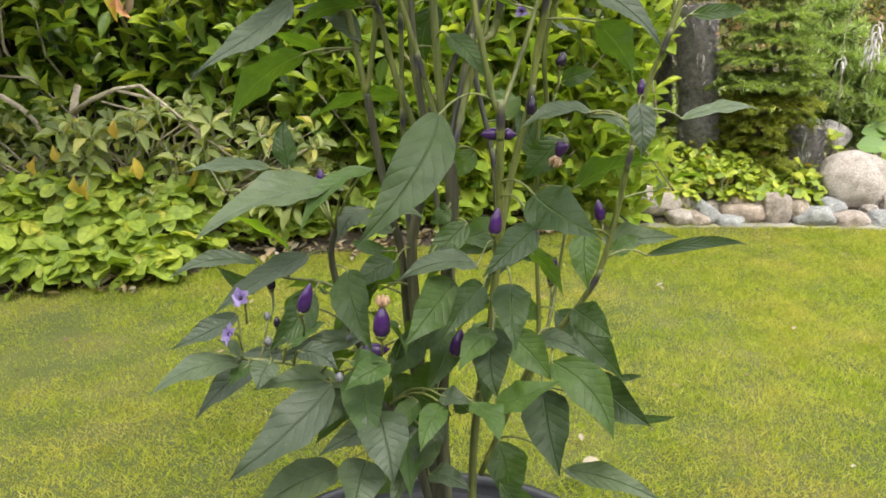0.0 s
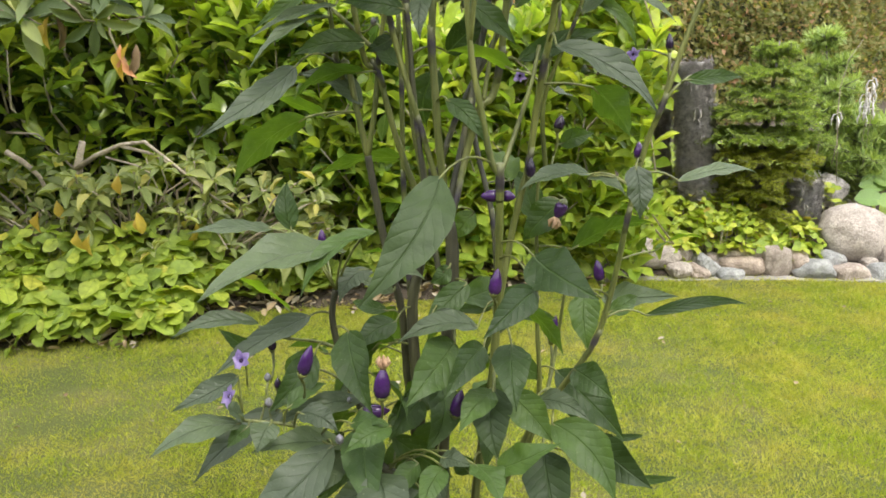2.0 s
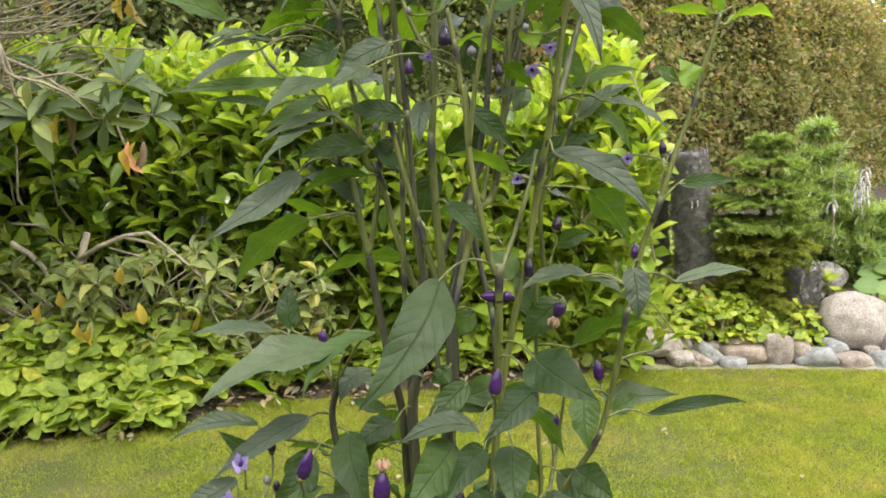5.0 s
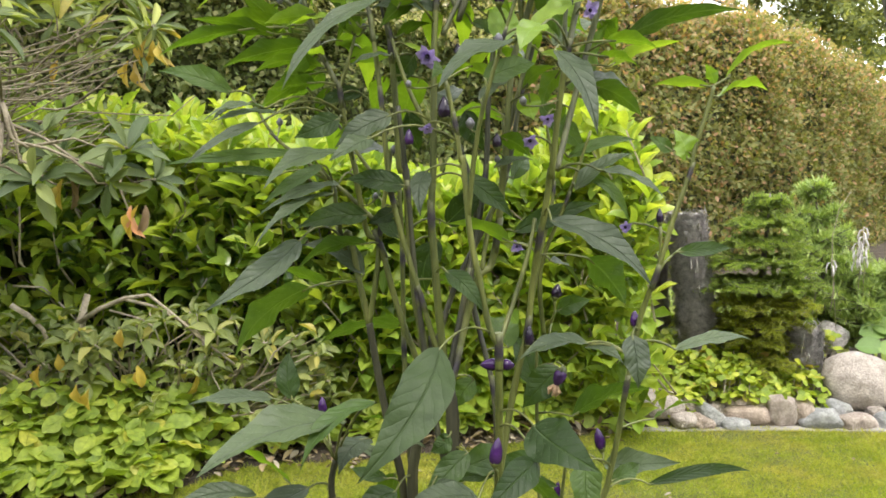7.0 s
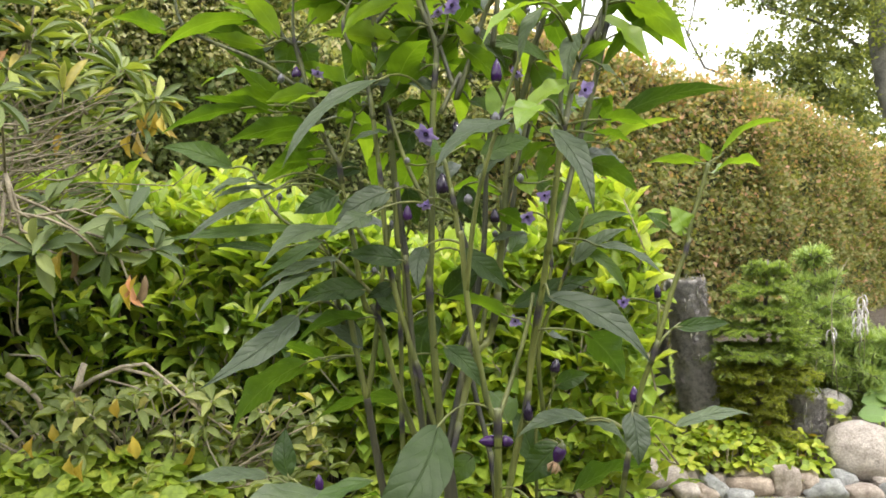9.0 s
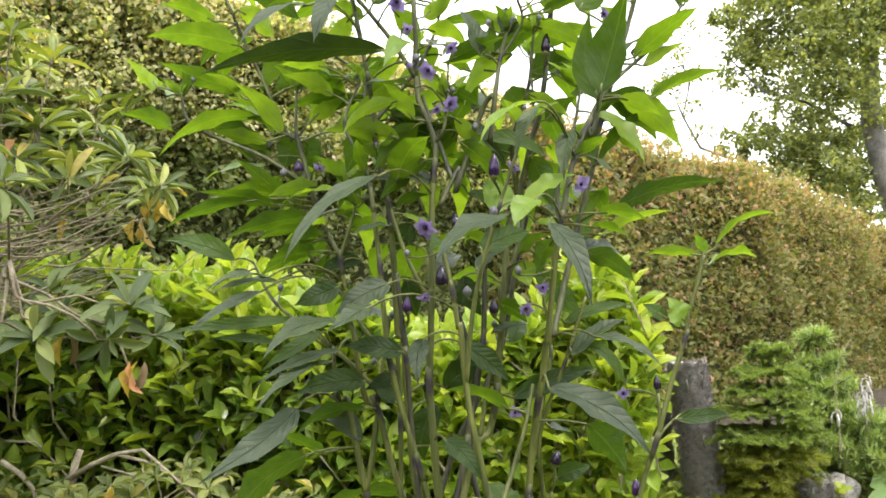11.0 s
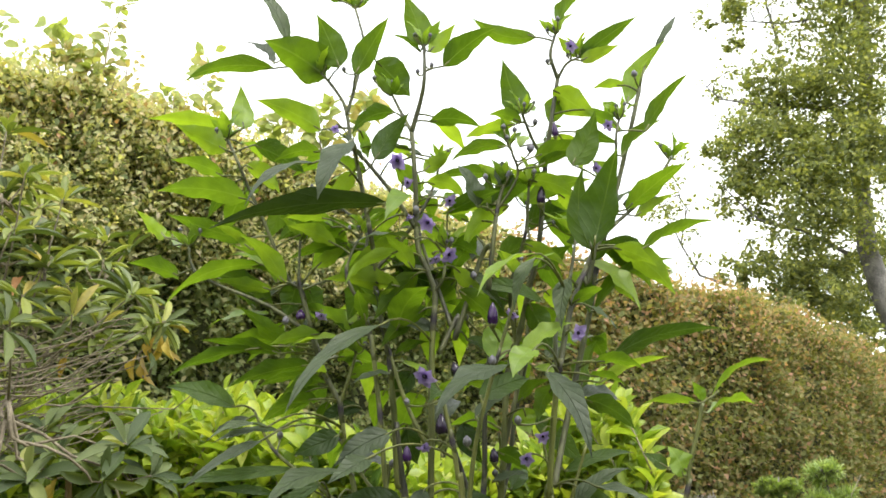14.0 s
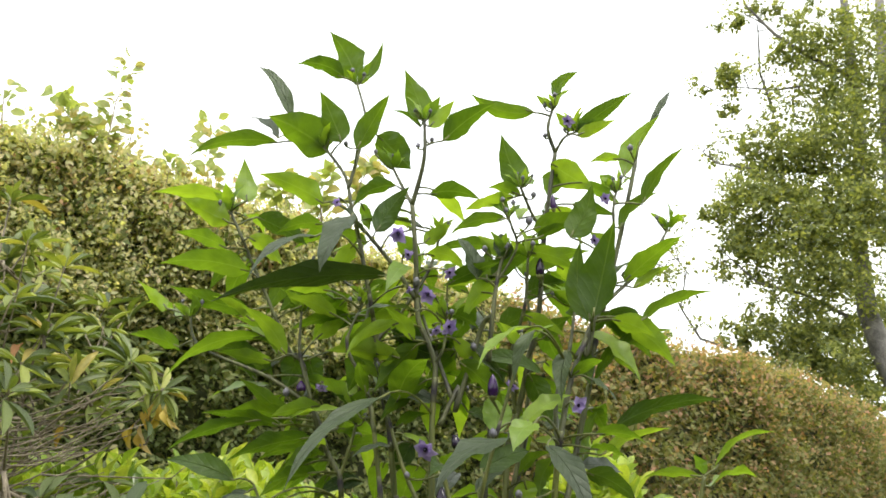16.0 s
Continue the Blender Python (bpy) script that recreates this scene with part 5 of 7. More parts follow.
mat_wood = rough_material("woody_stem", (0.020, 0.018, 0.011), (0.12, 0.115, 0.055), 80, 220, 0.65, 0.5, 0.001, (0.048, 0.046, 0.024), stretch=0.08)
mat_fruit = rough_material("purple_fruit", (0.022, 0.006, 0.05), (0.065, 0.018, 0.12), 30, 200, 0.18, 0.05, 0.0005)
mat_fruit_dark = rough_material("dark_fruit", (0.010, 0.006, 0.018), (0.03, 0.015, 0.045), 30, 200, 0.2, 0.05, 0.0005)
mat_petal = leaf_material("lilac_petal", [(0.0, (0.30, 0.22, 0.50)), (1.0, (0.47, 0.37, 0.66))], 0.5, 0.5, (0.5, 0.45, 0.65), 0.3, 3, glow=(1.1, 1.05, 1.2))
mat_bud = rough_material("closed_bud", (0.09, 0.10, 0.075), (0.22, 0.20, 0.27), 220, 500, 0.5, 0.2, 0.0005)
mat_anther = rough_material("withered_petal", (0.35, 0.2, 0.12), (0.6, 0.42, 0.25), 60, 200, 0.8, 0.3, 0.001)
mat_pot = rough_material("black_plastic", (0.012, 0.013, 0.016), (0.03, 0.031, 0.036), 12, 220, 0.42, 0.15, 0.0006)
mat_soil = rough_material("potting_soil", (0.015, 0.011, 0.008), (0.07, 0.05, 0.035), 40, 160, 0.95, 1.0, 0.006)

POT = Vector((-0.005, 0.80, 0.0))
POT_R, POT_H = 0.24, 0.15
pepper = thing("potted_pepper", POT, "tall bushy purple chilli plant in a black pot on lawn", "potted plant")


def lathe(profile, sides=40):
    bm = bmesh.new()
    rings = [[bm.verts.new((r * math.cos(i * math.tau / sides), r * math.sin(i * math.tau / sides), z)) for i in range(sides)] for r, z in profile]
    for r0, r1 in zip(rings, rings[1:]):
        for i in range(sides):
            bm.faces.new((r0[i], r0[(i + 1) % sides], r1[(i + 1) % sides], r1[i])).smooth = True
    bm.faces.new(list(reversed(rings[0])))
    bm.faces.new(rings[-1])
    return bm


R = POT_R
pot = part("pot", lathe([(R * 0.78, 0.0), (R * 0.80, 0.004), (R * 0.94, POT_H - 0.03), (R * 0.95, POT_H - 0.028), (R * 0.92, POT_H - 0.02), (R * 0.90, POT_H - 0.03), (R * 0.88, 0.03)], 56), mat_pot, pepper, "black plastic pot")
part("rim", lathe([(R * 0.945, POT_H - 0.034), (R * 0.99, POT_H - 0.034), (R, POT_H - 0.030), (R * 1.005, POT_H - 0.006), (R * 0.995, POT_H), (R * 0.955, POT_H - 0.001), (R * 0.935, POT_H - 0.008), (R * 0.925, POT_H - 0.03)], 56), mat_pot, pot, "rolled rim of the pot")
bm = bmesh.new()
rings = []
for k in range(9):
    r = R * 0.895 * k / 8
    rings.append([bm.verts.new((r * math.cos(i * math.tau / 32), r * math.sin(i * math.tau / 32), POT_H - 0.035 + 0.012 * noise.noise(Vector((r * 40 * math.cos(i * math.tau / 32), r * 40 * math.sin(i * math.tau / 32), 3))))) for i in range(32)] if k else [bm.verts.new((0, 0, POT_H - 0.033))])
for r0, r1 in zip(rings, rings[1:]):
    for i in range(32):
        j = (i + 1) % 32
        bm.faces.new((r0[0], r1[i], r1[j]) if len(r0) == 1 else (r0[i], r1[i], r1[j], r0[j])).smooth = True
part("soil", bm, mat_soil, pepper, "dark crumbly potting soil")

stem_points = []
tips = []


def stem(points, r0, r1, mat=None, nodes=()):
    """A stem through points, with dark swollen nodes at some of them."""
    pts = [Vector(p) for p in points]
    # rounded path
    path = []
    for k in range(len(pts) - 1):
        a, b, c, d = pts[max(k - 1, 0)], pts[k], pts[k + 1], pts[min(k + 2, len(pts) - 1)]
        for j in range(5):
            u = j / 5
            path.append(0.5 * (2 * b + (c - a) * u + (2 * a - 5 * b + 4 * c - d) * u * u + (3 * b - a - 3 * c + d) * u ** 3))
    path.append(pts[-1])
    n = len(path) - 1
    thick = 1.2 if r0 < 0.003 else 1.0
    r0, r1 = thick * r0, thick * r1
    bm = bmesh.new()
    tube_into(bm, [p - POT for p in path], [(r0 + (r1 - r0) * k / n) * (1 + 0.05 * math.sin(k * 2.3)) for k in range(n + 1)], 8)
    ob = part("stem", bm, mat or (mat_stem_pale if path[n // 2].z > 1.0 else mat_stem), pepper)
    stem_points.extend(path)
    if r1 <= 0.002:
        tips.append(pts[-1])
    for i in (() if mat is mat_wood else nodes):
        k = min(max(i * 5, 1), n - 1)
        c, t = path[k], (path[k + 1] - path[k - 1]).normalized()
        r = (r0 + (r1 - r0) * k / n)
        bm = bmesh.new()
        h = min(r * 4.8, 0.022)
        tube_into(bm, [c - t * h - POT, c - t * h * 0.5 - POT, c - POT, c + t * h * 0.5 - POT, c + t * h - POT], [r * 1.0, r * 1.04, r * 1.14, r * 1.06, r * 1.0], 8)
        part("node", bm, mat_node, ob, "dark purple swollen node")
    return ob


FACE = {"U": Vector((0.0, -0.55, 0.83)), "F": Vector((0.0, -0.92, 0.38)), "B": Vector((0.0, 0.62, 0.78)), "D": Vector((0.0, 0.62, 0.78)), "K": Vector((0.0, 0.62, 0.78)), "G": Vector((0.0, -0.96, 0.28))}
leaf_count = 0


def blade(u):
    """Half outline of an ovate leaf with a drawn-out tip, 1 at its widest."""
    return 3.4 * u ** 0.68 * (1 - u) ** 1.12 * (1 - 0.22 * u * u)


def leaf(base, tip, width, face, young=False, bow=0.10, join=True, batch=None):
    """One pepper leaf from stalk end to tip; face: upper side up (U), to the front (F) or away (B, D, K); K and G:
    darker copies coloured as in shade, G to the front.
    """
    global leaf_count
    leaf_count += 1
    rnd = random.Random(leaf_count * 17)
    a, b = Vector(base), Vector(tip)
    L = (b - a).length
    d = (b - a) / L
    nrm = FACE[face] + Vector((rnd.gauss(0, 0.16), rnd.gauss(0, 0.1), rnd.gauss(0, 0.1)))
    s = nrm.cross(d).normalized()
    nrm = d.cross(s)
    n, cols = 18, (-1.0, -0.55, 0.0, 0.55, 1.0)
    verts, uv = [], []
    fold, ph, bend = rnd.uniform(0.10, 0.40), rnd.uniform(0, 6.28), rnd.gauss(0, 0.05)
    for k in range(n + 1):
        u = k / n
        w = 0.5 * width * blade(u) * (1 + 0.03 * math.sin(u * 17 + ph) + 0.015 * math.sin(u * 41 + 2 * ph)) if 0 < k < n else (0.0012 if k == 0 else 0.0004)
        mid = a + d * (u * L) + nrm * (bow * L * 4 * u * (1 - u) - 0.10 * L * max(0, u - 0.8)) + s * (bend * L * 4 * u * (1 - u))
        for c in cols:
            ripple = 0.17 * math.sin(u * 12 + ph + c * 1.5) * abs(c) + 0.07 * math.sin(u * 27 + ph * 2 + c) * abs(c)
            verts.append(mid + s * (c * w) + nrm * (w * (fold * abs(c) ** 1.4 + ripple)) - POT)
            uv.append((u, 0.5 + 0.5 * c * (w / (0.5 * width + 1e-6))))
    quads = [(5 * k + i, 5 * k + 5 + i, 5 * k + 6 + i, 5 * k + 1 + i) for k in range(n) for i in range(4)]
    # facing picks the copy: sky sheen (U), light from behind (B), shade (K, G)
    mat = (mat_pepper_young if a.z > 0.75 else mat_pepper_mid) if young else mat_pepper_lit if face == "B" else mat_pepper_mid if face == "D" else mat_pepper_shaded if face in "KG" else mat_pepper_sheen if face == "U" else mat_pepper
    if batch is not None:
        v0 = sum(len(v) for v, _, _ in batch.setdefault(mat, []))
        batch[mat].append((np.array(verts), np.array(quads) + v0, np.array(uv)))
        ob = None
    else:
        ob = part("leaf", raw_mesh("leaf", np.array(verts), np.array(quads), mat, np.array(uv)), mat, pepper)
    if join and stem_points:
        q = min(stem_points, key=lambda p: (p - a).length + 0.35 * max(0, p.z - a.z))
        if (q - a).length > 0.004:
            bm = bmesh.new() if batch is None else batch["petioles"]
            gap = (q - a).length
            tube_into(bm, [p - POT for p in bent(q, a, Vector((0, 0, (0.05 if face in 'BD' else 0.16) * gap)), 6)] + [a + d * 0.01 + nrm * bow * 0.02 - POT], [0.0017, 0.0014, 0.0013, 0.0012, 0.0012, 0.0012, 0.0012, 0.001], 6)
            if ob:
                part("petiole", bm, mat_stem, ob)
    return ob


def pod(top, bottom, width, stalk_to, dark=False, crown=False):
    """An upright pointed chilli: top is the tip, bottom the calyx end."""
    a, b = Vector(bottom), Vector(top)
    d = (b - a).normalized()
    L = (b - a).length
    m = (d.to_track_quat("Z", "Y")).to_matrix()
    bm = bmesh.new()
    rings = []
    prof = ((0.0, 0.35), (0.05, 0.72), (0.18, 0.96), (0.35, 1.0), (0.55, 0.90), (0.72, 0.68), (0.86, 0.42), (0.95, 0.2), (1.0, 0.03))
    for u, r in prof:
        rings.append([bm.verts.new(a + d * (u * L) + m @ Vector((math.cos(i * math.tau / 12), math.sin(i * math.tau / 12), 0)) * (r * width / 2 * (1 + 0.05 * math.sin(3 * i + u * 5))) - POT) for i in range(12)])
    for r0, r1 in zip(rings, rings[1:]):
        for i in range(12):
            bm.faces.new((r0[i], r0[(i + 1) % 12], r1[(i + 1) % 12], r1[i])).smooth = True
    ob = part("fruit", bm, mat_fruit_dark if dark else mat_fruit, pepper, "nearly black unripe chilli" if dark else "glossy deep purple chilli pod")
    bm = bmesh.new()
    tube_into(bm, [a + d * L * 0.10 - POT, a - POT, a - d * 0.004 - POT], [width * 0.40, width * 0.36, width * 0.14], 8)
    part("calyx", bm, mat_stem, ob)
    bm = bmesh.new()
    tube_into(bm, [p - POT for p in bent(Vector(stalk_to), a - d * 0.003, Vector((0.002, 0, 0)), 4)], [0.0013, 0.0012, 0.0013, 0.0015, 0.002], 6)
    part("stalk", bm, mat_stem, ob)
    if crown:
        bm = bmesh.new()
        for j in range(5):
            o = m @ Vector((math.cos(j * 1.257), math.sin(j * 1.257), 0))
            tube_into(bm, [b - d * 0.003 - POT, b + o * 0.006 + d * 0.004 - POT, b + o * 0.004 + d * 0.010 - POT], [0.002, 0.003, 0.001], 5)
        part("dry_flower", bm, mat_anther, ob, "withered orange flower remnant")
    return ob


def flower(place, size, look_at, stalk_to=None):
    """A small lilac star flower."""
    c, axis = Vector(place), Vector(look_at).normalized()
    side = axis.orthogonal().normalized()
    P, D, N = [], [], []
    for j in range(6):
        o = Matrix.Rotation(j * math.tau / 6, 3, axis) @ side
        P.append(c - POT), D.append((o * (0.80 + 0.35 * math.sin(j * 2.1 + c.x * 90)) + axis * (0.75 + 0.3 * math.cos(j * 3.3 + c.z * 70)))), N.append(axis)
    mesh = joined_leaves("flower", np.array(P), np.array(D), np.array(N), size * 0.48 * rng.uniform(0.75, 1.15, 6), size * 0.36, leaf_form(5, 0.5, 0.6, 0.4, 0.35, 0.25), mat_petal)
    ob = part("flower", mesh, mat_petal, pepper, "lilac star-shaped flower")
    bm = bmesh.new()
    tube_into(bm, [c - POT, c + axis * size * 0.14 - POT, c + axis * size * 0.24 - POT], [size * 0.07, size * 0.09, size * 0.03], 6)
    part("stamen", bm, mat_fruit_dark, ob)
    q = Vector(stalk_to) if stalk_to else min(stem_points, key=lambda p: (p - c).length)
    bm = bmesh.new()
    tube_into(bm, [p - POT for p in bent(q, c - axis * 0.004, Vector((0, 0, 0.006)), 4)], [0.0012, 0.0011, 0.0011, 0.0012, 0.0022], 5)
    part("stalk", bm, mat_stem, ob)


def bud(place, size, stalk_to=None):
    c = Vector(place)
    bm = bmesh.new()
    tube_into(bm, [c + Vector((0, 0, k * size * 0.3)) - POT for k in (-2, -1, 0, 1, 2)], [size * 0.12, size * 0.42, size * 0.5, size * 0.4, size * 0.1], 8)
    ob = part("bud", bm, mat_bud, pepper, "small closed grey-lilac bud")
    q = Vector(stalk_to) if stalk_to else min(stem_points, key=lambda p: (p - c).length)
    bm = bmesh.new()
    tube_into(bm, [p - POT for p in bent(q, c - Vector((0, 0, size * 0.5)), Vector((0, 0, -0.004)), 4)], [0.0012, 0.0011, 0.001, 0.001, 0.0016], 5)
    part("stalk", bm, mat_stem, ob)


# stems
stem([(0.007, 0.900, 0.137), (-0.001, 0.920, 0.280), (-0.000, 0.920, 0.383), (0.004, 0.930, 0.449), (0.008, 0.930, 0.510), (0.010, 0.930, 0.569), (0.006, 0.930, 0.603)], 0.0095, 0.0075, mat_wood, (4, 6))
stem([(0.006, 0.930, 0.603), (-0.000, 0.930, 0.644), (-0.006, 0.930, 0.700), (-0.010, 0.930, 0.754), (-0.013, 0.930, 0.795), (-0.012, 0.930, 0.829), (-0.011, 0.930, 0.844), (-0.010, 0.930, 0.913), (-0.009, 0.930, 0.994), (-0.006, 0.930, 1.037)], 0.0050, 0.0034, None, (4, 9))
stem([(-0.006, 0.930, 1.037), (-0.005, 0.930, 1.065), (-0.015, 0.930, 1.094), (-0.024, 0.930, 1.117), (-0.027, 0.930, 1.158), (-0.026, 0.930, 1.163), (-0.028, 0.920, 1.216), (-0.031, 0.920, 1.258)], 0.0034, 0.0030, None, (4,))
stem([(-0.005, 0.930, 1.065), (0.005, 0.920, 1.080), (0.009, 0.920, 1.114)], 0.0018, 0.0012)
stem([(-0.031, 0.920, 1.258), (-0.020, 0.910, 1.293), (-0.015, 0.900, 1.318), (-0.015, 0.900, 1.361)], 0.0028, 0.0016)
stem([(-0.031, 0.920, 1.258), (-0.044, 0.940, 1.290), (-0.056, 0.950, 1.318)], 0.0022, 0.0014)
stem([(0.006, 0.930, 0.603), (0.013, 0.940, 0.629), (0.027, 0.960, 0.684), (0.041, 0.960, 0.728), (0.054, 0.970, 0.739), (0.062, 0.970, 0.774), (0.068, 0.970, 0.836), (0.073, 0.970, 0.890), (0.078, 0.980, 0.969)], 0.0050, 0.0038, None, (1, 5))
stem([(0.078, 0.980, 0.969), (0.095, 0.980, 1.021), (0.107, 0.970, 1.071), (0.102, 0.970, 1.068), (0.114, 0.960, 1.095), (0.121, 0.950, 1.134), (0.125, 0.950, 1.166), (0.129, 0.940, 1.214), (0.137, 0.930, 1.269), (0.148, 0.930, 1.329)], 0.0040, 0.0026, None, (7,))
stem([(0.148, 0.930, 1.329), (0.139, 0.920, 1.356), (0.146, 0.920, 1.383)], 0.0022, 0.0014)
stem([(0.148, 0.930, 1.329), (0.158, 0.920, 1.344), (0.173, 0.920, 1.352)], 0.0016, 0.0012)
stem([(0.129, 0.940, 1.225), (0.113, 0.920, 1.247), (0.100, 0.900, 1.271)], 0.0018, 0.0014)
stem([(0.002, 0.930, 0.115), (-0.023, 0.970, 0.284), (-0.033, 0.970, 0.405), (-0.037, 0.970, 0.491), (-0.028, 0.970, 0.543), (-0.015, 0.970, 0.604), (-0.013, 0.970, 0.657)], 0.0085, 0.005, mat_wood)
stem([(-0.018, 0.960, 0.593), (-0.022, 0.960, 0.645), (-0.032, 0.960, 0.703), (-0.036, 0.960, 0.752), (-0.040, 0.960, 0.801), (-0.043, 0.960, 0.848), (-0.049, 0.960, 0.851), (-0.053, 0.960, 0.922), (-0.059, 0.960, 0.994)], 0.0052, 0.0036, None, (5, 8))
stem([(-0.059, 0.960, 0.994), (-0.070, 0.950, 1.048), (-0.080, 0.940, 1.109), (-0.072, 0.940, 1.079), (-0.079, 0.920, 1.132), (-0.089, 0.910, 1.187), (-0.099, 0.900, 1.236), (-0.100, 0.900, 1.228), (-0.107, 0.900, 1.275), (-0.116, 0.900, 1.297), (-0.137, 0.900, 1.326)], 0.0036, 0.0018, None, (4,))
stem([(-0.107, 0.900, 1.271), (-0.095, 0.900, 1.319), (-0.088, 0.910, 1.366), (-0.101, 0.920, 1.423)], 0.0020, 0.0013)
stem([(-0.097, 0.900, 1.231), (-0.073, 0.910, 1.204), (-0.050, 0.920, 1.176), (-0.027, 0.930, 1.141)], 0.0018, 0.0024)
stem([(-0.015, 0.980, 0.589), (-0.033, 0.980, 0.632), (-0.055, 0.980, 0.694), (-0.074, 0.980, 0.764), (-0.088, 0.980, 0.777), (-0.098, 0.970, 0.830), (-0.099, 0.970, 0.845), (-0.110, 0.970, 0.890), (-0.117, 0.970, 0.941)], 0.0040, 0.0032, None, (3, 8))
stem([(-0.117, 0.970, 0.941), (-0.130, 0.970, 0.965), (-0.143, 0.970, 0.991), (-0.153, 0.970, 1.027), (-0.166, 0.970, 1.075), (-0.182, 0.970, 1.090), (-0.210, 0.960, 1.154), (-0.230, 0.950, 1.198), (-0.241, 0.940, 1.226), (-0.257, 0.940, 1.259)], 0.0032, 0.0018, None, (4,))
stem([(-0.117, 0.970, 0.941), (-0.105, 0.970, 0.978), (-0.099, 0.970, 1.000)], 0.0022, 0.0014)
stem([(-0.005, 0.950, 0.101), (-0.041, 0.980, 0.371), (-0.049, 0.980, 0.478), (-0.062, 0.980, 0.534), (-0.073, 0.980, 0.589), (-0.081, 0.980, 0.635), (-0.087, 0.980, 0.671)], 0.0052, 0.0045, mat_wood, (6,))
stem([(-0.087, 0.980, 0.671), (-0.098, 0.980, 0.720), (-0.109, 0.980, 0.776), (-0.118, 0.980, 0.771), (-0.125, 0.970, 0.830)], 0.0042, 0.0028, None, (3,))
stem([(-0.087, 0.980, 0.671), (-0.078, 0.980, 0.726), (-0.073, 0.980, 0.779), (-0.071, 0.980, 0.797), (-0.061, 0.980, 0.862), (-0.064, 0.980, 0.871)], 0.0036, 0.0022, None, (2,))
stem([(0.036, 0.900, 0.137), (0.038, 0.930, 0.252), (0.046, 0.920, 0.347), (0.056, 0.920, 0.425), (0.061, 0.920, 0.513), (0.060, 0.900, 0.601), (0.059, 0.890, 0.662)], 0.0052, 0.0044, mat_stem, (6,))
stem([(0.059, 0.890, 0.662), (0.049, 0.890, 0.680), (0.038, 0.890, 0.733), (0.028, 0.890, 0.784), (0.021, 0.890, 0.859), (0.019, 0.890, 0.856), (0.013, 0.890, 0.895), (0.003, 0.890, 0.940)], 0.0040, 0.0025, None, (6,))
stem([(0.059, 0.890, 0.662), (0.075, 0.910, 0.702), (0.092, 0.920, 0.754), (0.101, 0.930, 0.795)], 0.0030, 0.0022)
stem([(0.059, 0.930, 0.483), (0.076, 0.940, 0.584), (0.086, 0.940, 0.633), (0.094, 0.940, 0.668), (0.100, 0.940, 0.723), (0.106, 0.930, 0.772), (0.111, 0.920, 0.805), (0.115, 0.910, 0.847), (0.115, 0.900, 0.844), (0.122, 0.890, 0.921), (0.129, 0.880, 0.972)], 0.0040, 0.0033, None, (3, 5, 10))
stem([(0.129, 0.880, 0.972), (0.143, 0.890, 1.029), (0.161, 0.900, 1.074), (0.167, 0.900, 1.068), (0.179, 0.900, 1.114), (0.193, 0.910, 1.156)], 0.0034, 0.0026, None, (2,))
stem([(0.123, 0.920, 0.847), (0.138, 0.940, 0.900), (0.159, 0.950, 0.977), (0.179, 0.950, 1.054), (0.186, 0.950, 1.092), (0.209, 0.940, 1.172), (0.221, 0.940, 1.213), (0.235, 0.930, 1.268), (0.248, 0.930, 1.317)], 0.0036, 0.0026, None, (4,))
stem([(0.047, 0.930, 0.213), (0.100, 0.920, 0.358), (0.130, 0.910, 0.409), (0.168, 0.900, 0.475), (0.185, 0.900, 0.539), (0.195, 0.890, 0.615), (0.209, 0.890, 0.690), (0.222, 0.880, 0.735), (0.235, 0.880, 0.779), (0.241, 0.880, 0.800), (0.256, 0.880, 0.843), (0.260, 0.880, 0.867), (0.271, 0.880, 0.902), (0.279, 0.880, 0.932)], 0.0036, 0.0022, None, (3, 5, 7, 10))
stem([(0.222, 0.880, 0.735), (0.233, 0.880, 0.752), (0.252, 0.890, 0.765)], 0.0014, 0.001)
stem([(0.102, 0.960, 0.313), (0.115, 0.960, 0.388), (0.111, 0.960, 0.467), (0.110, 0.970, 0.519), (0.108, 0.970, 0.637), (0.122, 0.970, 0.657)], 0.0034, 0.0016)
stem([(0.104, 0.980, 0.303), (0.132, 1.020, 0.363), (0.147, 1.050, 0.421), (0.155, 1.050, 0.490)], 0.0026, 0.0016)
stem([(-0.002, 0.880, 0.151), (-0.040, 0.870, 0.308), (-0.072, 0.860, 0.348), (-0.083, 0.870, 0.391), (-0.101, 0.880, 0.427), (-0.114, 0.880, 0.473), (-0.120, 0.880, 0.512), (-0.115, 0.880, 0.540)], 0.0055, 0.0035, mat_wood, (2, 5))
stem([(-0.072, 0.860, 0.348), (-0.088, 0.850, 0.367), (-0.116, 0.830, 0.383), (-0.155, 0.820, 0.410), (-0.205, 0.810, 0.421)], 0.0022, 0.0014)
stem([(-0.114, 0.880, 0.473), (-0.137, 0.880, 0.481), (-0.174, 0.880, 0.486), (-0.200, 0.880, 0.499)], 0.0018, 0.0012)
stem([(0.057, 0.930, 1.066), (0.063, 0.920, 1.118), (0.069, 0.920, 1.159), (0.077, 0.920, 1.190)], 0.0028, 0.0016, None, (2,))
stem([(-0.000, 0.930, 0.994), (0.022, 0.940, 1.039), (0.018, 0.940, 1.011), (0.049, 0.940, 1.105), (0.061, 0.930, 1.120)], 0.0024, 0.0026)
stem([(0.069, 0.920, 1.159), (0.093, 0.910, 1.197), (0.087, 0.900, 1.222), (0.084, 0.900, 1.233)], 0.0014, 0.0012)
stem([(0.193, 0.910, 1.156), (0.208, 0.910, 1.203), (0.209, 0.900, 1.242), (0.216, 0.910, 1.267)], 0.0018, 0.0012)
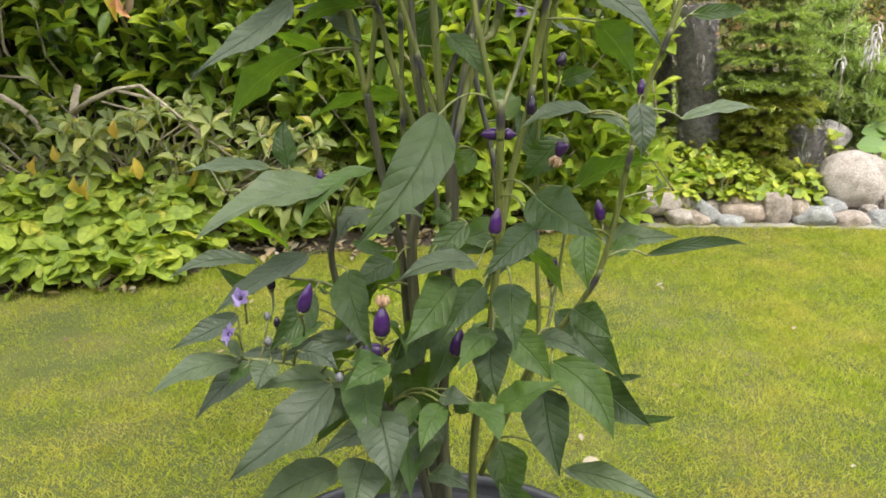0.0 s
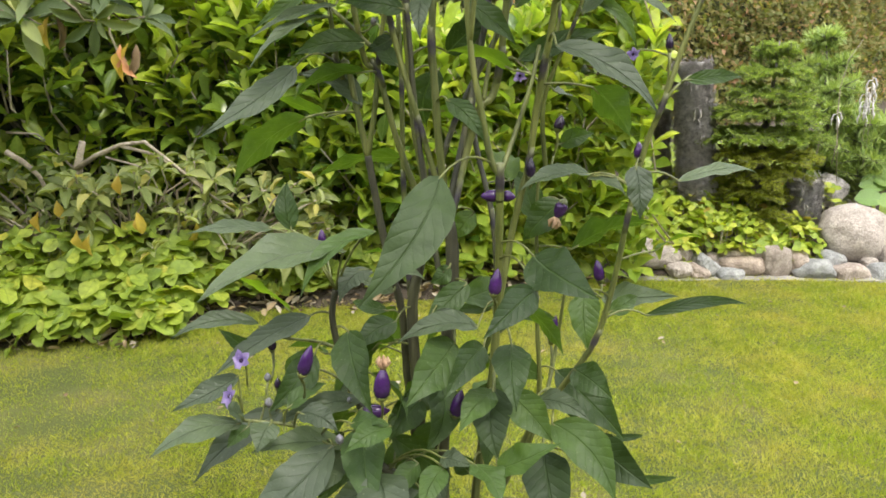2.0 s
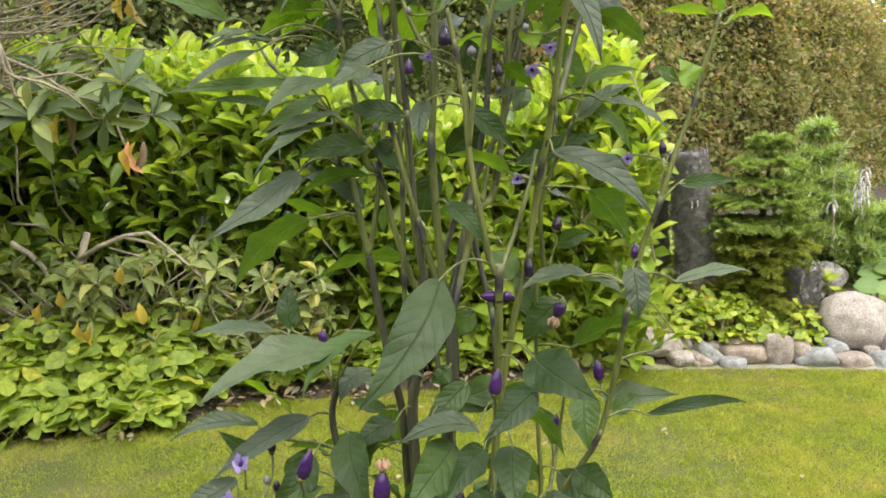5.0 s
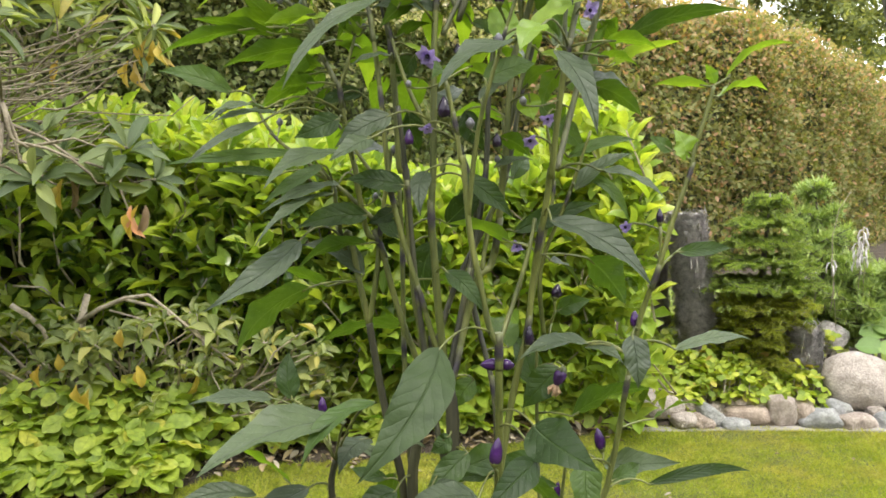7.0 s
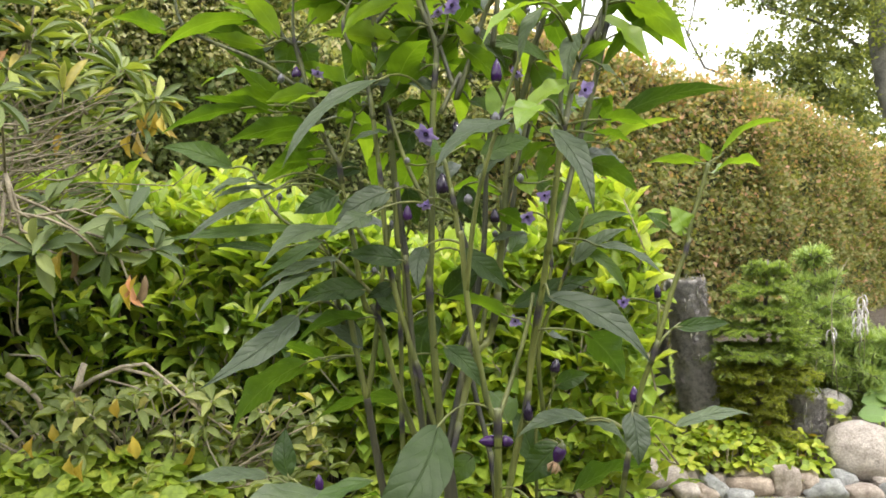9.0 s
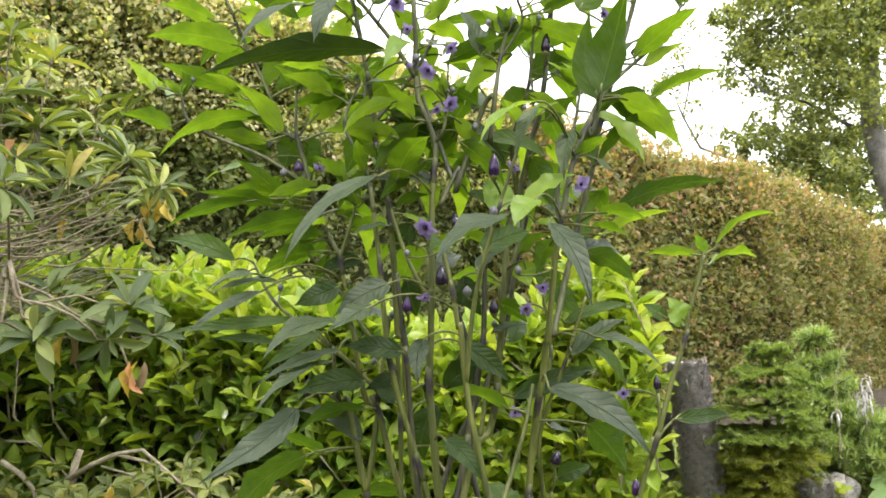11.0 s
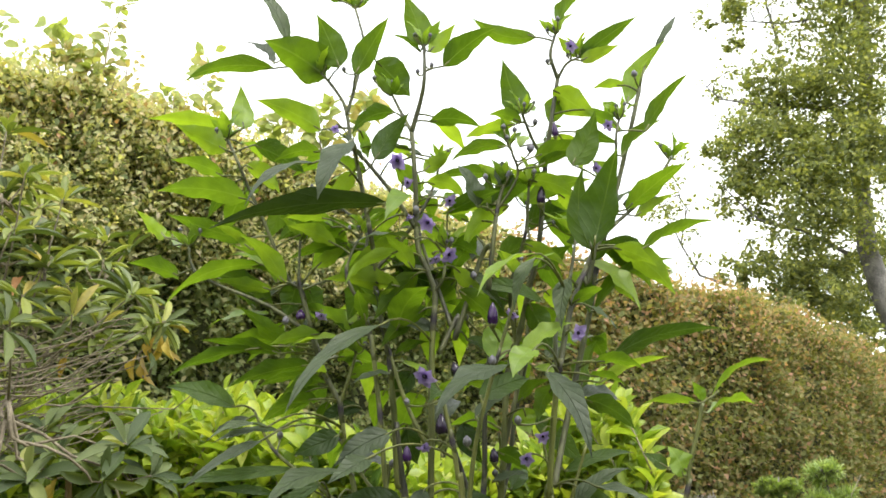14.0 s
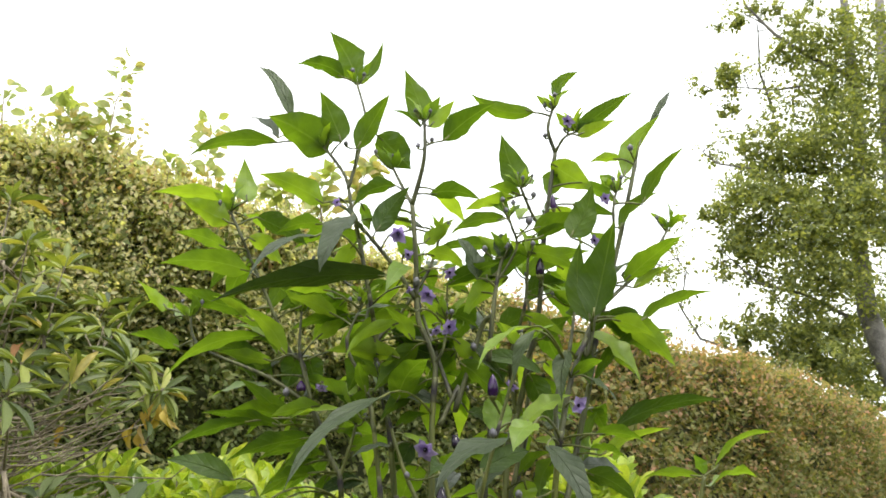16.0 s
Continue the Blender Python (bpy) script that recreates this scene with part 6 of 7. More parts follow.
# leaves, from the pot upwards
leaf((-0.100, 0.850, 0.590), (-0.229, 0.760, 0.565), 0.054, "U")
leaf((-0.069, 0.840, 0.613), (-0.136, 0.780, 0.564), 0.026, "U", True)
leaf((-0.003, 0.830, 0.670), (-0.077, 0.740, 0.565), 0.052, "G")
leaf((-0.079, 0.900, 0.557), (-0.108, 0.850, 0.535), 0.028, "U")
leaf((-0.185, 0.900, 0.602), (-0.271, 0.880, 0.602), 0.025, "U")
leaf((-0.164, 0.900, 0.601), (-0.170, 0.920, 0.650), 0.025, "F")
leaf((-0.200, 0.880, 0.502), (-0.287, 0.850, 0.495), 0.022, "U")
leaf((-0.142, 0.870, 0.514), (-0.230, 0.800, 0.474), 0.031, "U")
leaf((-0.210, 0.820, 0.465), (-0.267, 0.780, 0.445), 0.026, "U")
leaf((-0.194, 0.830, 0.485), (-0.227, 0.820, 0.516), 0.017, "F")
leaf((-0.205, 0.800, 0.422), (-0.278, 0.740, 0.416), 0.034, "U")
leaf((-0.174, 0.860, 0.409), (-0.257, 0.800, 0.357), 0.037, "U")
leaf((-0.112, 0.800, 0.398), (-0.208, 0.730, 0.329), 0.051, "U")
leaf((-0.088, 0.860, 0.422), (-0.178, 0.820, 0.410), 0.027, "U")
leaf((-0.104, 0.830, 0.383), (-0.193, 0.790, 0.396), 0.031, "U")
leaf((-0.174, 0.800, 0.423), (-0.183, 0.770, 0.405), 0.029, "U")
leaf((-0.197, 0.800, 0.419), (-0.215, 0.780, 0.405), 0.018, "U", True)
leaf((-0.145, 0.800, 0.434), (-0.104, 0.780, 0.423), 0.027, "U")
leaf((-0.159, 0.810, 0.434), (-0.122, 0.840, 0.450), 0.020, "U", True)
leaf((-0.180, 0.920, 0.428), (-0.155, 0.930, 0.457), 0.019, "F")
leaf((-0.202, 0.800, 0.426), (-0.224, 0.790, 0.451), 0.020, "U")
leaf((-0.102, 0.870, 0.497), (-0.072, 0.800, 0.434), 0.040, "F")
leaf((-0.054, 0.930, 0.488), (-0.100, 0.900, 0.463), 0.031, "F")
leaf((-0.115, 0.840, 0.275), (-0.198, 0.760, 0.268), 0.047, "U")
leaf((-0.066, 0.780, 0.377), (-0.047, 0.720, 0.332), 0.050, "U")
leaf((-0.023, 0.820, 0.335), (-0.054, 0.780, 0.305), 0.047, "U")
leaf((-0.077, 0.780, 0.321), (-0.086, 0.720, 0.292), 0.048, "U")
leaf((-0.008, 0.840, 0.310), (-0.053, 0.760, 0.278), 0.042, "U")
leaf((0.012, 0.840, 0.495), (-0.035, 0.760, 0.459), 0.048, "F")
leaf((0.036, 0.850, 0.509), (-0.045, 0.800, 0.510), 0.029, "U")
leaf((0.042, 0.840, 0.491), (0.001, 0.770, 0.461), 0.032, "F")
leaf((-0.014, 0.870, 0.512), (0.037, 0.840, 0.508), 0.019, "U")
leaf((0.092, 0.820, 0.558), (0.038, 0.760, 0.528), 0.032, "F")
leaf((0.071, 0.840, 0.493), (0.071, 0.770, 0.450), 0.039, "F")
leaf((0.093, 0.860, 0.583), (0.148, 0.780, 0.561), 0.052, "F")
leaf((0.151, 0.880, 0.537), (0.152, 0.850, 0.484), 0.034, "F")
leaf((0.186, 0.920, 0.502), (0.225, 0.950, 0.513), 0.021, "F")
leaf((0.228, 0.920, 0.499), (0.360, 0.970, 0.497), 0.015, "F")
leaf((0.146, 0.900, 0.442), (0.183, 0.860, 0.423), 0.036, "F")
leaf((0.099, 0.860, 0.422), (0.152, 0.820, 0.417), 0.026, "U")
leaf((0.054, 0.840, 0.444), (0.056, 0.790, 0.387), 0.043, "G")
leaf((0.069, 0.830, 0.442), (0.111, 0.800, 0.403), 0.038, "F")
leaf((0.055, 0.780, 0.382), (0.113, 0.760, 0.421), 0.032, "U", True)
leaf((0.031, 0.780, 0.388), (0.055, 0.730, 0.372), 0.035, "U", True)
leaf((0.113, 0.820, 0.414), (0.170, 0.760, 0.358), 0.045, "F")
leaf((0.158, 0.840, 0.387), (0.213, 0.790, 0.356), 0.042, "G")
leaf((0.207, 0.950, 0.278), (0.303, 1.000, 0.255), 0.012, "F")
leaf((0.196, 0.950, 0.332), (0.255, 1.000, 0.313), 0.009, "F")
leaf((0.105, 0.820, 0.382), (0.116, 0.750, 0.323), 0.049, "G")
leaf((0.139, 0.860, 0.262), (0.240, 0.800, 0.258), 0.029, "U")
leaf((0.001, 0.790, 0.379), (-0.021, 0.740, 0.355), 0.027, "U", True)
leaf((0.052, 0.830, 0.445), (0.016, 0.780, 0.423), 0.031, "U", True)
leaf((-0.002, 0.800, 0.385), (0.029, 0.780, 0.386), 0.022, "U")
leaf((-0.052, 0.780, 0.429), (-0.094, 0.750, 0.416), 0.028, "U", True)
leaf((-0.092, 0.790, 0.427), (-0.057, 0.770, 0.437), 0.019, "U", True)
leaf((-0.026, 0.820, 0.368), (-0.055, 0.800, 0.340), 0.026, "U", True)
leaf((-0.024, 0.860, 0.422), (-0.056, 0.830, 0.390), 0.035, "F")
leaf((0.068, 0.950, 0.248), (0.086, 0.930, 0.173), 0.052, "F")
leaf((-0.054, 0.900, 0.356), (-0.025, 0.900, 0.291), 0.046, "F")
leaf((-0.014, 0.800, 0.293), (0.029, 0.770, 0.293), 0.027, "U")
leaf((0.078, 0.980, 0.488), (0.139, 1.000, 0.468), 0.019, "F")
leaf((0.058, 0.980, 0.488), (0.011, 1.000, 0.478), 0.016, "F")
leaf((-0.059, 0.930, 0.551), (-0.020, 0.930, 0.538), 0.015, "U")
leaf((0.007, 0.920, 0.555), (-0.015, 0.920, 0.536), 0.021, "F")
leaf((0.030, 0.880, 0.324), (0.011, 0.880, 0.352), 0.024, "F")
leaf((-0.009, 0.950, 0.355), (-0.026, 0.950, 0.295), 0.038, "F")
leaf((-0.153, 0.900, 0.773), (-0.235, 0.820, 0.710), 0.034, "U")
leaf((-0.151, 0.950, 0.717), (-0.231, 0.920, 0.644), 0.050, "D", True)
leaf((-0.110, 0.900, 0.834), (-0.185, 0.840, 0.803), 0.019, "U")
leaf((-0.114, 0.880, 0.823), (-0.184, 0.820, 0.774), 0.019, "U")
leaf((-0.101, 0.880, 0.864), (-0.174, 0.820, 0.830), 0.032, "U")
leaf((-0.073, 0.860, 0.879), (-0.110, 0.820, 0.856), 0.025, "U")
leaf((-0.163, 0.930, 0.868), (-0.298, 0.900, 0.855), 0.015, "F")
leaf((-0.193, 0.900, 0.898), (-0.258, 0.840, 0.851), 0.014, "U")
leaf((-0.180, 0.920, 0.842), (-0.249, 0.900, 0.847), 0.010, "F")
leaf((-0.186, 0.900, 0.913), (-0.241, 0.860, 0.899), 0.018, "U")
leaf((-0.132, 0.930, 0.853), (-0.198, 0.920, 0.811), 0.017, "F")
leaf((-0.087, 0.970, 0.797), (-0.165, 0.950, 0.784), 0.030, "F")
leaf((-0.086, 0.960, 0.766), (-0.165, 0.950, 0.738), 0.027, "D")
leaf((-0.045, 1.020, 0.662), (-0.155, 1.000, 0.640), 0.039, "D")
leaf((0.003, 0.900, 0.740), (0.042, 0.880, 0.699), 0.022, "F")
leaf((-0.006, 1.000, 0.766), (-0.020, 1.000, 0.702), 0.036, "F")
leaf((0.004, 1.000, 0.786), (0.053, 0.980, 0.829), 0.032, "F")
leaf((0.110, 0.860, 0.795), (0.205, 0.820, 0.733), 0.035, "U")
leaf((0.159, 0.930, 0.751), (0.200, 0.920, 0.701), 0.046, "D")
leaf((0.165, 0.900, 0.847), (0.230, 0.870, 0.817), 0.020, "U")
leaf((0.152, 0.930, 0.844), (0.203, 0.920, 0.789), 0.015, "F")
leaf((0.080, 0.950, 0.779), (0.178, 0.970, 0.811), 0.024, "F")
leaf((0.139, 0.950, 0.862), (0.222, 0.970, 0.883), 0.015, "F")
leaf((0.194, 0.860, 0.677), (0.197, 0.840, 0.626), 0.031, "U")
leaf((0.146, 0.950, 0.568), (0.237, 0.950, 0.601), 0.049, "D")
leaf((0.244, 0.880, 0.658), (0.339, 0.920, 0.663), 0.019, "U")
leaf((0.245, 0.880, 0.761), (0.308, 0.900, 0.764), 0.016, "F")
leaf((0.253, 0.880, 0.857), (0.239, 0.880, 0.888), 0.029, "F", True)
leaf((0.237, 0.880, 0.866), (0.213, 0.880, 0.881), 0.015, "F")
leaf((0.155, 0.900, 0.662), (0.077, 0.870, 0.650), 0.025, "U")
leaf((0.152, 0.900, 0.658), (0.191, 0.880, 0.642), 0.018, "U")
leaf((0.132, 0.950, 0.624), (0.090, 0.950, 0.578), 0.037, "F")
leaf((0.106, 0.980, 0.597), (0.081, 1.000, 0.655), 0.032, "F")
leaf((0.035, 0.950, 0.611), (0.010, 0.950, 0.578), 0.027, "F")
leaf((0.056, 0.980, 0.829), (0.010, 1.000, 0.809), 0.024, "F")
leaf((0.135, 1.000, 0.682), (0.175, 1.000, 0.695), 0.023, "F")
leaf((-0.055, 0.980, 0.803), (-0.088, 0.980, 0.787), 0.018, "F")
leaf((-0.203, 0.980, 1.060), (-0.282, 0.970, 1.097), 0.033, "D")
leaf((-0.217, 0.970, 1.108), (-0.315, 0.920, 1.052), 0.026, "B", True)
leaf((-0.174, 0.980, 1.088), (-0.187, 0.980, 1.045), 0.033, "D")
leaf((-0.161, 0.980, 1.084), (-0.148, 0.980, 1.045), 0.033, "D")
leaf((-0.140, 0.950, 1.020), (-0.193, 0.930, 1.007), 0.023, "B", True)
leaf((-0.185, 0.950, 0.998), (-0.271, 0.930, 1.013), 0.022, "B")
leaf((-0.216, 0.950, 1.004), (-0.299, 0.900, 0.969), 0.021, "B")
leaf((-0.147, 0.930, 0.982), (-0.232, 0.900, 0.957), 0.029, "B")
leaf((-0.061, 0.850, 1.015), (-0.148, 0.780, 0.921), 0.023, "U")
leaf((-0.179, 0.920, 0.910), (-0.241, 0.880, 0.897), 0.017, "U")
leaf((0.073, 0.800, 0.966), (-0.004, 0.740, 0.918), 0.039, "U")
leaf((0.094, 0.800, 0.981), (0.070, 0.770, 0.952), 0.027, "U", True)
leaf((-0.058, 0.970, 1.114), (-0.009, 0.950, 1.061), 0.044, "D")
leaf((-0.045, 0.900, 1.107), (-0.102, 0.850, 1.056), 0.017, "B", True)
leaf((-0.084, 0.970, 1.091), (-0.110, 0.970, 1.039), 0.035, "B")
leaf((0.097, 0.800, 1.078), (0.037, 0.760, 1.029), 0.021, "U", True)
leaf((0.100, 0.820, 1.078), (0.075, 0.800, 1.021), 0.016, "U")
leaf((0.121, 0.950, 1.055), (0.026, 0.950, 1.070), 0.020, "F")
leaf((-0.051, 0.950, 0.994), (-0.013, 0.950, 1.010), 0.017, "B")
leaf((-0.056, 0.930, 0.972), (-0.097, 0.900, 0.958), 0.015, "U")
leaf((0.110, 0.840, 0.963), (0.143, 0.780, 0.878), 0.027, "U")
leaf((0.142, 0.880, 1.068), (0.130, 0.860, 1.011), 0.021, "U")
leaf((0.176, 0.920, 1.038), (0.279, 0.950, 1.107), 0.026, "B")
leaf((0.190, 0.900, 0.985), (0.322, 0.930, 1.021), 0.030, "D")
leaf((0.178, 0.920, 0.958), (0.264, 0.950, 0.991), 0.019, "B", True)
leaf((0.165, 0.950, 0.942), (0.222, 0.950, 0.907), 0.030, "D")
leaf((0.162, 0.950, 0.955), (0.185, 0.970, 1.012), 0.031, "B")
leaf((0.160, 0.900, 1.073), (0.168, 0.900, 1.034), 0.021, "B")
leaf((0.197, 0.950, 1.123), (0.251, 0.950, 1.071), 0.032, "B")
leaf((0.095, 0.950, 0.933), (0.101, 0.950, 0.904), 0.028, "B", True)
leaf((0.130, 0.950, 0.958), (0.111, 0.950, 0.917), 0.026, "B")
leaf((0.274, 0.880, 0.932), (0.210, 0.860, 0.931), 0.013, "B", True)
leaf((0.284, 0.880, 0.921), (0.348, 0.920, 0.934), 0.027, "B", True)
leaf((0.289, 0.880, 0.938), (0.366, 0.900, 0.980), 0.016, "B", True)
leaf((0.280, 0.880, 0.935), (0.270, 0.880, 0.955), 0.014, "B", True)
leaf((0.063, 0.950, 0.885), (0.098, 0.950, 0.863), 0.024, "B")
leaf((0.057, 0.950, 0.851), (0.101, 0.950, 0.860), 0.014, "U")
leaf((-0.113, 0.930, 0.904), (-0.161, 0.920, 0.883), 0.027, "F")
leaf((-0.055, 0.900, 0.905), (-0.112, 0.880, 0.871), 0.031, "U")
leaf((-0.033, 0.970, 0.978), (-0.059, 0.970, 0.945), 0.024, "F")
leaf((-0.040, 0.980, 0.917), (-0.028, 1.000, 0.871), 0.025, "F")
leaf((0.039, 0.980, 1.041), (0.007, 1.000, 1.065), 0.022, "B")
leaf((0.033, 0.980, 1.015), (0.067, 1.000, 1.005), 0.018, "F")
leaf((-0.092, 0.980, 0.936), (-0.145, 0.980, 0.920), 0.021, "F")
leaf((0.106, 0.960, 1.056), (0.131, 0.960, 0.995), 0.031, "D")
leaf((0.026, 1.000, 0.918), (0.049, 1.000, 0.871), 0.027, "F")
leaf((-0.030, 0.980, 1.061), (-0.054, 1.000, 1.022), 0.027, "B")
leaf((-0.206, 0.950, 1.357), (-0.303, 0.900, 1.318), 0.024, "B")
leaf((-0.133, 0.900, 1.320), (-0.203, 0.880, 1.360), 0.054, "B")
leaf((-0.201, 0.930, 1.354), (-0.243, 0.930, 1.384), 0.025, "U")
leaf((-0.189, 0.950, 1.391), (-0.243, 0.970, 1.482), 0.021, "U")
leaf((-0.103, 0.920, 1.432), (-0.137, 0.920, 1.500), 0.041, "B")
leaf((-0.117, 0.920, 1.432), (-0.175, 0.900, 1.442), 0.025, "B")
leaf((-0.096, 0.920, 1.431), (-0.069, 0.920, 1.485), 0.015, "B")
leaf((-0.114, 0.880, 1.324), (-0.140, 0.870, 1.387), 0.034, "B")
leaf((-0.093, 0.860, 1.305), (-0.054, 0.840, 1.366), 0.027, "B")
leaf((-0.077, 0.950, 1.365), (-0.033, 0.950, 1.317), 0.046, "D")
leaf((-0.093, 0.820, 1.208), (-0.121, 0.780, 1.133), 0.035, "U")
leaf((-0.259, 0.950, 1.276), (-0.348, 0.920, 1.280), 0.025, "B", True)
leaf((-0.255, 0.930, 1.241), (-0.314, 0.920, 1.271), 0.033, "B", True)
leaf((-0.235, 0.930, 1.269), (-0.244, 0.940, 1.330), 0.028, "B", True)
leaf((-0.225, 0.920, 1.176), (-0.324, 0.900, 1.182), 0.035, "B", True)
leaf((-0.254, 0.920, 1.205), (-0.316, 0.920, 1.227), 0.024, "B", True)
leaf((-0.230, 0.950, 1.135), (-0.321, 0.930, 1.163), 0.028, "B")
leaf((-0.058, 0.880, 1.157), (-0.240, 0.820, 1.116), 0.034, "K")
leaf((-0.131, 0.820, 1.185), (-0.189, 0.760, 1.122), 0.016, "U")
leaf((-0.226, 0.950, 1.255), (-0.161, 0.950, 1.217), 0.034, "D")
leaf((-0.230, 0.930, 1.222), (-0.185, 0.920, 1.183), 0.030, "B", True)
leaf((-0.025, 0.860, 1.110), (-0.091, 0.820, 1.095), 0.021, "U")
leaf((-0.015, 0.900, 1.362), (-0.039, 0.900, 1.431), 0.033, "B")
leaf((-0.009, 0.900, 1.352), (0.023, 0.900, 1.389), 0.019, "B", True)
leaf((0.008, 0.900, 1.333), (0.070, 0.880, 1.373), 0.033, "B")
leaf((-0.020, 0.920, 1.362), (-0.056, 0.920, 1.386), 0.009, "B")
leaf((0.122, 0.920, 1.380), (0.043, 0.900, 1.397), 0.022, "B")
leaf((0.150, 0.920, 1.387), (0.183, 0.930, 1.443), 0.026, "B")
leaf((0.144, 0.920, 1.389), (0.126, 0.920, 1.405), 0.009, "B", True)
leaf((0.102, 0.900, 1.272), (0.079, 0.900, 1.341), 0.034, "B")
leaf((0.079, 0.880, 1.224), (0.013, 0.850, 1.195), 0.019, "B")
leaf((0.092, 0.900, 1.258), (0.030, 0.880, 1.235), 0.020, "B", True)
leaf((0.099, 0.900, 1.261), (0.060, 0.900, 1.271), 0.018, "B", True)
leaf((0.173, 0.920, 1.352), (0.244, 0.900, 1.397), 0.022, "B")
leaf((0.172, 0.900, 1.338), (0.220, 0.900, 1.359), 0.017, "B", True)
leaf((0.140, 0.920, 1.310), (0.192, 0.920, 1.275), 0.036, "B", True)
leaf((0.152, 0.930, 1.306), (0.136, 0.930, 1.269), 0.027, "B")
leaf((0.153, 0.880, 1.200), (0.182, 0.880, 1.265), 0.034, "B")
leaf((0.228, 0.920, 1.315), (0.188, 0.920, 1.311), 0.013, "B", True)
leaf((0.228, 0.920, 1.292), (0.282, 0.930, 1.379), 0.029, "B", True)
leaf((0.275, 0.950, 1.375), (0.312, 0.970, 1.436), 0.011, "U")
leaf((0.243, 0.900, 1.247), (0.293, 0.880, 1.312), 0.021, "B")
leaf((0.218, 0.920, 1.224), (0.272, 0.930, 1.275), 0.024, "B")
leaf((0.166, 0.840, 1.097), (0.191, 0.820, 1.198), 0.046, "B")
leaf((0.166, 0.860, 1.096), (0.161, 0.860, 1.190), 0.029, "B")
leaf((0.230, 0.920, 1.150), (0.281, 0.930, 1.181), 0.016, "B", True)
leaf((0.231, 0.900, 1.106), (0.324, 0.920, 1.146), 0.023, "B")
leaf((0.203, 0.950, 1.129), (0.250, 0.950, 1.085), 0.038, "D")
leaf((0.045, 0.900, 1.157), (0.022, 0.900, 1.210), 0.028, "U")
leaf((0.077, 0.920, 1.186), (0.077, 0.930, 1.224), 0.024, "U")
leaf((0.063, 0.920, 1.166), (0.128, 0.920, 1.207), 0.030, "B")
leaf((0.057, 0.920, 1.159), (0.061, 0.920, 1.204), 0.021, "B")
leaf((-0.073, 0.900, 1.217), (-0.033, 0.900, 1.274), 0.028, "D")
leaf((-0.014, 0.930, 1.198), (0.033, 0.930, 1.175), 0.024, "B", True)
leaf((-0.017, 0.930, 1.212), (0.017, 0.930, 1.237), 0.022, "B", True)
leaf((0.105, 0.950, 1.152), (0.157, 0.970, 1.172), 0.036, "D")
leaf((0.069, 0.950, 1.104), (0.124, 0.950, 1.124), 0.035, "D")
leaf((0.215, 0.920, 1.279), (0.199, 0.920, 1.294), 0.019, "B", True)
leaf((0.204, 0.930, 1.202), (0.185, 0.930, 1.224), 0.023, "B", True)
leaf((-0.094, 0.930, 1.264), (-0.083, 0.930, 1.228), 0.019, "B", True)
leaf((-0.053, 0.950, 1.227), (-0.021, 0.950, 1.183), 0.028, "B", True)
leaf((0.002, 0.950, 1.126), (-0.022, 0.950, 1.154), 0.023, "B", True)
leaf((0.016, 0.960, 1.128), (0.050, 0.960, 1.141), 0.026, "B", True)
leaf((-0.163, 0.960, 1.144), (-0.094, 0.960, 1.147), 0.022, "B")
leaf((-0.179, 0.960, 1.187), (-0.211, 0.960, 1.131), 0.023, "B")
leaf((-0.122, 0.970, 1.090), (-0.067, 0.970, 1.103), 0.023, "B", True)
leaf((-0.150, 0.970, 1.104), (-0.109, 0.970, 1.132), 0.022, "B", True)
leaf((-0.201, 0.960, 1.075), (-0.267, 0.950, 1.088), 0.023, "B", True)
leaf((0.123, 0.950, 1.096), (0.158, 0.950, 1.124), 0.025, "B")
leaf((0.155, 0.950, 1.069), (0.190, 0.950, 1.096), 0.024, "B", True)
leaf((0.042, 0.960, 1.072), (0.009, 0.970, 1.102), 0.025, "B")
leaf((0.087, 0.970, 1.073), (0.062, 0.970, 1.033), 0.028, "D")
leaf((-0.053, 0.970, 1.103), (-0.012, 0.970, 1.075), 0.025, "B")
leaf((0.145, 0.950, 1.188), (0.168, 0.950, 1.166), 0.022, "B", True)
leaf((0.036, 0.940, 1.151), (0.003, 0.940, 1.162), 0.016, "B")
leaf((-0.094, 0.950, 1.155), (-0.053, 0.960, 1.171), 0.019, "B")
# fruits, flowers and buds
pod((-0.124, 0.760, 0.521), (-0.134, 0.760, 0.491), 0.0138, (-0.138, 0.790, 0.455))
pod((-0.060, 0.800, 0.484), (-0.062, 0.800, 0.450), 0.0180, (-0.065, 0.820, 0.414), crown=True)
pod((-0.056, 0.840, 0.419), (-0.086, 0.840, 0.416), 0.0170, (-0.081, 0.850, 0.393))
pod((0.020, 0.850, 0.438), (0.013, 0.850, 0.408), 0.0165, (0.007, 0.870, 0.378))
pod((0.059, 0.895, 0.560), (0.055, 0.895, 0.530), 0.0150, (0.058, 0.905, 0.505))
pod((0.146, 1.060, 0.453), (0.141, 1.060, 0.416), 0.0145, (0.137, 1.040, 0.378))
pod((0.168, 0.910, 0.566), (0.173, 0.910, 0.542), 0.0125, (0.171, 0.900, 0.531))
pod((0.123, 0.920, 0.609), (0.131, 0.920, 0.628), 0.0150, (0.126, 0.930, 0.635), crown=True)
pod((0.039, 0.900, 0.638), (0.059, 0.900, 0.639), 0.0140, (0.059, 0.890, 0.659))
pod((0.077, 0.900, 0.637), (0.063, 0.900, 0.639), 0.0130, (0.059, 0.890, 0.659))
pod((0.095, 0.930, 0.676), (0.095, 0.930, 0.653), 0.0110, (0.095, 0.940, 0.640), dark=True)
pod((-0.139, 0.950, 0.591), (-0.138, 0.950, 0.572), 0.0105, (-0.122, 0.900, 0.538))
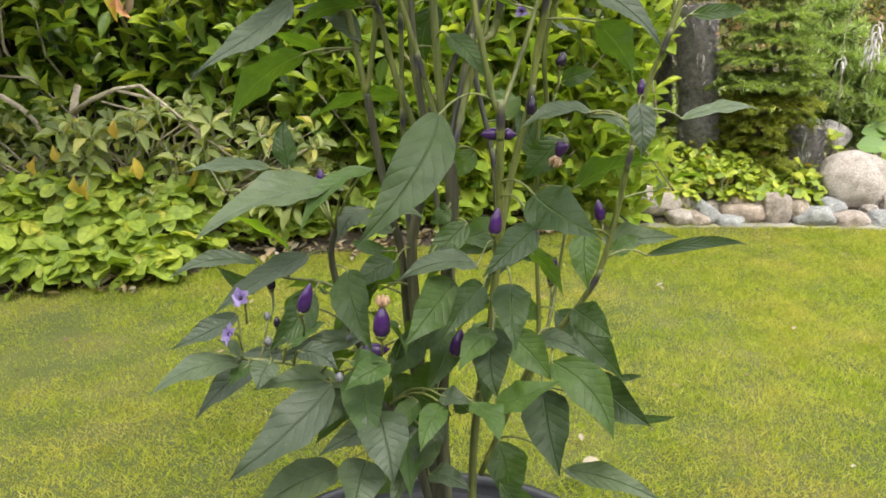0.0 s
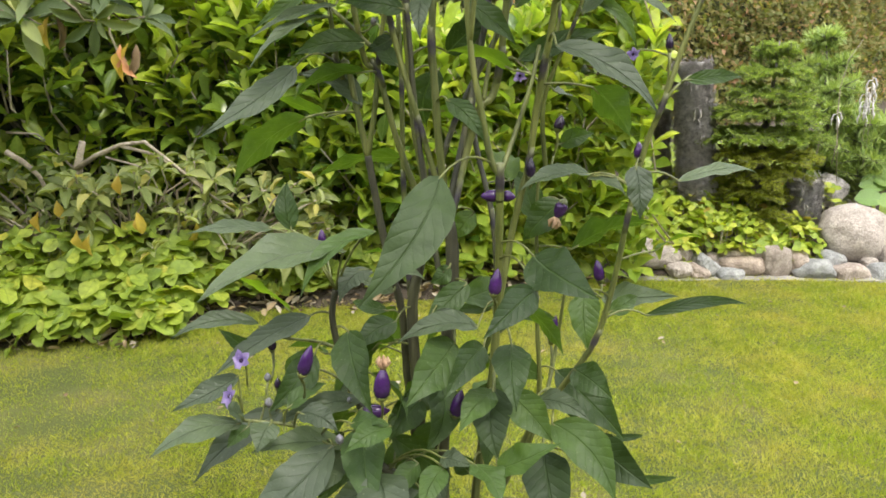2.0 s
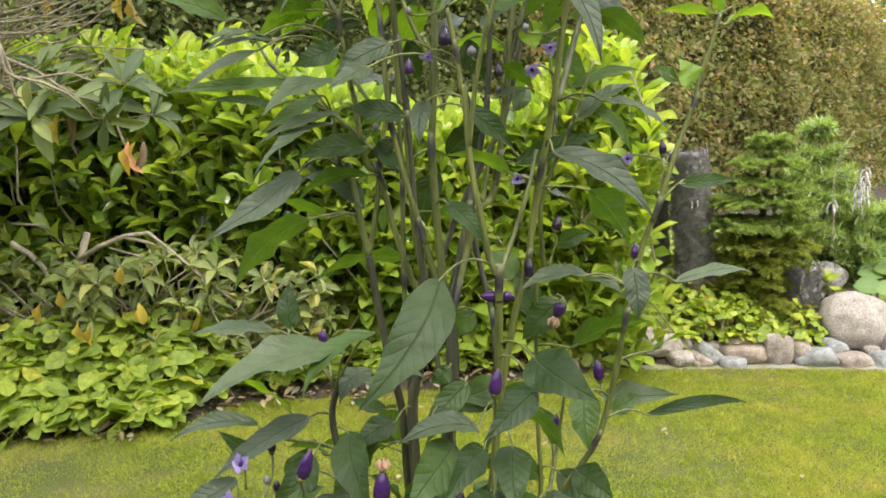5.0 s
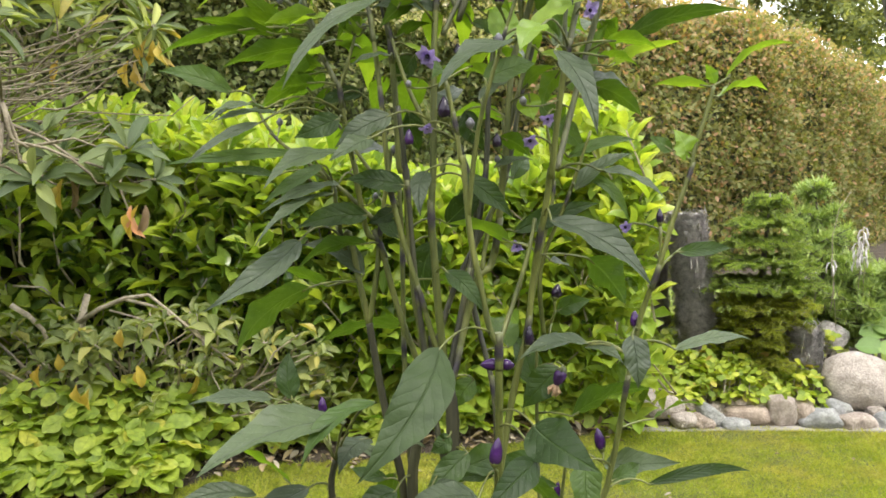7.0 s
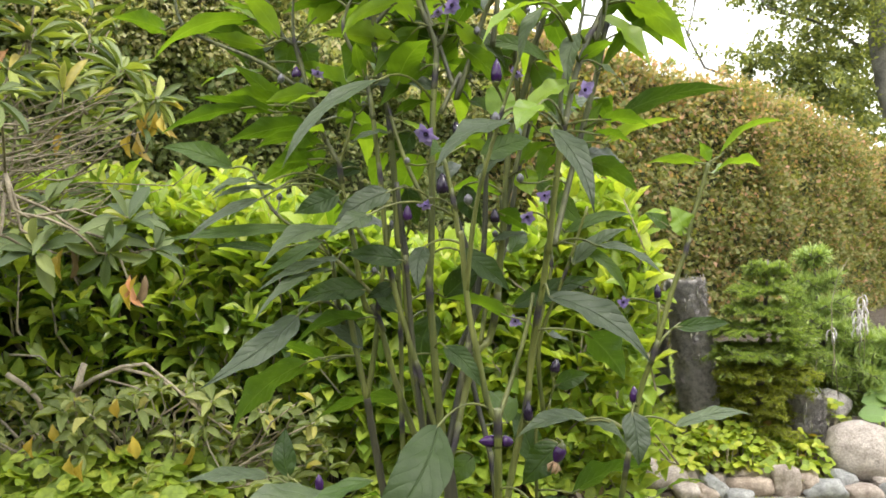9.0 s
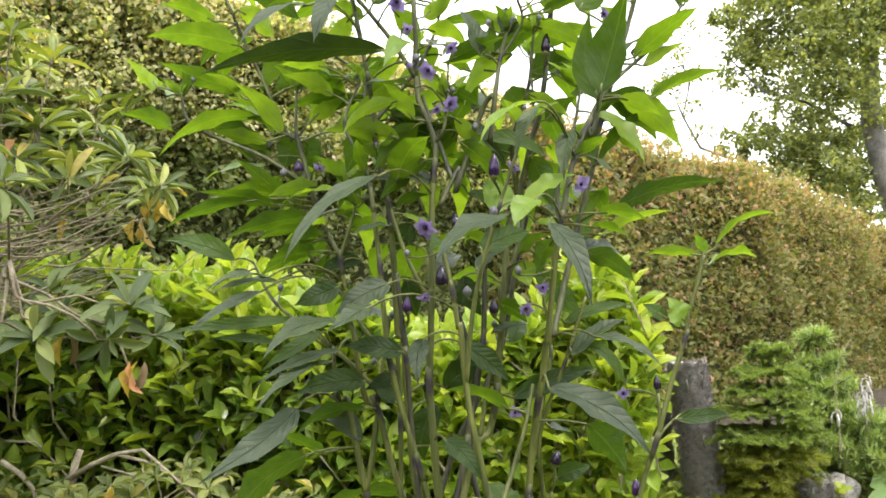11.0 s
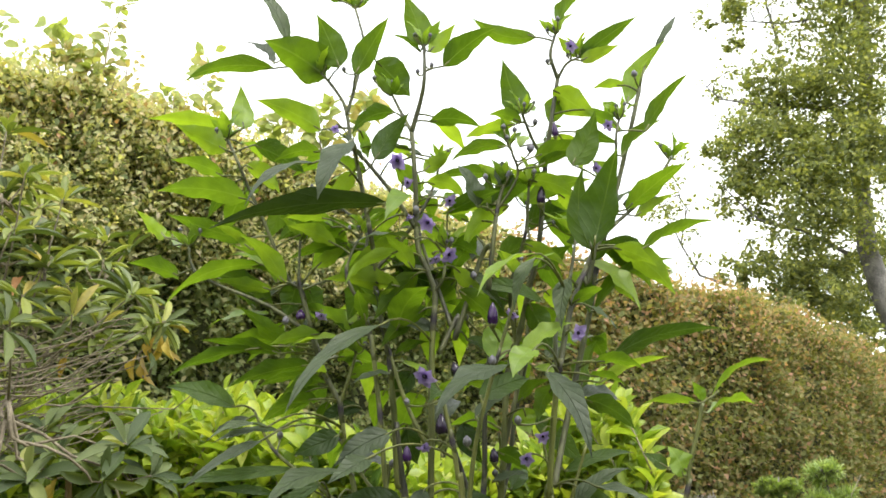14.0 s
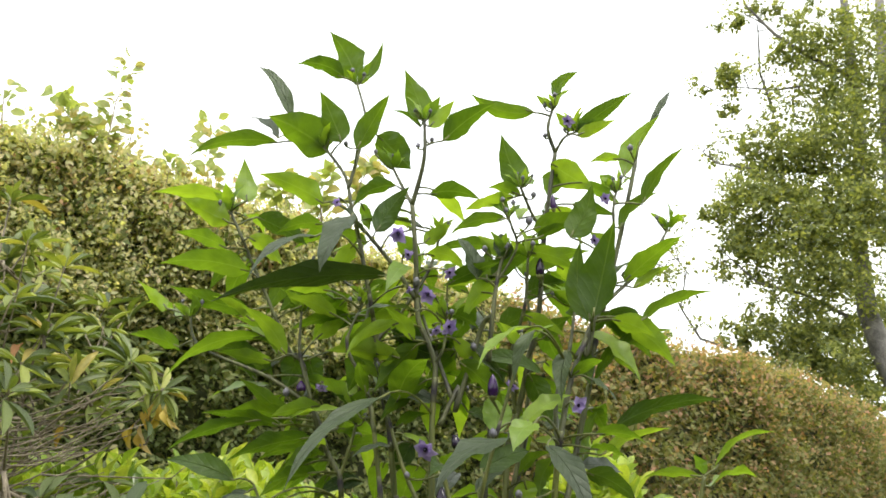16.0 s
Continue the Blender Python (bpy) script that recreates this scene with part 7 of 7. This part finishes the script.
pod((-0.183, 0.860, 0.494), (-0.182, 0.860, 0.479), 0.0100, (-0.181, 0.840, 0.450), dark=True)
pod((-0.174, 0.840, 0.456), (-0.174, 0.840, 0.444), 0.0080, (-0.175, 0.830, 0.422), dark=True)
pod((0.130, 0.950, 0.720), (0.126, 0.950, 0.704), 0.0125, (0.123, 0.960, 0.674), dark=True)
pod((0.205, 0.900, 0.697), (0.206, 0.900, 0.679), 0.0110, (0.201, 0.890, 0.667))
pod((-0.038, 0.920, 0.891), (-0.036, 0.920, 0.874), 0.0105, (-0.040, 0.950, 0.858))
pod((0.001, 0.910, 0.926), (0.003, 0.910, 0.902), 0.0165, (-0.004, 0.930, 0.888), dark=True)
pod((-0.037, 0.920, 0.892), (-0.036, 0.920, 0.874), 0.0100, (-0.041, 0.950, 0.857))
pod((0.060, 0.900, 1.047), (0.059, 0.900, 1.020), 0.0125, (0.072, 0.950, 0.997))
pod((0.059, 0.940, 0.889), (0.060, 0.940, 0.872), 0.0110, (0.070, 0.960, 0.857), dark=True)
pod((-0.163, 0.950, 1.050), (-0.162, 0.950, 1.036), 0.0120, (-0.154, 0.960, 1.022))
pod((0.015, 0.920, 0.983), (0.020, 0.920, 0.967), 0.0120, (0.012, 0.900, 0.953), dark=True)
pod((0.140, 0.920, 1.269), (0.141, 0.920, 1.249), 0.0080, (0.136, 0.930, 1.243))
pod((0.122, 0.920, 1.189), (0.120, 0.920, 1.165), 0.0110, (0.123, 0.940, 1.157), dark=True)
pod((0.225, 0.880, 0.807), (0.226, 0.880, 0.791), 0.0080, (0.223, 0.880, 0.741), dark=True)
flower((-0.189, 0.760, 0.505), 0.026, (-0.3, -0.8, 0.4), (-0.190, 0.775, 0.474))
flower((-0.201, 0.760, 0.469), 0.024, (-0.6, -0.6, 0.3), (-0.196, 0.775, 0.446))
flower((-0.015, 0.880, 0.965), 0.030, (-0.2, -0.8, -0.5))
flower((0.089, 0.880, 0.878), 0.022, (0.3, -0.7, -0.4))
flower((0.146, 0.860, 1.005), 0.024, (0.3, -0.8, 0.0))
flower((0.108, 0.880, 0.900), 0.018, (0.0, -0.8, -0.4))
flower((-0.041, 0.800, 1.181), 0.025, (0.0, -0.7, -0.7))
flower((-0.011, 0.880, 1.135), 0.026, (-0.2, -0.8, -0.5))
flower((0.160, 0.900, 1.357), 0.020, (0.2, -0.9, -0.2))
flower((0.011, 0.860, 1.093), 0.024, (0.2, -0.8, -0.4))
flower((0.013, 0.900, 1.166), 0.018, (0.2, -0.8, -0.5))
flower((0.201, 0.900, 1.255), 0.016, (-0.4, -0.8, -0.3))
flower((0.183, 0.900, 1.203), 0.016, (0.2, -0.8, -0.4))
flower((0.193, 0.900, 0.787), 0.018, (0.2, -0.8, -0.3))
flower((0.083, 0.950, 0.763), 0.018, (-0.2, -0.8, -0.3))
bud((-0.182, 0.830, 0.460), 0.008)
bud((-0.180, 0.820, 0.436), 0.009)
bud((-0.104, 0.790, 0.410), 0.009)
bud((-0.099, 0.840, 0.431), 0.006)
bud((-0.036, 0.900, 0.938), 0.007)
bud((0.080, 0.850, 0.915), 0.008)
bud((0.055, 0.900, 1.194), 0.007)
bud((-0.006, 0.900, 1.335), 0.006)
bud((-0.023, 0.900, 1.327), 0.006)
bud((0.240, 0.920, 1.330), 0.008)
bud((-0.111, 0.900, 1.331), 0.006)
bud((0.115, 0.900, 1.261), 0.007)
bud((0.135, 0.920, 1.348), 0.006)
bud((0.015, 0.920, 1.108), 0.009)
bud((0.040, 0.930, 1.084), 0.008)
# thin side branches, smaller leaves and nodding flowers within the bush
fill = random.Random(41)
batch = {"petioles": bmesh.new()}
forks = [p.copy() for p in stem_points if 0.40 < p.z < 0.62 and -0.06 < p.x < 0.09]
for k in range(6):
    q = forks[fill.randrange(len(forks))]
    rise = fill.uniform(0.40, 0.52)
    d = Vector((fill.uniform(-0.11, 0.14), fill.uniform(0.0, 0.08), 0))
    stem([q, q + d * 0.30 + Vector((fill.gauss(0, 0.004), 0, rise * 0.25)), q + d * 0.62 + Vector((fill.gauss(0, 0.005), 0, rise * 0.52)), q + d * 0.85 + Vector((fill.gauss(0, 0.006), 0, rise * 0.78)), q + d + Vector((fill.gauss(0, 0.006), 0, rise))], 0.0036, 0.0028, fill.choice((None, mat_stem_dark, mat_stem_dark)), (1, 2, 3))
main = [p.copy() for p in stem_points if 0.62 < p.z < 1.12 and -0.16 < p.x < 0.19]
for k in range(17):
    q = main[fill.randrange(len(main))]
    rise = fill.uniform(0.14, 0.30) if q.z < 0.9 else fill.uniform(0.10, 0.18)
    d = Vector((0.45 * (q.x - 0.02) + fill.gauss(0, 0.05), fill.gauss(0.02, 0.04), 0))
    stem([q, q + d * 0.35 + Vector((fill.gauss(0, 0.006), 0, rise * 0.34)), q + d * 0.75 + Vector((fill.gauss(0, 0.01), 0, rise * 0.68)), q + d + Vector((fill.gauss(0, 0.012), 0, rise))], 0.0030, 0.0015, None, (2,))
inner = [p for p in stem_points if p.z > 0.34 and p.x < 0.19]
for k in range(430):
    q = inner[fill.randrange(len(inner))]
    high = q.z > 0.93
    if q.z > 1.27 or (q.z < 0.90 and k % 9 != 0):
        continue
    axis = Vector((0.02, 0.93, 0))
    out_ = Vector((q.x - axis.x, q.y - axis.y, 0)) * 3.0 + Vector((fill.gauss(0, 0.6), fill.gauss(0.15, 0.5), 0))
    out_ = out_.normalized()
    if out_.y < -0.2 and fill.random() < 0.55:
        out_.y = -out_.y
    base = q + out_ * fill.uniform(0.015, 0.045) + Vector((0, 0, fill.uniform(0.0, 0.025)))
    size = fill.uniform(0.045, 0.092)
    tip = base + (out_ + Vector((0, 0, fill.uniform(-1.1, 0.9)))).normalized() * size
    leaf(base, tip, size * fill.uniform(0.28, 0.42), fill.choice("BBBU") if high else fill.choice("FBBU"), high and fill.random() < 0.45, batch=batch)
for k in range(40):
    q = inner[fill.randrange(len(inner))]
    if 0.8 < q.z < 1.24:
        c = q + Vector((fill.gauss(0, 0.022), fill.gauss(-0.015, 0.02), fill.uniform(-0.005, 0.025)))
        if k % 2:
            bud(c, fill.uniform(0.006, 0.010), q)
        else:
            flower(c, fill.uniform(0.014, 0.020), (fill.gauss(0, 0.6), fill.gauss(-0.5, 0.4), -0.9), q)

# leaves round the lower stems
low_points = [p for p in stem_points if 0.17 < p.z < 0.52 and -0.12 < p.x < 0.16]
for k in range(40):
    q = low_points[fill.randrange(len(low_points))]
    out_ = Vector((fill.gauss(0, 0.8) + 2.5 * (q.x - 0.02), fill.gauss(-0.1, 0.6), 0)).normalized()
    base = q + out_ * fill.uniform(0.02, 0.05) + Vector((0, 0, fill.uniform(-0.005, 0.03)))
    size = fill.uniform(0.06, 0.11)
    tip = base + (out_ + Vector((0, 0, fill.uniform(-1.3, 0.2)))).normalized() * size
    leaf(base, tip, size * fill.uniform(0.34, 0.46), fill.choice("FFDU"), fill.random() < 0.15)

# tight clusters of small new leaves at the shoot tips
for e in tips:
    if e.z > 0.95:
        for j in range(3):
            bud(e + Vector((fill.gauss(0, 0.009), fill.gauss(-0.004, 0.006), fill.uniform(0.004, 0.02))), fill.uniform(0.004, 0.0065), e)
        for j in range(8):
            a = j * 2.4 + e.x * 40
            d = Vector((math.cos(a), math.sin(a) * 0.8, fill.uniform(0.5, 1.4))).normalized()
            size = fill.uniform(0.016, 0.042)
            leaf(e + d * 0.003, e + d * size, size * fill.uniform(0.3, 0.42), fill.choice("BU"), True, 0.08, False, batch)
tagged(part("petiole", batch.pop("petioles"), mat_stem, pepper), kind="stuff")
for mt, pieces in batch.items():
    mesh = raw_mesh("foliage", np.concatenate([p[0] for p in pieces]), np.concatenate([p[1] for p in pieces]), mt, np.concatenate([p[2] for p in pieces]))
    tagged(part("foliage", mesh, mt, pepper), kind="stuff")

# ---- fallen leaves and litter ----
litter_form = leaf_form(3, 0.5, 0.7, 0.35, -0.25)


def fallen(place, size, mat, label):
    mesh = raw_mesh("fallen_leaf", litter_form[0] * np.array([size, size * 0.6, size]), litter_form[1], mat, litter_form[2])
    ob = new("fallen_leaf", mesh)
    ob.matrix_basis = pose(place[0], place[1], 0.014, random.uniform(-15, 15), random.uniform(-15, 15), random.uniform(0, 360))
    tagged(ob, label, "fallen leaf", "fallen leaves on the lawn")


for k in range(90):
    x = random.uniform(-1.3, 1.9)
    y = random.uniform(1.15, 2.6)
    if y < bed_line(x) - 0.05 and abs(x) < 0.6 * y + 0.1:
        fallen((x, y), random.uniform(0.010, 0.022), random.choice((mat_brown_leaf, mat_brown_leaf, mat_brown_leaf, mat_dry_litter)), "small curled fallen leaf lying on the lawn")
fallen((0.203, 1.250, 0.026), 0.036, mat_dry_litter, "pale fallen leaf lying on the lawn")
fallen((0.234, 1.270, 0.025), 0.04, mat_dry_litter, "pale dry fallen leaf lying on the lawn")
n = 900
lx = rng.uniform(-1.5, 0.65, n)
ly = np.array([float(bed_line(v)) for v in lx]) + rng.normal(0.05, 0.06, n)
P = np.column_stack([lx, ly, np.full(n, 0.02) + 0.25 * np.clip(ly - np.array([float(bed_line(v)) for v in lx]), 0, 0.15)])
D = unit(np.column_stack([rng.normal(0, 1, (n, 2)), rng.normal(0, 0.3, n)]))
N = unit(np.column_stack([rng.normal(0, 0.5, (n, 2)), np.ones(n)]))
L = rng.uniform(0.012, 0.045, n)
for mt, sel in ((mat_brown_leaf, slice(0, 550)), (mat_dry_litter, slice(550, n))):
    ob = part("leaf_litter", joined_leaves("leaf_litter", P[sel], D[sel], N[sel], L[sel], L[sel] * 0.45, litter_form, mt), mt, None)
    tagged(ob, "dry leaf litter and bark along the edge of the bed", "leaf litter", kind="stuff")
